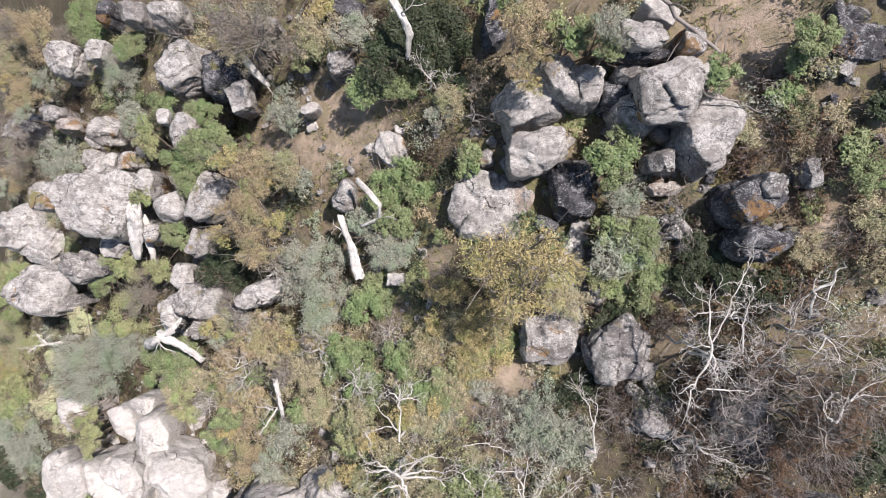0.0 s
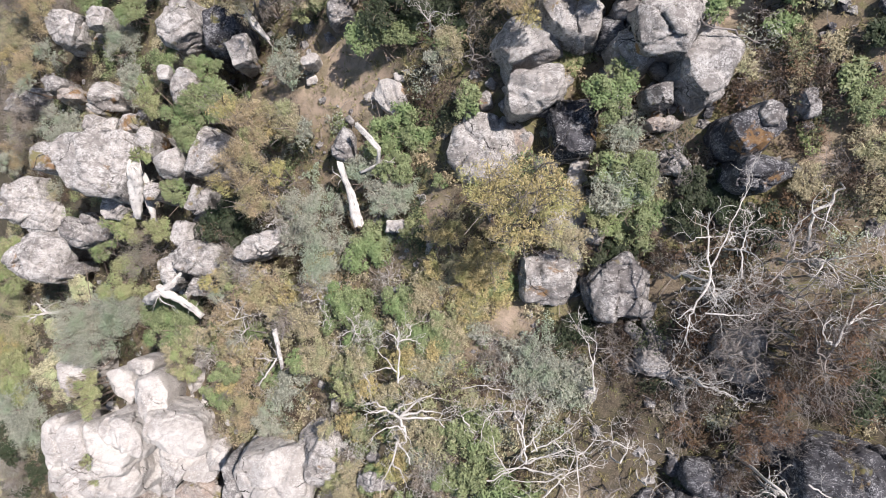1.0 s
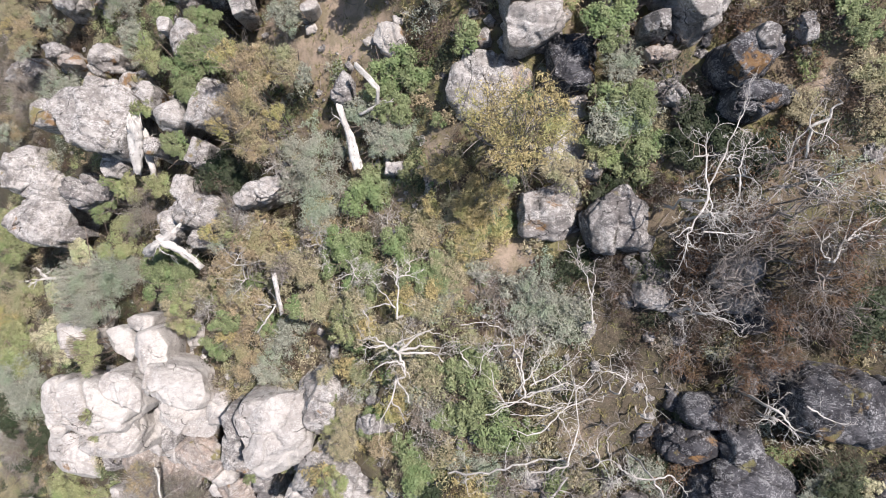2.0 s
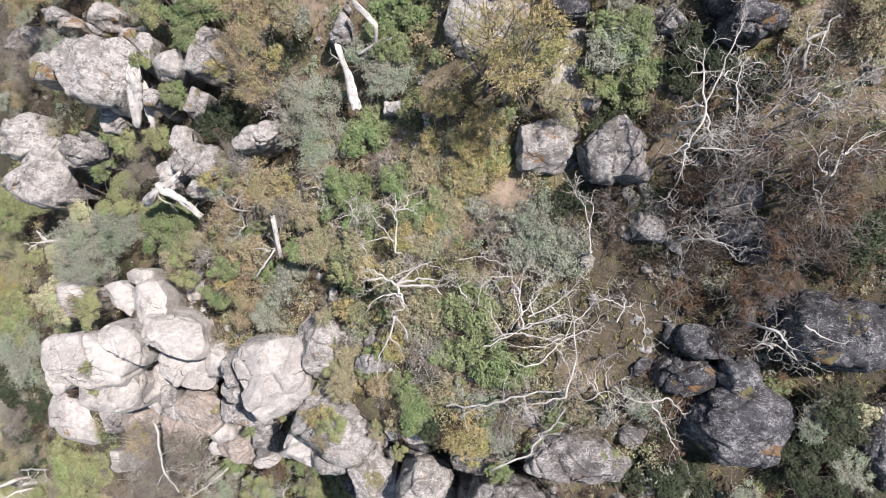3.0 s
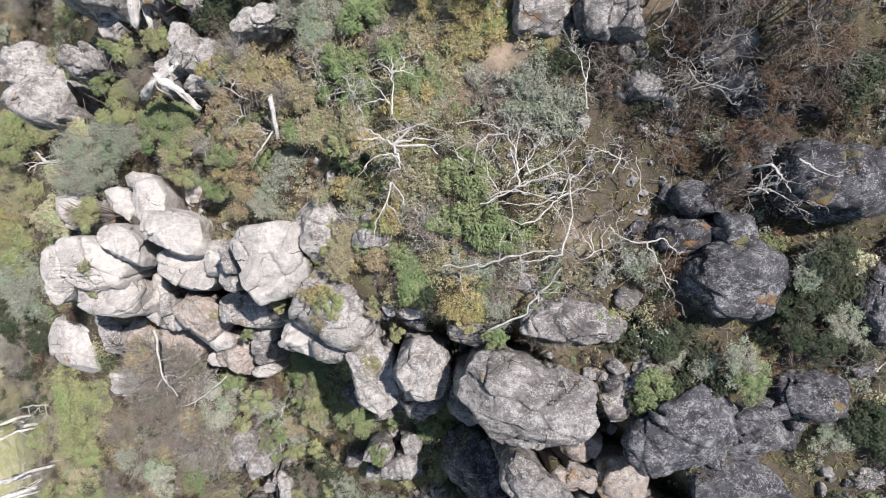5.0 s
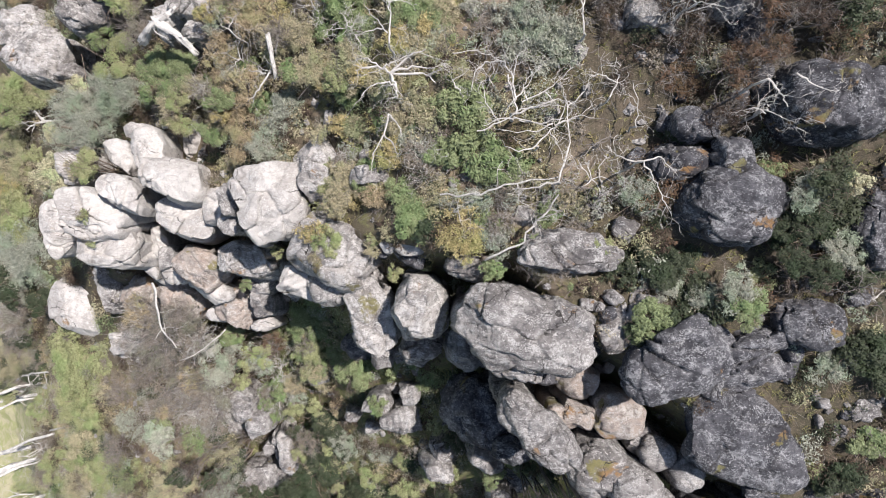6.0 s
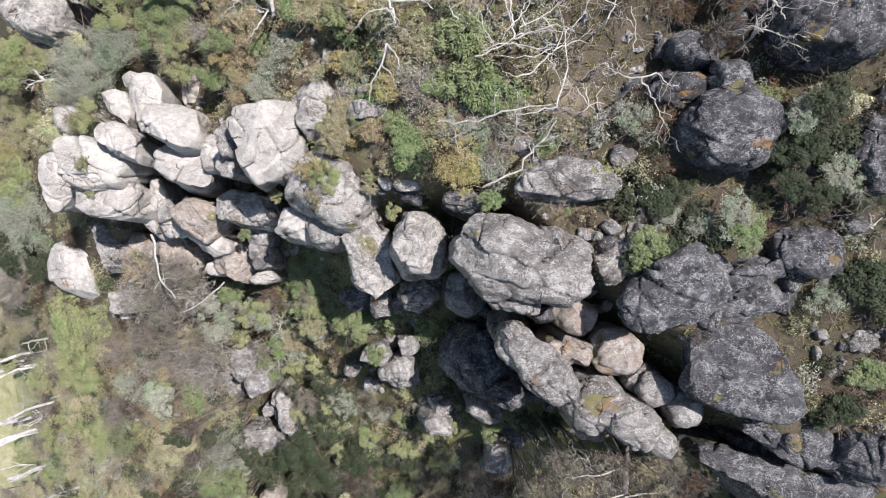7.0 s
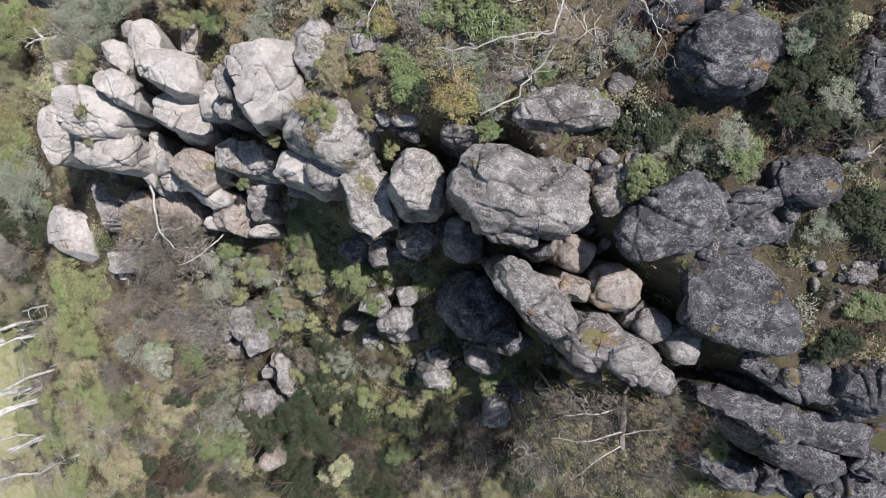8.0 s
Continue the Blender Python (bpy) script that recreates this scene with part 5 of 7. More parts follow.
plant(-5.13, -16.14, -1.6, 1.96, "olive")
plant(-5.11, -15.01, -2.0, 1.23, "olive")
plant(-5.50, -17.02, -2.1, 1.30, "olive")
plant(-3.69, -15.35, -1.2, 2.00, "green")
plant(-5.99, -18.79, -2.1, 1.86, "lime")
plant(-6.78, -18.31, -2.2, 1.56, "gold")
plant(-3.49, -19.10, -2.2, 1.24, "olive")
plant(-43.68, -19.06, -31.0, 5.96, "sage")
plant(-47.09, -13.07, -34.0, 5.93, "lime")
plant(-47.89, -6.47, -35.0, 6.35, "deep")
plant(-40.72, -3.55, -28.0, 4.51, "olive")
plant(-38.51, -3.88, -28.6, 2.66, "olive")
plant(-42.79, -2.44, -28.3, 2.82, "lime")
plant(-26.60, -10.17, -13.0, 3.77, "sage")
plant(-27.61, -8.12, -14.0, 3.42, "sage")
plant(18.96, -38.88, -9.0, 2.65, "lime")
plant(20.29, -31.33, -0.6, 1.48, "deep")
plant(19.61, -30.50, -1.0, 1.20, "lime")
plant(-2.28, 0.01, -0.2, 2.35, "sage")
plant(-1.40, -1.61, -0.4, 1.47, "lime")
plant(0.50, -3.92, 1.0, 2.03, "olive")
plant(0.99, -4.90, 0.5, 1.37, "olive")
plant(-0.54, -3.69, 0.9, 1.18, "gold")
plant(1.85, -3.35, 2.0, 2.46, "gold")
plant(2.43, -5.01, 1.6, 2.77, "gold")
plant(1.07, -6.19, 0.8, 2.04, "olive")
plant(0.22, -5.59, 0.4, 1.26, "gold")
plant(1.83, -6.95, 0.7, 1.56, "sage")
plant(-0.66, -5.12, 0.0, 2.33, "olive")
plant(-1.85, -6.34, -0.6, 2.08, "olive")
plant(-2.78, -4.58, -1.0, 2.11, "ash")
plant(-4.34, -5.82, -1.4, 2.13, "green")
plant(2.99, -3.02, 3.0, 0.99, "lime")
plant(5.51, -2.31, 4.0, 2.02, "olive")
plant(2.69, -0.59, 4.5, 2.24, "gold", "veil")
plant(14.41, 7.62, 5.6, 1.64, "green")
plant(14.14, 6.26, 5.4, 1.47, "green")
plant(14.94, 4.20, 5.6, 2.01, "olive")
plant(16.58, 4.12, 6.0, 1.61, "green")
plant(17.20, 5.56, 6.4, 1.58, "deep")
plant(14.14, 4.41, 5.6, 1.90, "umber")
plant(12.81, 3.93, 5.6, 1.66, "umber")
plant(15.33, 7.34, 6.1, 1.43, "olive")
plant(15.78, 3.99, 6.0, 1.87, "umber")
plant(16.82, 0.50, 5.6, 2.38, "umber")
plant(17.92, -0.46, 5.4, 2.40, "olive")
plant(15.73, -1.41, 5.4, 2.16, "rust")
plant(14.03, -1.92, 5.0, 2.19, "deep")
plant(10.85, -1.47, 4.4, 1.99, "deep")
plant(8.03, -3.12, 3.0, 2.10, "deep")
plant(10.14, -3.05, 3.6, 1.79, "umber")
plant(6.38, -6.73, 2.2, 2.16, "deep")
plant(4.88, -7.19, 1.4, 1.94, "umber")
plant(4.01, -8.22, 1.8, 2.47, "sage")
plant(1.80, -5.42, 1.4, 1.9, "olive")
plant(-0.69, -4.84, 0.2, 2.1, "brown")
plant(-1.85, -5.77, 0.2, 2.32, "green")
plant(0.45, -7.01, 1.0, 2.03, "olive")
plant(1.27, -6.35, 0.8, 1.52, "gold")
plant(-0.23, -7.86, 0.8, 1.30, "gold")
plant(-0.69, -8.59, 0.4, 2.07, "olive")
plant(0.37, -8.45, 0.2, 1.59, "olive")
plant(-1.31, -9.61, -0.1, 1.22, "ash")
plant(-2.43, -10.40, 0.2, 2.32, "olive")
plant(-1.91, -11.65, -0.4, 1.65, "ash")
plant(-3.62, -10.12, -0.4, 1.65, "gold")
plant(-4.31, -9.84, -0.8, 2.15, "olive")
plant(-5.26, -10.44, -1.0, 1.26, "lime")
plant(-4.64, -8.76, -1.0, 1.29, "olive")
plant(1.02, -9.86, 1.0, 2.54, "umber")
plant(5.83, -9.43, 2.4, 2.97, "sage")
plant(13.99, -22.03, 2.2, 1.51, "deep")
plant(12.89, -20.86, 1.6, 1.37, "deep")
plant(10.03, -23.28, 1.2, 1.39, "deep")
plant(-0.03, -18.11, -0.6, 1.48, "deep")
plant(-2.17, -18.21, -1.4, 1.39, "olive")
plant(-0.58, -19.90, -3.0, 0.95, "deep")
plant(-2.36, -20.47, -3.4, 0.96, "lime")
plant(3.41, -17.89, 0.8, 1.70, "ash")
plant(4.85, -18.95, 0.4, 1.14, "green")
plant(6.86, -16.95, 1.8, 1.64, "olive")
plant(0.00, -16.05, 0.4, 1.84, "olive")
plant(0.66, -16.63, -0.2, 1.16, "sage")
plant(-0.84, -15.32, -0.2, 1.52, "ash")
plant(2.28, -16.74, 0.8, 1.98, "sage")
plant(3.93, -16.31, 1.2, 1.96, "ash")
dead_tree(13.80, -2.50, 8.5, 3.58, 2, GREYWOOD, 6, 3, thick=0.8)
dead_tree(13.24, -4.74, 10.6, 3.80, 3, GREYWOOD, 7, 3, thick=0.5)
dead_tree(12.48, -7.31, 8.6, 4.19, 4, GREYWOOD, 7, 3, thick=0.5)
dead_tree(10.91, -8.17, 6.0, 3.51, 5, GREYWOOD, 6, 3, thick=0.7)
dead_tree(7.75, -7.57, 4.0, 3.80, 6, GREYWOOD, 6, 3, thick=0.6)
dead_tree(2.62, -9.51, 2.0, 4.36, 7, GREYWOOD, 6, 4, thick=0.6)
dead_tree(11.11, -8.67, 6.5, 2.98, 14, BLEACHED, 5, 4, thick=0.7)
dead_tree(11.95, -6.14, 8.0, 4.30, 16, GREYWOOD, 7, 3, thick=0.5)
dead_tree(14.96, -7.16, 9.5, 4.01, 17, GREYWOOD, 7, 3, thick=0.7)
dead_tree(7.77, -14.22, 3.6, 2.83, 19, GREYWOOD, 5, 3, thick=0.7)
dead_tree(14.27, -13.24, 6.5, 2.75, 20, BLEACHED, 4, 3, thick=0.7)
dead_tree(4.89, -17.63, 2.4, 5.10, 21, GREYWOOD, 6, 4, thick=0.8)
dead_tree(10.39, -17.34, 3.4, 2.33, 22, GREYWOOD, 4, 3, thick=0.7)
dead_tree(-0.63, 8.18, 3.0, 2.37, 23, BLEACHED, 5, 3, thick=0.7)
dead_tree(1.42, 6.36, 4.0, 2.79, 24, GREYWOOD, 5, 3, thick=0.7)
dead_tree(-2.76, 4.87, -0.2, 2.35, 25, BLEACHED, 6, 3, thick=0.5)
dead_tree(-16.89, 13.64, -6.0, 4.19, 26, GREYWOOD, 6, 3, thick=0.6)
dead_tree(10.09, 1.19, 6.0, 3.28, 27, GREYWOOD, 7, 3, thick=0.6)
dead_tree(19.61, -20.88, 4.0, 2.79, 28, GREYWOOD, 7, 3, thick=0.7)
dead_tree(7.79, -16.68, 4.6, 2.48, 32, GREYWOOD, 5, 3, thick=0.6)
dead_tree(21.60, -27.45, 0.6, 2.29, 35, GREYWOOD, 6, 3, thick=0.6)
dead_tree(1.14, -17.37, 2.0, 2.72, 38, BLEACHED, 4, 3, thick=0.6)
dead_tree(-10.69, -8.21, -4.0, 4.29, 39, GREYWOOD, 6, 4, thick=0.7)
dead_tree(-6.96, -4.94, -2.0, 2.80, 40, GREYWOOD, 6, 3, thick=0.5)
log([(-20.08, 2.47, -8.40), (-20.28, 1.28, -9.00), (-20.59, -0.33, -9.90)], 0.50, BLEACHED, "bleached white standing dead stump beside pale boulders", seed=0)
log([(-20.03, 2.05, -9.40), (-19.91, 0.74, -9.90), (-19.70, -0.87, -10.40)], 0.30, BLEACHED, "bleached splintered dead trunk beside pale boulders", seed=1)
log([(-4.47, -1.42, -1.60), (-4.89, 0.18, -1.20), (-5.40, 1.67, -1.20)], 0.25, BLEACHED, "thick bleached fallen trunk lying across shrubs", seed=2)
log([(-4.33, 3.47, 0.00), (-3.19, 2.25, 0.20), (-3.33, 1.55, -0.60), (-4.27, 1.22, -1.00)], .13, BLEACHED, "curved bleached fallen limb beside a trunk", seed=3)
log([(-2.43, 11.64, 3.00), (-1.86, 10.61, 3.00), (-1.58, 10.05, 2.40), (-1.70, 9.32, 1.40)], 0.20, BLEACHED, "curved bleached dead trunk standing above shrubs", seed=4)
log([(8.27, 10.03, 7.00), (9.72, 9.00, 6.40), (11.26, 7.94, 6.00)], .1, GREYWOOD, "long grey fallen trunk across tan ground", seed=5)
log([(10.24, 6.23, 6.40), (11.74, 5.94, 6.20), (13.09, 5.58, 5.80)], .05, GREYWOOD, "thin fallen pole lying across rocks", seed=6)
log([(-11.28, 10.82, -4.00), (-10.85, 10.17, -4.20), (-10.31, 9.61, -4.80)], 0.22, BLEACHED, "grey hollow stump beside a dark boulder", seed=7)
log([(-0.55, -2.53, -0.40), (-0.85, -3.21, -0.80)], .2, BLEACHED, "pale broken stump beside the trail", seed=8)
log([(-57.11, -47.88, -44.00), (-54.24, -46.43, -44.00), (-50.93, -45.42, -44.00)], 0.41, BLEACHED, "bleached white trunk lying on the lower slope", seed=10)
log([(-57.11, -45.23, -44.00), (-53.51, -44.29, -44.00), (-49.92, -43.70, -44.00)], 0.30, BLEACHED, "bleached white trunk lying on the lower slope", seed=11)
log([(-54.98, -52.21, -45.00), (-52.07, -50.89, -45.00), (-48.28, -50.00, -45.00)], 0.38, BLEACHED, "bleached white trunk lying on the lower slope", seed=12)
log([(-55.54, -37.83, -42.00), (-52.04, -37.27, -42.00), (-49.24, -36.84, -42.00)], 0.30, BLEACHED, "bleached white trunk lying on the lower slope", seed=13)
log([(-53.28, -34.40, -40.00), (-49.88, -36.07, -40.00)], 0.19, BLEACHED, "bleached white trunk lying on the lower slope", seed=14)
log([(0.34, -16.49, 1.80), (1.95, -16.65, 1.80), (3.41, -16.14, 2.00), (5.94, -15.74, 2.00)], .05, BLEACHED, "long thin bleached branch reaching over rocks", seed=16)
log([(2.45, -19.72, 1.60), (4.10, -18.95, 1.80), (5.00, -17.87, 2.00), (5.90, -16.62, 2.20)], .06, BLEACHED, "long thin bleached branch reaching over rocks", seed=17)
log([(13.59, -2.50, 8.00), (13.65, -1.53, 8.40), (14.33, -1.01, 8.40), (14.71, -0.44, 8.20)], .06, BLEACHED, "thin bleached branch above dry shrubs", seed=18)
dead_tree(2.83, -10.72, 1.6, 3.04, 41, BLEACHED, 6, 4, thick=0.8)
dead_tree(7.41, -15.89, 3.0, 3.15, 44, BLEACHED, 5, 4, thick=0.8)
dead_tree(12.49, -2.90, 7.0, 3.59, 45, BLEACHED, 6, 4, thick=0.7)
dead_tree(14.42, -3.31, 10.0, 2.74, 46, BLEACHED, 5, 4, thick=0.6)
dead_tree(11.12, -4.52, 7.5, 3.30, 47, BLEACHED, 5, 4, thick=0.7)
dead_tree(-11.87, -7.66, -4.0, 3.63, 48, BLEACHED, 6, 3, thick=0.7)
dead_tree(-9.15, 0.63, -1.0, 2.71, 49, GREYWOOD, 6, 3, thick=0.5)
bare_limbs([[(-2.01, -10.81, 2.00), (-2.60, -10.46, 2.00), (-3.27, -10.54, 2.00), (-3.67, -10.67, 2.00)], [(-2.01, -10.81, 2.00), (-1.13, -10.01, 2.00), (-0.32, -9.66, 2.00)], [(-2.33, -10.54, 2.00), (-2.06, -10.35, 2.00), (-1.13, -9.93, 2.00)], [(-2.01, -10.81, 2.00), (-0.46, -10.81, 2.00), (0.13, -11.26, 2.00)], [(-2.01, -10.81, 2.00), (-1.74, -11.48, 2.00), (-1.66, -11.88, 2.00), (-1.93, -12.06, 2.00)], [(-2.01, -10.81, 2.00), (-0.99, -10.46, 2.00), (-0.03, -10.59, 2.00)], [(-2.60, -10.46, 2.00), (-3.08, -10.08, 2.00), (-3.67, -10.19, 2.00)], [(-1.74, -11.48, 2.00), (-2.06, -11.21, 2.00), (-2.73, -11.34, 2.00), (-3.40, -11.88, 2.00)]], .085, BLEACHED, 19, "bleached white dead tree with spreading forked limbs over shrubs")
bare_limbs([[(-2.10, -9.25, 1.60), (-2.07, -8.25, 1.60), (-2.10, -7.30, 1.60), (-2.10, -6.48, 1.60)], [(-2.10, -7.30, 1.60), (-1.55, -7.16, 1.60), (-1.01, -7.38, 1.60)], [(-1.69, -7.16, 1.60), (-1.44, -6.75, 1.60), (-1.69, -6.43, 1.60)], [(-2.10, -7.30, 1.60), (-2.48, -6.94, 1.60), (-2.59, -6.75, 1.60)], [(-2.18, -8.74, 1.60), (-2.64, -8.11, 1.60), (-3.24, -7.49, 1.60)], [(-2.37, -8.52, 1.60), (-2.97, -8.63, 1.60), (-3.73, -8.84, 1.60)], [(-3.73, -8.84, 1.60), (-3.51, -9.20, 1.60), (-3.56, -9.47, 1.60)]], .06, BLEACHED, 20, "bleached white upright dead tree with thin forked limbs")
bare_limbs([[(-2.24, -12.42, 0.60), (-2.46, -13.40, 0.60), (-2.97, -14.33, 0.60)], [(-2.46, -13.40, 0.60), (-2.04, -13.88, 0.60), (-1.76, -14.66, 0.60)], [(-2.24, -12.42, 0.60), (-1.84, -12.84, 0.60), (-1.56, -13.54, 0.60)], [(-2.97, -14.33, 0.60), (-3.08, -14.94, 0.60)]], .07, BLEACHED, 21, "bleached white dead tree with limbs bending down over rocks")
bare_limbs([[(3.90, -12.82, 2.40), (3.82, -11.84, 2.40), (3.77, -11.19, 2.40), (3.38, -10.40, 2.40), (2.45, -10.39, 2.40), (1.98, -10.87, 2.40), (1.82, -11.71, 2.40)], [(3.77, -11.19, 2.40), (3.88, -10.53, 2.40), (3.98, -10.13, 2.40)], [(3.90, -12.82, 2.40), (4.82, -12.50, 2.40), (5.87, -12.13, 2.40), (6.66, -12.45, 2.40)], [(4.16, -12.29, 2.40), (5.48, -11.61, 2.40), (6.03, -11.19, 2.40), (6.56, -10.66, 2.40)], [(3.90, -13.03, 2.40), (2.98, -13.08, 2.40), (2.40, -13.39, 2.40)], [(4.03, -13.13, 2.40), (5.08, -13.29, 2.40), (6.13, -13.03, 2.40)], [(4.43, -12.24, 2.40), (4.24, -11.45, 2.40), (4.56, -11.05, 2.40)], [(5.61, -13.29, 2.40), (4.82, -13.68, 2.40), (3.24, -13.61, 2.40)]], .06, BLEACHED, 22, "bleached dead tree with long curved limbs over tan ground")
bare_limbs([[(4.81, -14.34, 2.40), (5.47, -13.61, 2.40), (5.87, -13.29, 2.40), (6.92, -12.90, 2.40), (7.50, -13.03, 2.40)], [(5.47, -13.61, 2.40), (5.87, -14.34, 2.40), (6.18, -15.13, 2.40)], [(4.81, -14.34, 2.40), (4.03, -14.60, 2.40), (3.37, -14.34, 2.40)], [(5.87, -13.29, 2.40), (6.27, -12.24, 2.40), (6.14, -11.84, 2.40)]], .05, BLEACHED, 23, "bleached dead tree with twisted limbs among dry shrubs")
bare_limbs([[(10.20, -4.09, 7.50), (10.17, -2.47, 7.50), (10.17, -1.50, 7.50)], [(10.20, -4.09, 7.50), (9.59, -5.17, 7.50), (9.42, -5.70, 7.50), (9.24, -6.39, 7.50)], [(9.59, -5.17, 7.50), (8.95, -5.53, 7.50)], [(10.25, -3.55, 7.50), (10.94, -2.21, 7.50), (11.42, -1.07, 7.50), (11.73, -0.27, 7.50)], [(10.25, -2.40, 7.50), (9.82, -2.45, 7.50), (9.44, -2.60, 7.50)], [(10.25, -3.76, 7.50), (9.71, -3.72, 7.50), (9.06, -3.76, 7.50)], [(10.02, -5.32, 7.50), (10.88, -5.40, 7.50), (12.17, -5.32, 7.50)], [(10.24, -3.98, 7.50), (10.37, -4.74, 7.50), (10.50, -5.06, 7.50)], [(10.94, -2.58, 7.50), (11.33, -2.25, 7.50)], [(11.40, -3.98, 7.50), (11.37, -2.90, 7.50), (11.59, -2.26, 7.50), (11.50, -1.82, 7.50)]], .055, BLEACHED, 24, "bleached grey dead tree with long thin limbs above dry shrubs")
bare_limbs([[(14.62, -6.47, 8.00), (15.05, -5.63, 8.00), (15.37, -4.57, 8.00)], [(15.04, -5.69, 8.00), (15.68, -5.42, 8.00), (16.80, -5.55, 8.00)], [(15.04, -5.69, 8.00), (15.89, -5.06, 8.00), (16.81, -4.79, 8.00)], [(14.45, -6.43, 8.00), (14.16, -6.00, 8.00), (14.46, -5.33, 8.00)], [(15.36, -5.42, 8.00), (16.19, -6.01, 8.00)]], .055, BLEACHED, 25, "bare grey dead tree with long thin forked limbs")
bare_limbs([[(14.32, -3.99, 7.50), (13.68, -3.66, 7.50), (13.04, -3.34, 7.50), (13.90, -3.02, 7.50)], [(14.32, -3.99, 7.50), (14.97, -3.77, 7.50), (16.04, -3.24, 7.50)], [(14.32, -3.99, 7.50), (15.61, -4.25, 7.50)], [(13.04, -3.66, 7.50), (12.28, -4.31, 7.50), (11.74, -4.85, 7.50)], [(13.04, -3.23, 7.50), (13.37, -2.69, 7.50), (13.22, -2.37, 7.50)], [(13.90, -3.02, 7.50), (14.55, -2.59, 7.50), (15.40, -2.87, 7.50)]], .05, GREYWOOD, 26, "bare grey dead tree with fine twisted limbs")
bare_limbs([[(6.92, -9.29, 3.00), (6.90, -8.06, 3.00), (6.69, -7.15, 3.00), (6.34, -6.76, 3.00)], [(6.90, -8.06, 3.00), (7.06, -7.28, 3.00), (6.95, -6.76, 3.00)], [(6.90, -8.06, 3.00), (6.54, -8.31, 3.00)]], .05, BLEACHED, 27, "bleached thin dead sapling with bare forks")
bare_limbs([[(8.86, -15.49, 5.40), (8.16, -15.44, 5.40), (7.69, -15.26, 5.40), (7.34, -14.86, 5.40)], [(8.86, -15.49, 5.40), (9.56, -15.33, 5.40), (10.07, -15.86, 5.40)], [(8.86, -15.49, 5.40), (9.23, -16.15, 5.40), (9.51, -16.73, 5.40), (9.79, -17.36, 5.40)]], .05, BLEACHED, 28, "thin bleached dead branch over deep shade")
bare_limbs([[(-32.87, -8.01, -20.60), (-34.09, -8.16, -20.60), (-34.82, -8.35, -20.60), (-35.55, -8.84, -20.60)], [(-33.99, -8.06, -20.60), (-34.58, -7.53, -20.60), (-34.88, -7.18, -20.60)]], .17, BLEACHED, 29, "white forked dead branch jutting from the rocks")
bare_limbs([[(13.41, -12.41, 6.50), (13.85, -12.97, 6.50), (14.18, -13.53, 6.50)], [(14.52, -12.18, 6.50), (15.19, -12.63, 6.50), (16.08, -12.90, 6.50)]], .06, BLEACHED, 30, "bleached thin dead branch above dry shrubs")
bare_limbs([[(7.94, -12.37, 3.60), (8.27, -11.74, 3.60), (8.35, -11.36, 3.60), (8.15, -11.11, 3.60)], [(8.27, -11.74, 3.60), (7.77, -11.41, 3.60), (7.14, -11.36, 3.60), (6.64, -11.31, 3.60)]], .045, BLEACHED, 31, "bleached thin crooked dead limb")
bare_limbs([[(1.45, -11.70, 1.20), (1.03, -11.12, 1.20), (0.95, -10.93, 1.20), (1.50, -10.66, 1.20)], [(1.89, -9.47, 1.20), (2.82, -9.67, 1.20), (3.37, -10.03, 1.20)], [(0.95, -9.61, 1.20), (1.89, -9.47, 1.20)]], .05, BLEACHED, 32, "bleached dead limb over green shrub")
bare_limbs([[(-8.96, -6.93, -3.60), (-9.09, -8.00, -3.60)], [(-9.67, -9.45, -3.60), (-10.06, -10.09, -3.60), (-10.48, -10.57, -3.60)], [(-9.67, -9.12, -3.60), (-10.64, -8.96, -3.60)], [(-9.67, -9.45, -3.60), (-9.35, -8.80, -3.60)]], .1, BLEACHED, 36, "white fallen dead limb with broken fork over shrubs")
bare_limbs([[(-11.62, -6.75, -3.20), (-11.40, -6.21, -3.20), (-10.99, -5.74, -3.20)], [(-11.62, -6.75, -3.20), (-12.10, -6.53, -3.20)], [(-11.40, -6.21, -3.20), (-11.78, -5.99, -3.20)]], .04, BLEACHED, 37, "thin bleached dead twigs over brown shrub")
bare_limbs([[(5.89, -16.01, 2.40), (6.42, -14.17, 2.40), (6.29, -12.59, 2.40), (6.02, -11.40, 2.40)], [(2.08, -13.63, 2.40), (3.13, -13.24, 2.40), (4.18, -12.58, 2.40), (5.89, -12.46, 2.40), (6.60, -12.59, 2.40)], [(3.79, -12.98, 2.40), (5.23, -13.38, 2.40), (5.89, -13.64, 2.40)], [(5.89, -16.01, 2.40), (4.71, -16.27, 2.40), (3.66, -16.40, 2.40)], [(3.52, -11.00, 2.40), (3.79, -12.19, 2.40), (3.34, -12.90, 2.40)], [(3.79, -12.19, 2.40), (4.44, -11.53, 2.40), (4.71, -11.01, 2.40)], [(3.13, -13.24, 2.40), (2.47, -12.32, 2.40), (2.34, -11.53, 2.40)], [(6.29, -12.59, 2.40), (7.07, -11.80, 2.40), (7.47, -11.01, 2.40)], [(5.23, -11.80, 2.40), (5.89, -12.46, 2.40)]], .055, BLEACHED, 38, "bleached dead tree with many long pale limbs over tan ground")
bare_limbs([[(8.17, -15.86, 1.20), (8.03, -15.18, 1.20), (8.85, -14.08, 1.20)], [(8.17, -15.86, 1.20), (8.34, -17.24, 1.20)]], .045, BLEACHED, 39, "bleached crooked dead branch on tan ground")
bare_limbs([[(9.30, -13.58, 3.00), (9.38, -12.56, 3.00), (9.20, -11.53, 3.00)], [(9.38, -12.56, 3.00), (8.94, -12.04, 3.00)]], .04, BLEACHED, 40, "bleached crooked dead branch above dry shrubs")
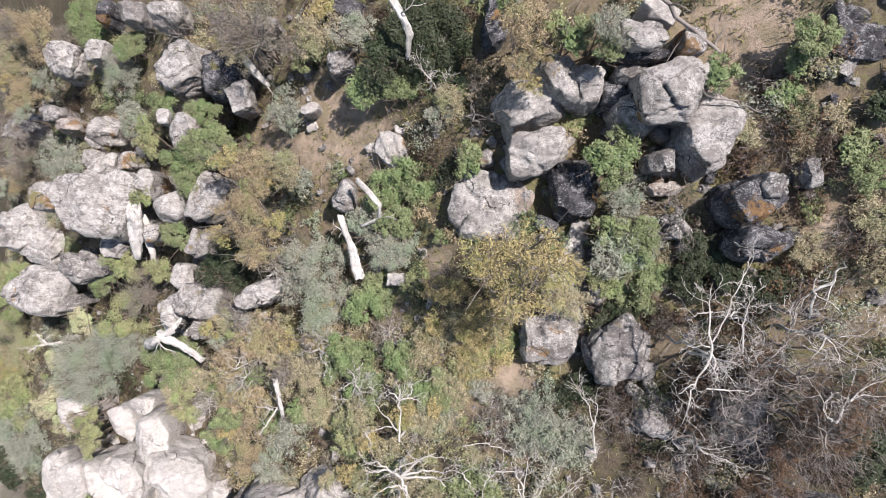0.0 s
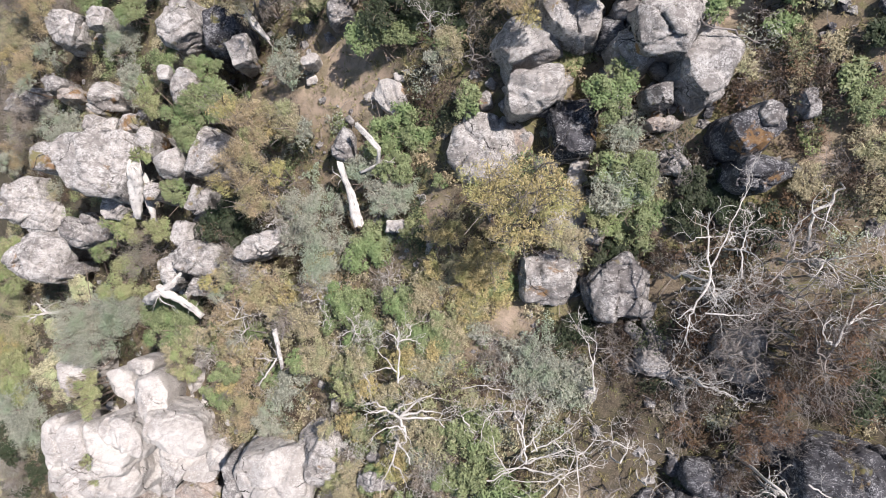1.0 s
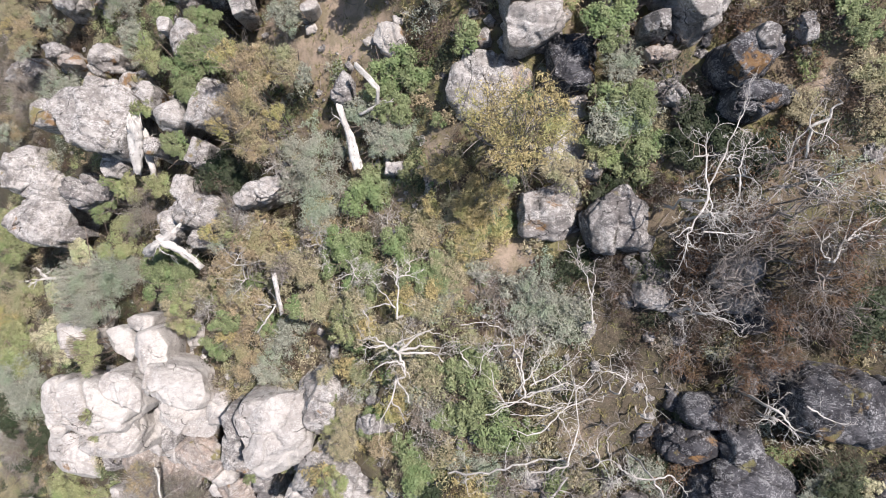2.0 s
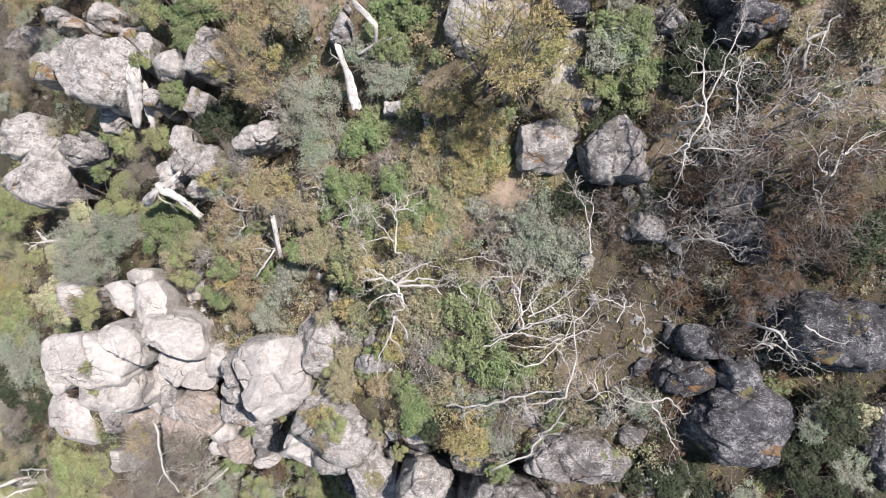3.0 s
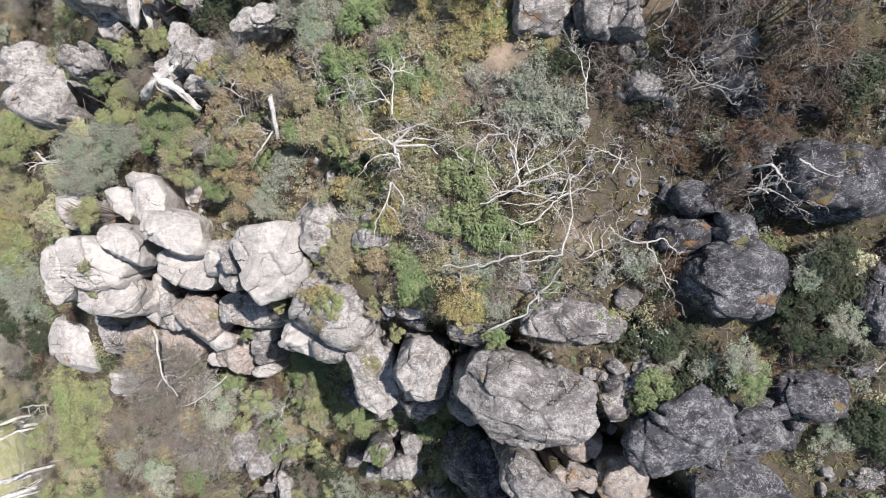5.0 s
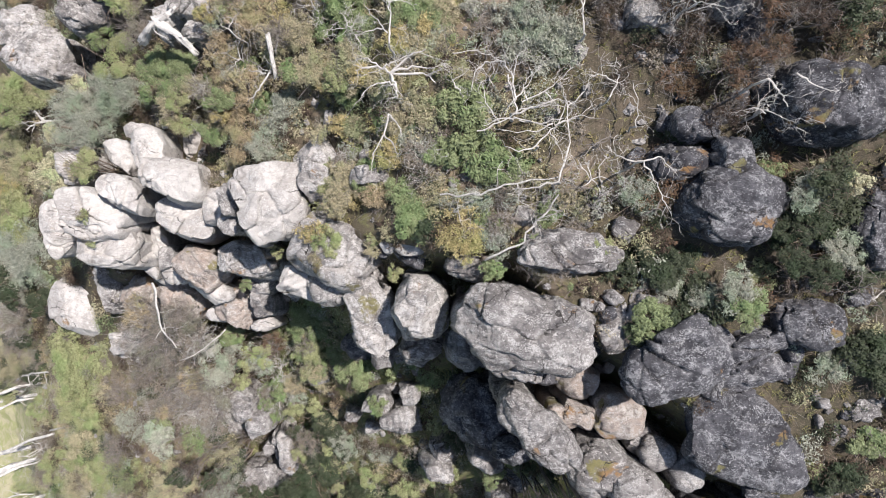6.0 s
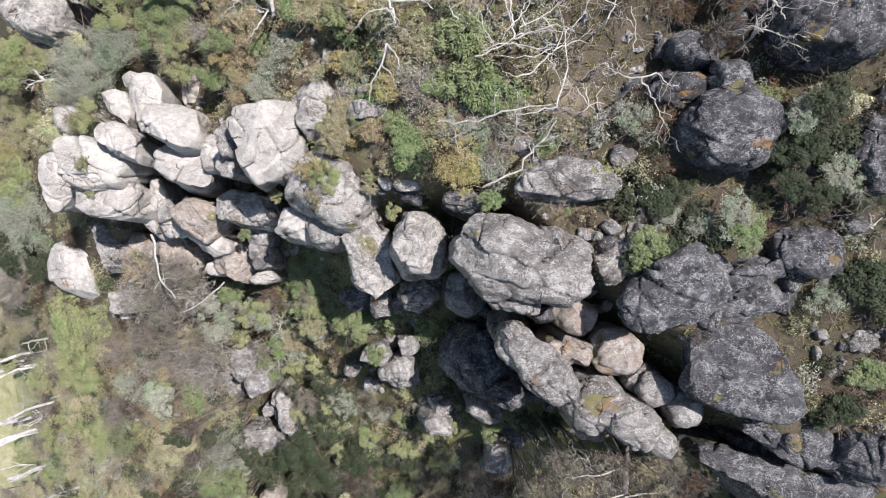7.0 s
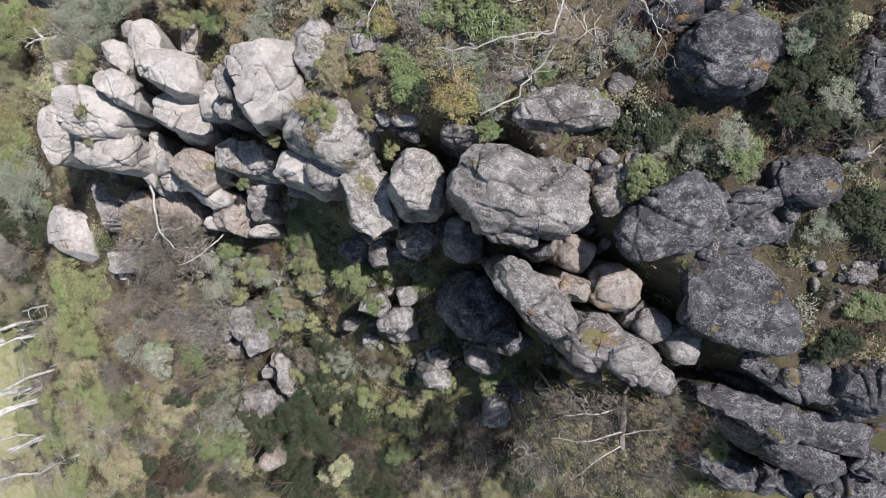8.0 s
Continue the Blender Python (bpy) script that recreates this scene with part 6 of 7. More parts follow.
bare_limbs([[(21.13, -21.50, 1.60), (20.46, -21.10, 1.60), (19.38, -20.69, 1.60)], [(21.13, -21.50, 1.60), (19.92, -21.50, 1.60), (19.25, -21.77, 1.60)], [(21.13, -21.50, 1.60), (20.86, -20.69, 1.60), (20.19, -20.42, 1.60)], [(21.13, -21.50, 1.60), (21.80, -20.96, 1.60)]], .04, BLEACHED, 41, "bare pale dead bush with many thin limbs")
dead_tree(-6.72, -5.63, -1.6, 2.76, 64, BLEACHED, 6, 4, thick=0.9)
dead_tree(-4.74, -7.23, -0.8, 2.69, 65, BLEACHED, 6, 4, thick=0.9)
dead_tree(-11.35, -4.44, -3.4, 2.59, 66, BLEACHED, 5, 4, thick=0.9)
plant(-36.04, -29.69, -29.7, 5.42, "lime", "round")
plant(-37.64, -31.70, -29.7, 3.99, "lime", "round")
plant(-34.82, -32.31, -30.1, 5.17, "lime", "round")
plant(-37.35, -34.45, -30.9, 4.66, "lime", "round")
plant(-34.20, -35.56, -30.5, 3.47, "lime", "round")
plant(-35.24, -29.98, -29.8, 3.43, "lime", "round")
plant(-23.30, -24.17, -16.4, 3.99, "ash")
plant(-20.57, -24.42, -15.4, 3.47, "ash")
plant(-25.21, -26.65, -18.3, 3.69, "ash")
plant(-22.30, -27.07, -16.7, 4.02, "ash")
plant(-19.74, -26.17, -16.5, 3.11, "ash")
plant(-26.71, -30.27, -23.0, 4.05, "ash")
plant(-23.15, -31.07, -20.8, 4.37, "ash")
plant(-25.96, -33.40, -23.5, 3.58, "ash")
plant(-21.24, -33.37, -19.9, 3.34, "ash")
plant(-30.05, -32.82, -27.2, 3.28, "ash")
plant(-19.34, -30.75, -17.7, 3.19, "ash")
plant(-21.84, -22.31, -18.3, 2.72, "ash")
plant(-22.06, -31.69, -20.2, 2.24, "ash")
plant(-20.97, -30.22, -19.2, 2.96, "brown")
plant(-24.98, -33.96, -23.6, 2.22, "brown")
plant(-24.16, -24.22, -16.6, 2.86, "brown")
plant(-20.42, -26.61, -17.6, 2.77, "ash")
plant(-22.70, -28.62, -19.0, 2.93, "ash")
plant(-19.09, -32.09, -19.3, 4.24, "ash")
plant(-14.39, -31.95, -20.3, 3.84, "ash")
plant(-20.39, -34.66, -21.9, 2.98, "ash")
plant(-11.38, -35.72, -19.9, 2.38, "ash")
plant(-18.41, -28.00, -17.6, 4.55, "sage", "mat")
plant(-17.64, -28.97, -18.6, 2.79, "sage", "mat")
plant(-12.50, -30.28, -19.2, 1.39, "brown")
plant(-9.39, -30.14, -17.6, 1.62, "olive")
plant(-11.20, -29.46, -17.8, 1.72, "olive")
plant(-15.32, -27.95, -16.7, 2.33, "lime")
plant(-12.04, -31.86, -19.8, 1.85, "sage")
plant(-9.34, -33.59, -19.5, 2.04, "olive")
plant(-16.72, -30.47, -18.7, 1.26, "lime")
plant(-13.96, -27.70, -16.4, 2.19, "lime")
plant(-13.37, -26.76, -16.5, 2.46, "rust")
plant(-12.90, -30.93, -19.9, 2.21, "sage")
plant(-8.17, -32.02, -17.9, 1.61, "brown")
plant(-14.44, -27.99, -16.4, 2.63, "sage")
plant(-15.01, -32.25, -21.1, 2.91, "green")
plant(-11.80, -30.76, -19.3, 1.32, "brown")
plant(-14.81, -33.30, -20.9, 2.27, "green")
plant(-16.71, -26.18, -17.3, 2.22, "green")
plant(-13.42, -30.48, -19.6, 1.75, "green")
plant(-10.48, -32.47, -19.4, 1.65, "lime")
plant(-9.48, -25.91, -15.6, 1.98, "brown")
plant(-13.09, -31.01, -19.9, 1.68, "green")
plant(-13.52, -31.30, -19.3, 1.39, "green")
plant(-10.42, -27.39, -16.0, 2.35, "lime")
plant(-9.73, -27.32, -15.5, 1.97, "green")
plant(-16.20, -29.88, -18.4, 1.50, "lime")
plant(-12.25, -32.65, -19.5, 1.78, "lime")
plant(-9.17, -28.27, -15.5, 1.32, "green")
plant(-9.80, -28.18, -15.7, 2.22, "rust")
plant(-12.23, -30.48, -19.0, 1.82, "olive")
plant(-9.88, -28.88, -15.8, 2.09, "lime")
plant(-9.29, -27.09, -14.7, 2.29, "lime")
plant(-9.31, -28.50, -15.3, 2.48, "olive")
plant(-5.92, -28.17, -12.7, 2.70, "green")
plant(-7.41, -27.43, -15.2, 1.73, "green")
plant(-0.62, -28.18, -13.2, 1.82, "green")
plant(-3.25, -27.34, -12.6, 1.63, "green")
plant(-9.93, -24.21, -14.8, 3.43, "green")
plant(-8.58, -25.28, -14.6, 2.56, "green")
plant(-11.00, -25.27, -15.6, 2.18, "green")
plant(-4.22, -30.01, -10.7, 1.40, "green")
plant(-7.74, -26.78, -14.6, 1.71, "green")
plant(-13.13, -38.11, -23.7, 1.57, "olive")
plant(-13.74, -38.61, -23.7, 1.44, "deep")
plant(-8.94, -41.45, -23.8, 2.27, "lime")
plant(-9.87, -38.34, -22.7, 2.87, "green")
plant(-8.47, -41.64, -23.6, 1.58, "lime")
plant(-2.03, -36.20, -18.2, 2.52, "deep")
plant(-2.85, -36.41, -18.3, 2.03, "lime")
plant(1.65, -32.46, -12.1, 1.12, "deep")
plant(2.92, -32.73, -12.1, 1.81, "sage")
plant(-12.36, -37.02, -22.5, 2.05, "olive")
plant(-9.49, -36.08, -20.3, 1.48, "lime")
plant(-5.39, -33.50, -17.0, 1.47, "sage")
plant(-0.52, -37.03, -17.1, 2.26, "lime")
plant(-4.80, -36.33, -19.9, 2.14, "sage")
plant(0.30, -35.99, -15.2, 1.53, "olive")
plant(-12.27, -37.28, -22.1, 2.10, "lime")
plant(-6.47, -41.83, -24.0, 2.90, "umber")
plant(0.15, -41.18, -20.8, 2.61, "lime")
plant(0.98, -36.80, -15.4, 1.30, "lime")
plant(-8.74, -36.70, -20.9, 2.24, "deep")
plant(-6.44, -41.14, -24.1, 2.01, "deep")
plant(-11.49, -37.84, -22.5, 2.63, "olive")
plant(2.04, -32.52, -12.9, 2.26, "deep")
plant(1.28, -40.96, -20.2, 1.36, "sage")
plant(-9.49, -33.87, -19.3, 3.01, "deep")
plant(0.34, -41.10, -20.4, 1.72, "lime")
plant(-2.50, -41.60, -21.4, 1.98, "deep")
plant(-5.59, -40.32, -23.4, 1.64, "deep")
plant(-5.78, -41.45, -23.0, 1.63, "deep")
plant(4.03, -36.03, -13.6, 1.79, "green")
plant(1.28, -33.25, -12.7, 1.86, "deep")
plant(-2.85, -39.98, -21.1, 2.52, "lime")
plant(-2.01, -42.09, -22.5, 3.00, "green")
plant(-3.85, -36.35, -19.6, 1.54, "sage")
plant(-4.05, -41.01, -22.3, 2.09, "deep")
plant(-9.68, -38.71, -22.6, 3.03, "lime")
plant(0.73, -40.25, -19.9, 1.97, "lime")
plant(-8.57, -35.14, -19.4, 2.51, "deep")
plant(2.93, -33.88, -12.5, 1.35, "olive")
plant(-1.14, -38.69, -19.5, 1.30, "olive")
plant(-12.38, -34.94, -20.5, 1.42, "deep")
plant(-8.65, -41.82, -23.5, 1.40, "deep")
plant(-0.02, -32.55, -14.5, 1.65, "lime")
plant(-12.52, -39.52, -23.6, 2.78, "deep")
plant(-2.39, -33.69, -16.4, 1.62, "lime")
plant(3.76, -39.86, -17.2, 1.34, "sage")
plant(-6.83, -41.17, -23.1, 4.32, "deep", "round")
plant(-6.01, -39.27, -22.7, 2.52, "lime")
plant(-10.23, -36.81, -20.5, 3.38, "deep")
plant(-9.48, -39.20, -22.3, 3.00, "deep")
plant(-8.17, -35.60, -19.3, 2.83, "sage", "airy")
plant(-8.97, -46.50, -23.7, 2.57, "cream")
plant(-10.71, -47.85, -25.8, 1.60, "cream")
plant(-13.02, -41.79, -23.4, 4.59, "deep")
plant(-11.15, -43.84, -24.2, 4.14, "deep")
plant(-16.39, -43.90, -25.9, 3.21, "deep")
plant(-22.78, -45.51, -25.5, 3.60, "deep", "thin")
plant(-19.04, -37.51, -22.5, 3.16, "olive", "thin")
plant(-21.19, -45.19, -25.3, 3.42, "green", "round")
plant(-19.66, -46.16, -25.9, 2.87, "sage", "round")
plant(-25.04, -40.94, -23.5, 4.12, "olive", "airy")
plant(-24.07, -41.11, -23.1, 3.50, "olive", "round")
plant(-22.51, -46.19, -26.9, 3.79, "green", "thin")
plant(-19.58, -40.62, -22.1, 4.20, "sage", "thin")
plant(-19.38, -43.80, -25.6, 2.98, "sage", "airy")
plant(-25.88, -48.16, -25.9, 3.50, "umber", "round")
plant(-22.94, -43.43, -25.1, 3.94, "green", "thin")
plant(-32.12, -48.92, -30.6, 4.24, "olive", "round")
plant(-19.78, -49.88, -27.3, 4.55, "deep", "thin")
plant(-19.31, -44.78, -25.2, 2.73, "green", "round")
plant(-30.83, -41.73, -28.6, 3.45, "green", "thin")
plant(-18.97, -47.18, -26.0, 2.74, "olive", "airy")
plant(-25.27, -36.37, -22.5, 2.86, "sage", "round")
plant(-24.77, -48.51, -26.7, 4.05, "deep", "round")
plant(-24.53, -45.61, -26.5, 3.28, "deep", "round")
plant(-21.54, -35.69, -20.8, 2.86, "green", "airy")
plant(-25.64, -35.78, -23.6, 2.94, "green", "round")
plant(-26.72, -36.15, -24.2, 3.65, "sage", "thin")
plant(-28.39, -43.70, -27.7, 2.87, "olive", "airy")
plant(-20.16, -36.11, -23.4, 2.15, "deep")
plant(-19.62, -49.36, -28.9, 2.10, "deep")
plant(-29.66, -45.78, -29.5, 2.30, "ash")
plant(-19.06, -39.39, -23.8, 3.06, "deep")
plant(-17.77, -42.52, -25.4, 2.48, "deep")
plant(-20.29, -39.56, -21.6, 1.62, "deep")
plant(-21.35, -35.43, -23.1, 1.57, "ash")
plant(-22.46, -41.82, -23.3, 1.82, "umber")
plant(-28.41, -50.37, -27.9, 2.45, "deep")
plant(-17.33, -35.85, -23.4, 2.00, "umber")
plant(-26.19, -50.21, -28.5, 1.99, "deep")
plant(-23.25, -39.56, -22.1, 2.51, "deep")
plant(-21.28, -46.67, -27.4, 3.02, "umber")
plant(-28.88, -48.06, -28.4, 2.41, "deep")
plant(-21.48, -38.31, -20.5, 1.69, "umber")
plant(-21.84, -49.79, -27.5, 1.72, "deep")
plant(-32.39, -43.93, -31.0, 3.08, "ash")
plant(-23.02, -47.62, -27.4, 1.74, "umber")
plant(-24.91, -48.98, -27.3, 2.85, "ash")
plant(-31.70, -39.37, -29.2, 3.04, "ash")
plant(-25.65, -41.97, -25.2, 2.88, "deep")
plant(-30.03, -38.33, -27.3, 2.70, "umber")
plant(-15.28, -47.15, -29.1, 2.73, "deep")
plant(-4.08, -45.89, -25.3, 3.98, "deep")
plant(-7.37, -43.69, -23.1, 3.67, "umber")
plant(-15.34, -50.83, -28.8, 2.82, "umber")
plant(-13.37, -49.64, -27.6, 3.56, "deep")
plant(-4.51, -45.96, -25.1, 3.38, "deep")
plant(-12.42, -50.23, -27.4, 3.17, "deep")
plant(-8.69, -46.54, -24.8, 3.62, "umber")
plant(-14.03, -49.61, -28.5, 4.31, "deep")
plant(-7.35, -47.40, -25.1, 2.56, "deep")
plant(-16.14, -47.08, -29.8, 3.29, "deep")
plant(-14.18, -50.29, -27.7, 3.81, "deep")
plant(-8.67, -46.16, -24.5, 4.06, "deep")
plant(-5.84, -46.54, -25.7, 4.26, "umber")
plant(9.79, -42.76, -19.7, 2.08, "umber")
plant(3.61, -46.02, -21.8, 2.06, "umber")
plant(2.24, -44.63, -22.4, 3.49, "deep")
plant(2.44, -47.90, -22.7, 2.91, "umber")
plant(7.24, -45.65, -20.0, 3.78, "deep")
plant(2.23, -48.11, -22.8, 2.97, "olive")
plant(10.22, -43.47, -20.2, 1.97, "deep")
plant(7.90, -43.46, -19.9, 2.37, "olive")
plant(-2.79, -46.75, -25.2, 3.24, "umber")
plant(-5.20, -50.31, -27.2, 3.92, "deep")
plant(7.78, -47.76, -21.5, 2.04, "umber")
plant(-0.31, -48.75, -24.7, 3.84, "olive")
plant(-3.37, -45.22, -24.6, 2.60, "green")
plant(-0.49, -42.57, -21.3, 2.80, "umber")
plant(7.77, -42.82, -18.9, 2.12, "ash")
plant(8.51, -45.44, -21.6, 2.52, "umber")
plant(3.04, -42.62, -21.2, 3.55, "ash")
plant(5.82, -47.19, -20.8, 3.52, "olive")
plant(1.25, -46.03, -21.9, 2.57, "umber")
plant(11.12, -45.55, -22.0, 2.80, "deep")
plant(-0.24, -44.17, -22.5, 2.58, "olive")
plant(0.36, -45.36, -21.7, 2.79, "umber")
plant(-39.36, -29.63, -30.6, 1.81, "ash")
plant(-47.57, -30.95, -36.0, 4.19, "ash")
plant(-46.01, -24.19, -32.1, 2.94, "deep")
plant(-36.83, -25.63, -26.7, 2.46, "deep")
plant(-48.07, -33.47, -36.6, 4.31, "ash")
plant(-39.64, -24.34, -27.5, 2.57, "deep")
plant(-47.18, -26.07, -33.6, 2.31, "ash")
plant(-48.23, -30.13, -35.4, 2.18, "ash")
plant(-39.04, -30.37, -30.5, 2.73, "deep")
plant(-46.94, -29.39, -35.2, 2.31, "deep")
plant(-54.64, -56.24, -45.7, 2.81, "olive")
plant(-37.90, -36.12, -32.0, 1.94, "ash")
plant(-37.26, -35.75, -31.0, 2.18, "ash")
plant(-43.37, -42.17, -38.1, 2.30, "olive")
plant(-51.05, -36.42, -38.5, 2.34, "lime")
plant(-50.48, -55.98, -44.5, 2.41, "ash")
plant(-46.86, -37.41, -39.7, 3.59, "lime")
plant(-33.24, -42.35, -30.8, 3.79, "lime")
plant(-37.73, -44.04, -33.7, 4.43, "olive")
plant(-48.11, -47.04, -43.7, 3.67, "ash")
plant(-48.85, -51.74, -42.9, 3.12, "ash")
plant(-35.57, -52.06, -32.8, 2.75, "ash")
plant(-38.68, -34.54, -32.3, 3.62, "ash")
plant(-56.69, -55.39, -45.6, 5.04, "ash")
plant(-44.89, -50.99, -40.2, 2.32, "ash")
plant(-50.38, -48.28, -43.8, 2.89, "olive")
plant(-45.36, -40.72, -37.6, 3.10, "ash")
plant(-37.77, -40.30, -33.4, 3.91, "lime")
plant(-32.37, -38.12, -29.9, 2.07, "ash")
plant(-32.37, -46.74, -30.3, 2.45, "olive")
plant(-47.08, -45.19, -41.9, 3.89, "ash")
plant(-44.85, -43.96, -40.2, 4.09, "lime")
plant(-45.41, -32.93, -35.8, 3.77, "deep")
plant(7.48, -34.86, -2.9, 2.20, "ash", "thin")
plant(9.32, -35.97, -4.0, 2.60, "ash", "thin")
plant(12.29, -35.54, -3.7, 2.25, "olive", "thin")
plant(13.74, -35.06, -3.7, 2.26, "ash", "thin")
plant(14.81, -36.38, -4.4, 1.97, "ash", "thin")
plant(12.41, -36.96, -2.6, 2.50, "olive", "thin")
plant(9.39, -37.40, -3.0, 2.84, "olive", "thin")
plant(7.51, -37.11, -3.0, 2.52, "olive", "thin")
plant(6.48, -36.62, -4.5, 2.31, "olive", "thin")
plant(11.10, -38.83, -3.4, 2.88, "olive", "thin")
plant(8.59, -39.54, -3.6, 2.89, "olive", "thin")
plant(12.88, -38.99, -3.1, 2.53, "ash", "thin")
plant(5.98, -38.48, -3.3, 2.54, "ash", "thin")
plant(10.56, -35.10, -3.8, 1.62, "ash", "thin")
plant(15.09, -35.95, -3.5, 1.60, "rust")
plant(14.66, -37.40, -4.0, 1.63, "rust")
plant(6.55, -34.84, -12.7, 1.22, "deep")
plant(12.33, -35.45, -13.8, 1.28, "olive")
plant(14.03, -37.39, -15.3, 2.02, "deep")
plant(16.22, -35.65, -15.9, 2.09, "lime")
plant(8.45, -35.73, -13.6, 1.71, "deep")
plant(14.89, -35.41, -15.3, 1.32, "lime")
plant(13.48, -38.17, -15.4, 1.71, "deep")
plant(13.69, -36.43, -15.1, 1.84, "deep")
log([(-50.47, -35.68, -37.22), (-48.31, -34.81, -37.62), (-46.14, -34.54, -38.03)], 0.19, BLEACHED, "bleached white trunk lying on the lower slope", seed=60)
log([(-50.82, -37.51, -37.67), (-49.57, -36.84, -38.70), (-48.33, -36.77, -39.72)], 0.14, BLEACHED, "bleached white trunk lying on the lower slope", seed=61)
log([(-50.96, -42.86, -38.72), (-47.54, -41.20, -37.86), (-44.12, -40.15, -36.99)], 0.19, BLEACHED, "bleached white trunk lying on the lower slope", seed=62)
log([(-53.10, -46.41, -40.65), (-51.30, -45.54, -41.50), (-49.49, -45.27, -42.35)], 0.15, BLEACHED, "bleached white trunk lying on the lower slope", seed=63)
log([(-54.56, -52.16, -44.43), (-50.91, -50.29, -43.83), (-47.25, -49.02, -43.22)], 0.19, BLEACHED, "bleached white trunk lying on the lower slope", seed=64)
log([(-54.97, -50.28, -43.08), (-52.88, -49.64, -43.14), (-50.80, -49.59, -43.21)], 0.12, BLEACHED, "bleached white trunk lying on the lower slope", seed=65)
log([(-52.02, -55.57, -44.93), (-46.41, -52.29, -40.65), (-40.80, -49.60, -36.37)], 0.14, BLEACHED, "bleached white trunk lying on the lower slope", seed=66)
log([(-56.97, -56.27, -45.69), (-53.84, -55.20, -44.88), (-50.70, -54.73, -44.08)], 0.19, BLEACHED, "bleached white trunk lying on the lower slope", seed=67)
log([(-44.65, -39.89, -37.29), (-40.97, -38.36, -34.53), (-37.30, -37.42, -31.76)], 0.12, BLEACHED, "bleached white trunk lying on the lower slope", seed=68)
log([(-48.52, -34.06, -37.23), (-45.49, -32.92, -35.42), (-42.46, -32.39, -33.61)], 0.12, BLEACHED, "bleached white trunk lying on the lower slope", seed=69)
log([(-46.08, -47.25, -42.51), (-40.63, -44.61, -37.11), (-35.18, -42.58, -31.72)], 0.20, BLEACHED, "bleached white trunk lying on the lower slope", seed=70)
dead_tree(-18.25, -31.61, -17.3, 4.29, 200, BLEACHED, 7, 4, thick=0.8)
dead_tree(-13.70, -31.54, -18.8, 3.96, 201, BLEACHED, 7, 4, thick=0.8)
dead_tree(-23.19, -35.98, -20.9, 4.87, 202, GREYWOOD, 7, 4, thick=0.9)
dead_tree(-24.38, -32.11, -21.3, 5.40, 203, GREYWOOD, 7, 4, thick=1.2)
dead_tree(-23.26, -25.73, -15.5, 4.79, 204, GREYWOOD, 7, 4, thick=1.2)
dead_tree(-20.89, -27.50, -16.1, 4.85, 205, BLEACHED, 7, 4, thick=1.0)
dead_tree(-39.38, -35.83, -32.2, 5.35, 206, BLEACHED, 7, 4, thick=1.2)
dead_tree(-34.30, -45.21, -29.7, 6.28, 207, BLEACHED, 7, 4, thick=1.2)
dead_tree(-47.61, -42.84, -38.7, 7.22, 208, BLEACHED, 7, 4, thick=1.4)
dead_tree(-22.94, -42.71, -23.7, 5.65, 209, BLEACHED, 7, 4, thick=0.9)
dead_tree(-1.74, -46.60, -23.4, 6.12, 210, GREYWOOD, 7, 4, thick=0.8)
dead_tree(4.11, -44.40, -19.0, 5.62, 211, GREYWOOD, 7, 4, thick=0.8)
dead_tree(1.32, -47.25, -21.3, 4.41, 212, BLEACHED, 7, 4, thick=0.7)
dead_tree(-42.94, -51.05, -37.7, 7.12, 213, BLEACHED, 7, 4, thick=1.2)
dead_tree(-30.86, -37.32, -27.7, 4.96, 214, GREYWOOD, 7, 4, thick=0.9)
dead_tree(-9.75, -26.56, -14.1, 2.53, 215, GREYWOOD, 7, 4, thick=0.7)
dead_tree(-13.01, -28.83, -16.5, 2.67, 216, BLEACHED, 7, 4, thick=0.7)
log([(12.61, -33.52, -9.00), (11.69, -35.00, -6.00), (10.48, -37.04, -2.40)], 0.2, GREYWOOD, "bare grey gum trunk leaning out below the rocks", seed=9)
bare_limbs([[(11.02, -35.35, -4.50), (9.20, -35.47, -3.50), (7.44, -35.37, -3.00)], [(10.65, -36.30, -3.00), (8.67, -36.71, -2.60), (6.62, -36.47, -2.40)], [(10.71, -36.45, -3.00), (12.66, -35.97, -2.50)], [(10.42, -36.88, -2.40), (8.89, -37.75, -2.20), (7.62, -38.60, -2.00)]], .07, BLEACHED, 50, "pale spreading limbs of a bare gum tree")
log([(-20.75, -21.62, -13.00), (-20.09, -24.52, -12.50), (-18.62, -26.15, -12.00)], .08, BLEACHED, "pale curved branch over the dry shrub", seed=15)
log([(-15.87, -25.10, -14.00), (-17.35, -26.58, -14.00), (-19.26, -27.43, -14.00)], .05, BLEACHED, "thin pale curved branch over the dry shrub", seed=18)
plant(-32.13, -12.62, -17.8, 2.66, "cream")
plant(-30.54, -14.11, -16.8, 1.71, "cream")
plant(-33.48, -13.33, -18.8, 1.87, "cream")
plant(-26.55, -12.80, -13.9, 2.54, "lime")
plant(-27.53, -13.11, -14.2, 1.70, "olive")
plant(-23.71, -17.00, -9.3, 0.98, "lime")
plant(-24.05, -18.51, -10.6, 0.94, "lime")
plant(-6.54, -18.33, -2.4, 1.25, "lime")
plant(-6.60, -19.58, -2.6, 0.94, "olive")
plant(-3.44, -18.64, -2.5, 0.69, "lime")
plant(-10.00, -19.28, -6.8, 1.06, "lime")
plant(-6.39, -12.71, -2.4, 1.25, "olive")
plant(-5.33, -14.71, -2.5, 1.44, "olive")
plant(-6.15, -14.68, -2.8, 1.26, "green")
plant(6.41, -20.93, 2.6, 0.37, "green")
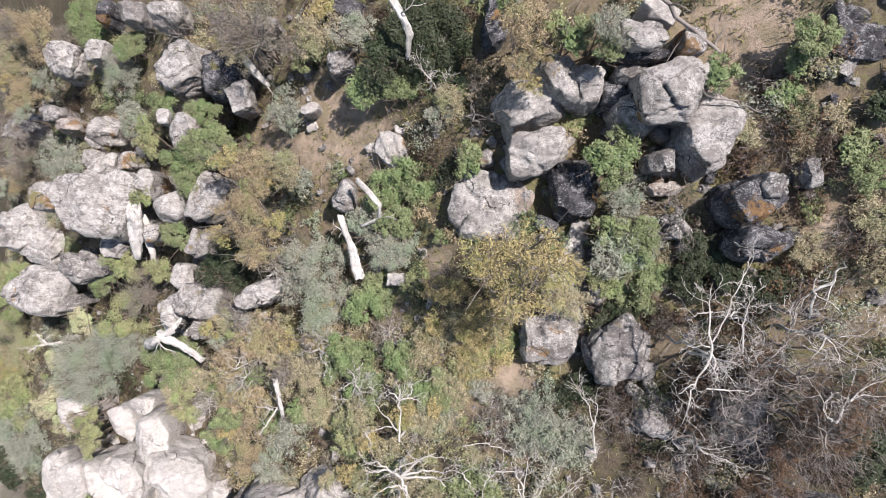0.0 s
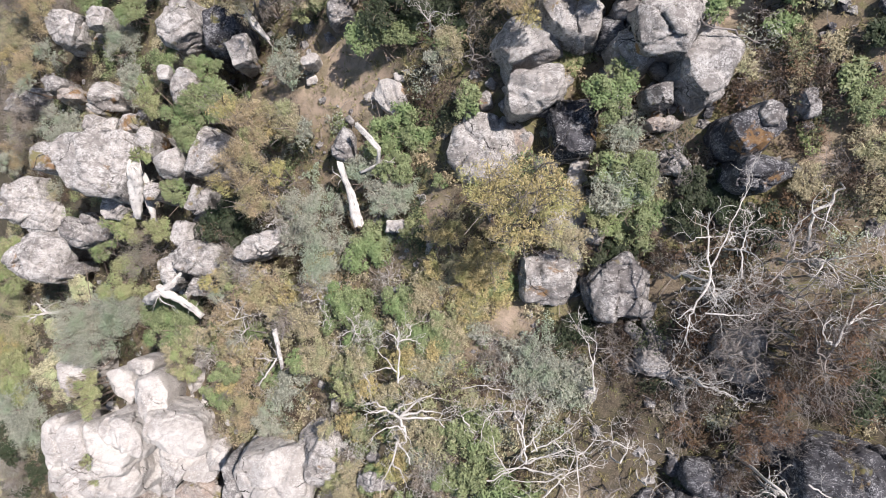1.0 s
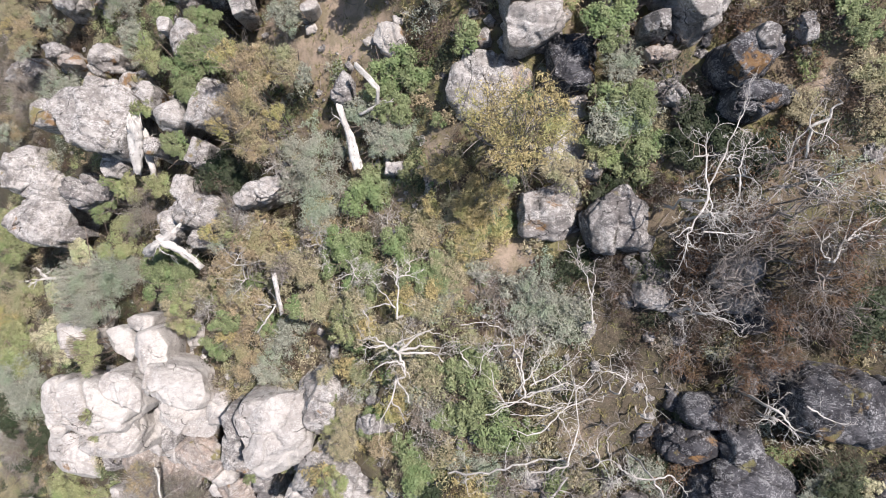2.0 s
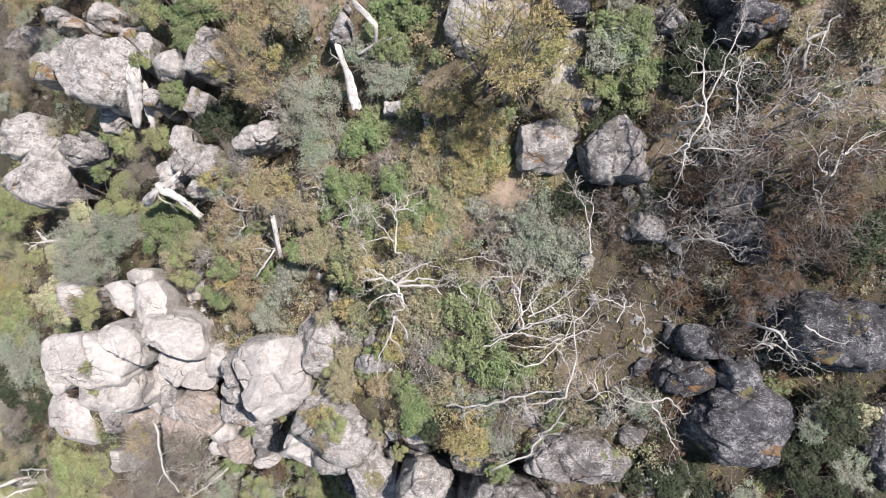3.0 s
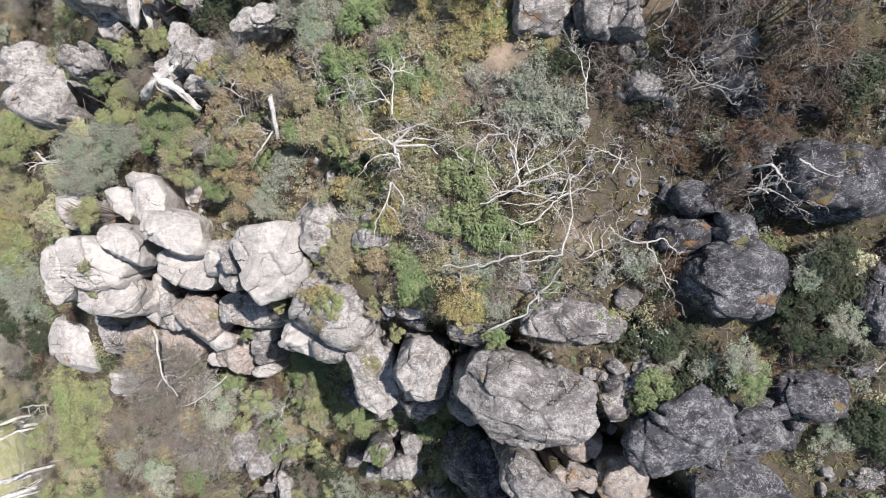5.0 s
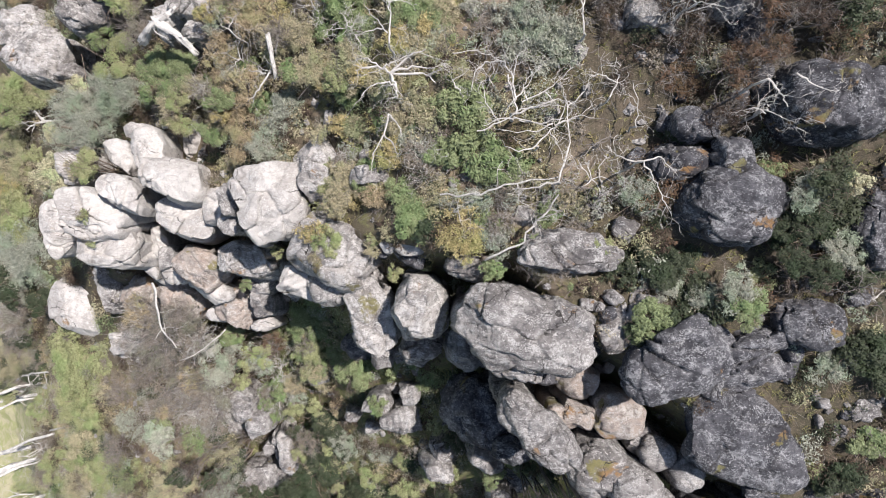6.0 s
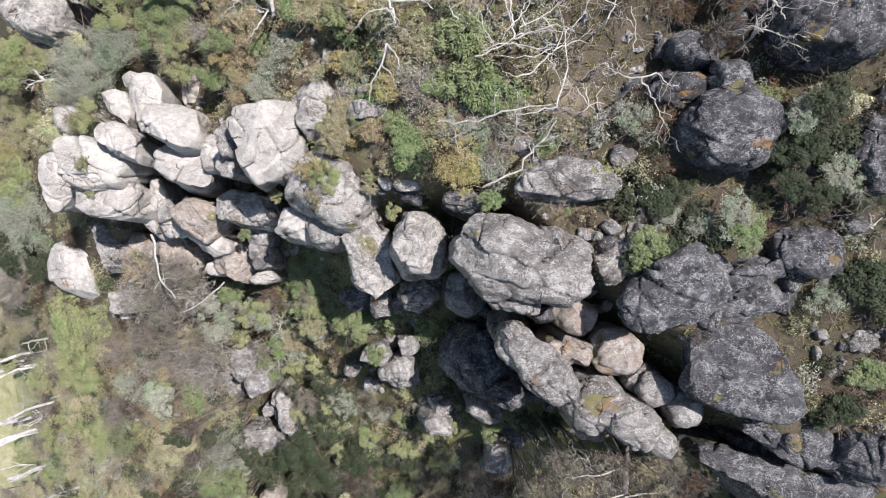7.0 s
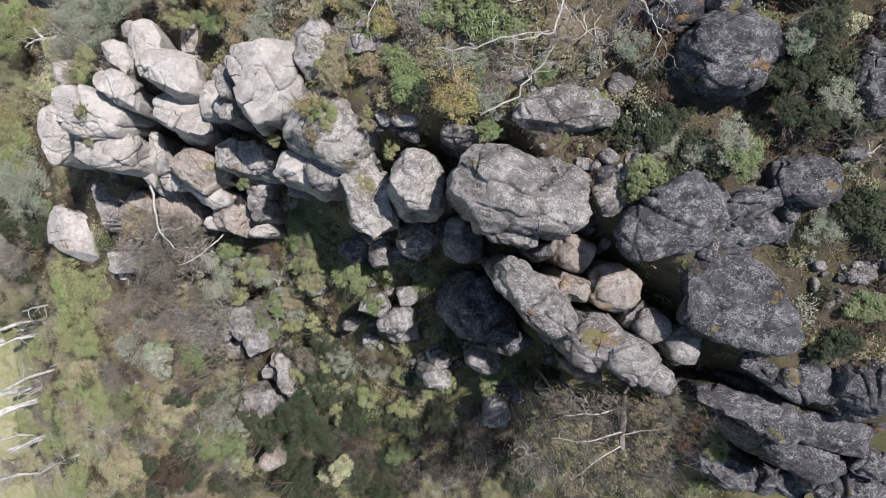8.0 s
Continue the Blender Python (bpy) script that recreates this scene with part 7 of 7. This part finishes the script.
plant(-13.32, -21.64, -10.8, 1.02, "green")
plant(-32.45, -29.63, -29.0, 3.10, "lime", "round")
plant(-38.86, -29.74, -30.5, 2.60, "lime", "round")
plant(-31.88, -33.04, -29.0, 2.82, "olive", "airy")
plant(-36.25, -38.67, -31.5, 4.12, "olive", "round")
plant(-33.58, -40.91, -31.0, 3.50, "lime", "round")
plant(-39.90, -43.25, -33.0, 3.01, "ash")
plant(-38.68, -45.67, -33.0, 4.22, "olive", "airy")
plant(-29.66, -35.54, -27.0, 3.27, "sage", "airy")
plant(-47.85, -38.43, -40.0, 3.01, "lime", "round")
plant(-47.15, -50.58, -42.0, 3.44, "lime", "round")
plant(-52.80, -49.14, -44.0, 4.24, "lime", "mat")
plant(-52.43, -54.52, -45.0, 3.58, "olive", "mat")
plant(-38.68, -51.93, -35.0, 4.35, "lime", "round")
plant(-35.02, -52.94, -33.0, 4.22, "olive", "airy")
log([(-9.24, -7.34, -2.60), (-8.99, -9.45, -3.20)], .15, BLEACHED, "broken bleached stump among brown shrubs", seed=80, stubs=3)
plant(-42.71, 22.18, -27.9, 3.87, "brown")
plant(-42.36, 22.33, -26.6, 2.27, "brown")
plant(-43.22, 18.36, -28.0, 3.88, "olive")
plant(-42.31, 19.50, -27.0, 2.29, "olive")
plant(-41.70, 14.79, -27.1, 3.28, "brown")
plant(-42.88, 15.32, -27.9, 1.99, "ash")
plant(-43.97, 11.39, -29.3, 3.97, "ash")
plant(-44.55, 13.20, -29.9, 2.41, "ash")
plant(-43.19, 7.36, -28.8, 3.37, "brown")
plant(-43.00, 8.75, -29.5, 2.05, "ash")
plant(-44.17, 6.29, -29.3, 2.83, "sage")
plant(-44.13, 6.12, -28.4, 1.68, "sage")
plant(-44.26, -2.80, -29.8, 3.43, "green")
plant(-44.34, -2.37, -30.4, 2.08, "ash")
plant(-44.76, -6.84, -30.1, 4.02, "olive")
plant(-46.50, -6.36, -30.8, 2.44, "olive")
plant(-46.15, -4.60, -32.3, 4.17, "olive")
plant(-45.47, -4.76, -32.4, 2.50, "ash")
plant(-46.59, -8.78, -32.4, 4.17, "lime")
plant(-45.55, -9.22, -31.6, 2.47, "ash")
plant(-44.65, -11.68, -31.0, 3.50, "lime")
plant(-45.76, -10.10, -31.0, 2.10, "deep")
plant(-45.62, -14.03, -31.2, 4.09, "lime")
plant(-47.90, -15.01, -32.3, 2.50, "ash")
plant(-46.73, -19.05, -33.1, 4.22, "sage")
plant(-46.54, -17.30, -32.2, 2.50, "sage")
plant(-46.48, -23.09, -32.4, 4.18, "sage")
plant(-46.91, -21.97, -32.0, 2.49, "deep")
plant(-46.37, -26.87, -33.1, 3.62, "ash")
plant(-47.60, -28.45, -34.8, 2.23, "ash")
plant(-48.56, -31.87, -35.3, 4.37, "olive")
plant(-50.33, -31.74, -35.7, 2.64, "deep")
plant(-47.26, -18.63, -33.3, 4.24, "sage")
plant(-46.94, -18.51, -34.0, 2.57, "deep")
plant(-47.42, -22.40, -34.4, 3.69, "sage")
plant(-47.41, -22.15, -33.2, 2.17, "sage")
plant(-49.44, -26.45, -36.2, 3.80, "ash")
plant(-48.13, -28.10, -35.7, 2.26, "ash")
plant(-47.11, -29.39, -35.3, 3.74, "ash")
plant(-48.76, -29.53, -36.0, 2.27, "deep")
plant(-49.85, -33.08, -37.3, 3.86, "lime")
plant(-50.67, -34.24, -37.5, 2.32, "deep")
plant(-47.57, -18.43, -33.8, 3.66, "lime")
plant(-49.07, -17.71, -33.9, 2.20, "deep")
plant(-48.46, -22.81, -35.4, 3.13, "sage")
plant(-48.19, -23.77, -34.6, 1.85, "ash")
plant(-48.51, -26.54, -35.1, 3.73, "ash")
plant(-49.39, -25.36, -35.3, 2.25, "ash")
plant(-47.21, -29.17, -35.9, 3.15, "lime")
plant(-48.29, -29.85, -36.1, 1.89, "deep")
plant(-45.48, -31.66, -35.7, 2.51, "ash")
plant(-45.04, -31.08, -35.7, 1.51, "deep")
log([(-17.08, -5.22, -5.80), (-16.05, -5.89, -6.20), (-15.08, -6.85, -6.80)], 0.27, BLEACHED, "bleached white forked trunk fallen over rocks", seed=33)
log([(-18.40, -5.99, -7.00), (-17.45, -5.55, -6.00), (-16.50, -5.02, -5.80)], 0.30, BLEACHED, "wide bleached root end of a fallen trunk", seed=34)
log([(-16.54, -5.01, -5.90), (-16.06, -4.29, -6.20)], 0.16, BLEACHED, "short bleached root of a fallen trunk", seed=35)


# ---- growth that fills the slope ----
def low_scrub():
    """Low growth between the named plants: for each kind of leaf one joined mesh of many small clumps."""
    rng = np.random.default_rng(77)
    taken = [(o.location.x, o.location.y, 0.40 * max(max(v.co.x for v in o.data.vertices) - min(v.co.x for v in o.data.vertices), 0.3)) for o in scene.objects if o.name.startswith("boulder")]
    heaps = {}
    count = 0
    while count < 3000:
        x, y = rng.uniform(-50, 24), rng.uniform(-54, 18)
        low = lie(x, y)
        reach = 30 - low
        if abs(x) > 0.80 * reach or y > 0.46 * reach or y < -26 - 0.46 * reach or bareness(x, y) > 0.45:
            continue
        if any((x - a) ** 2 + (y - b) ** 2 < r * r for a, b, r in taken):
            continue
        if x < -26 and rng.uniform() < 0.3:
            continue
        patch = noise.noise(Vector((x * 0.13, y * 0.13, 4.0)))
        # extra deep and umber leaves imitate shadow gaps and the eastern cloud shade
        if y < ridge(x) or x < -26:
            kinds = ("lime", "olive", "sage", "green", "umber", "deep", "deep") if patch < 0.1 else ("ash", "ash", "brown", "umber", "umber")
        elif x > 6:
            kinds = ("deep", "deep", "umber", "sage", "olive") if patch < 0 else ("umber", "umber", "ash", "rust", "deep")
        else:
            kinds = ("olive", "brown", "umber", "ash", "deep") if patch > 0 else ("green", "deep", "sage", "umber", "olive")
        leaf = kinds[int(rng.integers(0, len(kinds)))]
        spread = float(rng.choice([0.7, 1.0, 1.4, 2.0], p=[0.28, 0.32, 0.26, 0.14])) * (1.0 + 0.012 * max(0.0, -low))
        n = int(125 * spread**1.5)
        clumps = int(4 + 4 * spread)
        a = rng.uniform(0, 6.28, clumps)
        far = np.sqrt(rng.uniform(0, 1, clumps)) * 0.42 * spread
        cs = np.stack([x + far * np.cos(a), y + far * np.sin(a), rng.uniform(0.1, 0.5, clumps) * spread * 0.8], 1)
        cs[:, 2] += [ground_height(u, v) for u, v in cs[:, :2]]
        d = rng.normal(size=(n, 3))
        d[:, 2] = np.abs(d[:, 2])
        d /= np.linalg.norm(d, axis=1)[:, None]
        pick = rng.integers(0, clumps, n)
        heaps.setdefault(leaf, []).append((cs[pick] + d * (0.19 * spread * rng.uniform(0.3, 1.25, n))[:, None], d + np.array([0, 0, 0.8])))
        count += 1
    for leaf, bits in heaps.items():
        me = leaf_mesh("low_scrub", np.concatenate([b[0] for b in bits]), np.concatenate([b[1] for b in bits]), rng, 0.062, 0.7)
        me.materials[0] = LEAVES[leaf]
        tagged(new("low_scrub", me), "low " + WORDS[leaf].replace("shrub", "scrub").replace("wattle", "scrub") + " covering the ground", "scrub", kind="stuff")


def scatter(number, seed, near):
    """Spots on the visible ground."""
    rng = np.random.default_rng(seed)
    out = []
    while len(out) < number:
        x, y = rng.uniform(-50, 24), rng.uniform(-54, 18)
        low = lie(x, y)
        reach = 30 - low
        if abs(x) > 0.8 * reach or y > 0.46 * reach or y < -26 - 0.46 * reach:
            continue
        if rng.uniform() > (near / reach) ** 2:
            continue
        out.append((x, y))
    return out, rng


def grass():
    spots, rng = scatter(15000, 5, 32)
    spots = [s for s in spots if noise.noise(Vector((s[0] * 0.25, s[1] * 0.25, 9.0))) > -0.12 or rng.uniform() < 0.25]
    verts, faces = [], []
    for x, y in spots:
        z = ground_height(x, y) - 0.03
        tall = rng.uniform(0.15, 0.42)
        for k in range(7):
            a, out, w = rng.uniform(0, 6.28), rng.uniform(0.08, 0.34), rng.uniform(0.012, 0.03)
            c, s = math.cos(a), math.sin(a)
            i = len(verts)
            verts += [(x - s * w, y + c * w, z), (x + s * w, y - c * w, z), (x + c * out, y + s * out, z + tall * rng.uniform(0.5, 1.0))]
            faces.append((i, i + 1, i + 2))
    me = mesh("grass", verts, faces, GRASS)
    tagged(new("grass", me), "dry straw and olive grass tufts on the slope", "grass", kind="stuff")


def twigs():
    spots, rng = scatter(3600, 6, 32)
    verts, faces = [], []
    for x, y in spots:
        a, length = rng.uniform(0, 6.28), rng.uniform(0.25, 1.3)
        z = ground_height(x, y) + rng.uniform(0.02, 0.3)
        d = Vector((math.cos(a), math.sin(a), rng.normal() * 0.15)) * length / 2
        bend = Vector(rng.normal(size=3)) * length * 0.12
        p = Vector((x, y, z))
        r = rng.uniform(0.008, 0.022)
        tube([p - d, p + bend, p + d], [r, r * 0.8, r * 0.4], 3, verts, faces)
    tagged(new("fallen_twigs", mesh("fallen_twigs", verts, faces, GREYWOOD)), "pale dry twigs and bark litter on the ground", "twigs", kind="stuff")


def stones():
    spots, rng = scatter(900, 8, 34)
    ball_v, ball_f = ball(2)
    verts, faces = [], []
    for x, y in spots:
        size = rng.uniform(0.08, 0.3) * (1.6 if rng.uniform() < 0.12 else 1.0)
        p = ball_v * (1 + 0.25 * rng.normal(size=(len(ball_v), 1))) * (size * rng.uniform(0.6, 1.2, 3)) + np.array([x, y, ground_height(x, y)])
        i = len(verts)
        verts += p.tolist()
        faces += [tuple(i + k for k in f) for f in ball_f]
    tagged(new("loose_stones", mesh("loose_stones", verts, faces, ROCKS["grey"])), "small loose grey stones on the ground", "stones", kind="stuff")


def rubble():
    """Broken rock about the feet of the boulders, of the same stone."""
    rng = np.random.default_rng(31)
    ball_v, ball_f = ball(3)
    heaps = {}
    for o in [o for o in scene.objects if o.name.startswith("boulder")]:
        reach = 0.5 * max(v.co.x for v in o.data.vertices) + 0.5 * max(v.co.y for v in o.data.vertices)
        verts, faces = heaps.setdefault(o.data.materials[0].name, ([], []))
        for k in range(int(rng.integers(1, 5))):
            a, far = rng.uniform(0, 6.28), reach * rng.uniform(0.95, 1.6) + 0.2
            x, y = o.location.x + far * math.cos(a), o.location.y + far * math.sin(a)
            size = rng.uniform(0.15, 0.5) * min(1.3, 0.5 + reach / 3)
            n = (np.abs(ball_v) ** 3.6).sum(1) ** (-1 / 3.6)
            swell = np.array([noise.noise(Vector(v * 1.6) + Vector((x * 3, y * 3, k))) for v in ball_v])
            p = ball_v * (n * (1 + 0.35 * swell))[:, None] * (size * rng.uniform(0.6, 1.3, 3))
            t = rng.uniform(0, 6.28)
            p = np.stack([p[:, 0] * math.cos(t) - p[:, 1] * math.sin(t), p[:, 0] * math.sin(t) + p[:, 1] * math.cos(t), p[:, 2]], 1)
            i = len(verts)
            verts += (p + np.array([x, y, ground_height(x, y) + 0.1])).tolist()
            faces += [tuple(i + q for q in f) for f in ball_f]
    for name, (verts, faces) in heaps.items():
        tagged(new("rubble", mesh("rubble", verts, faces, bpy.data.materials[name], True)), "broken " + name.replace("_", " ") + " rubble at the feet of boulders", "rubble", kind="stuff")


low_scrub()
rubble()
grass()
twigs()
stones()
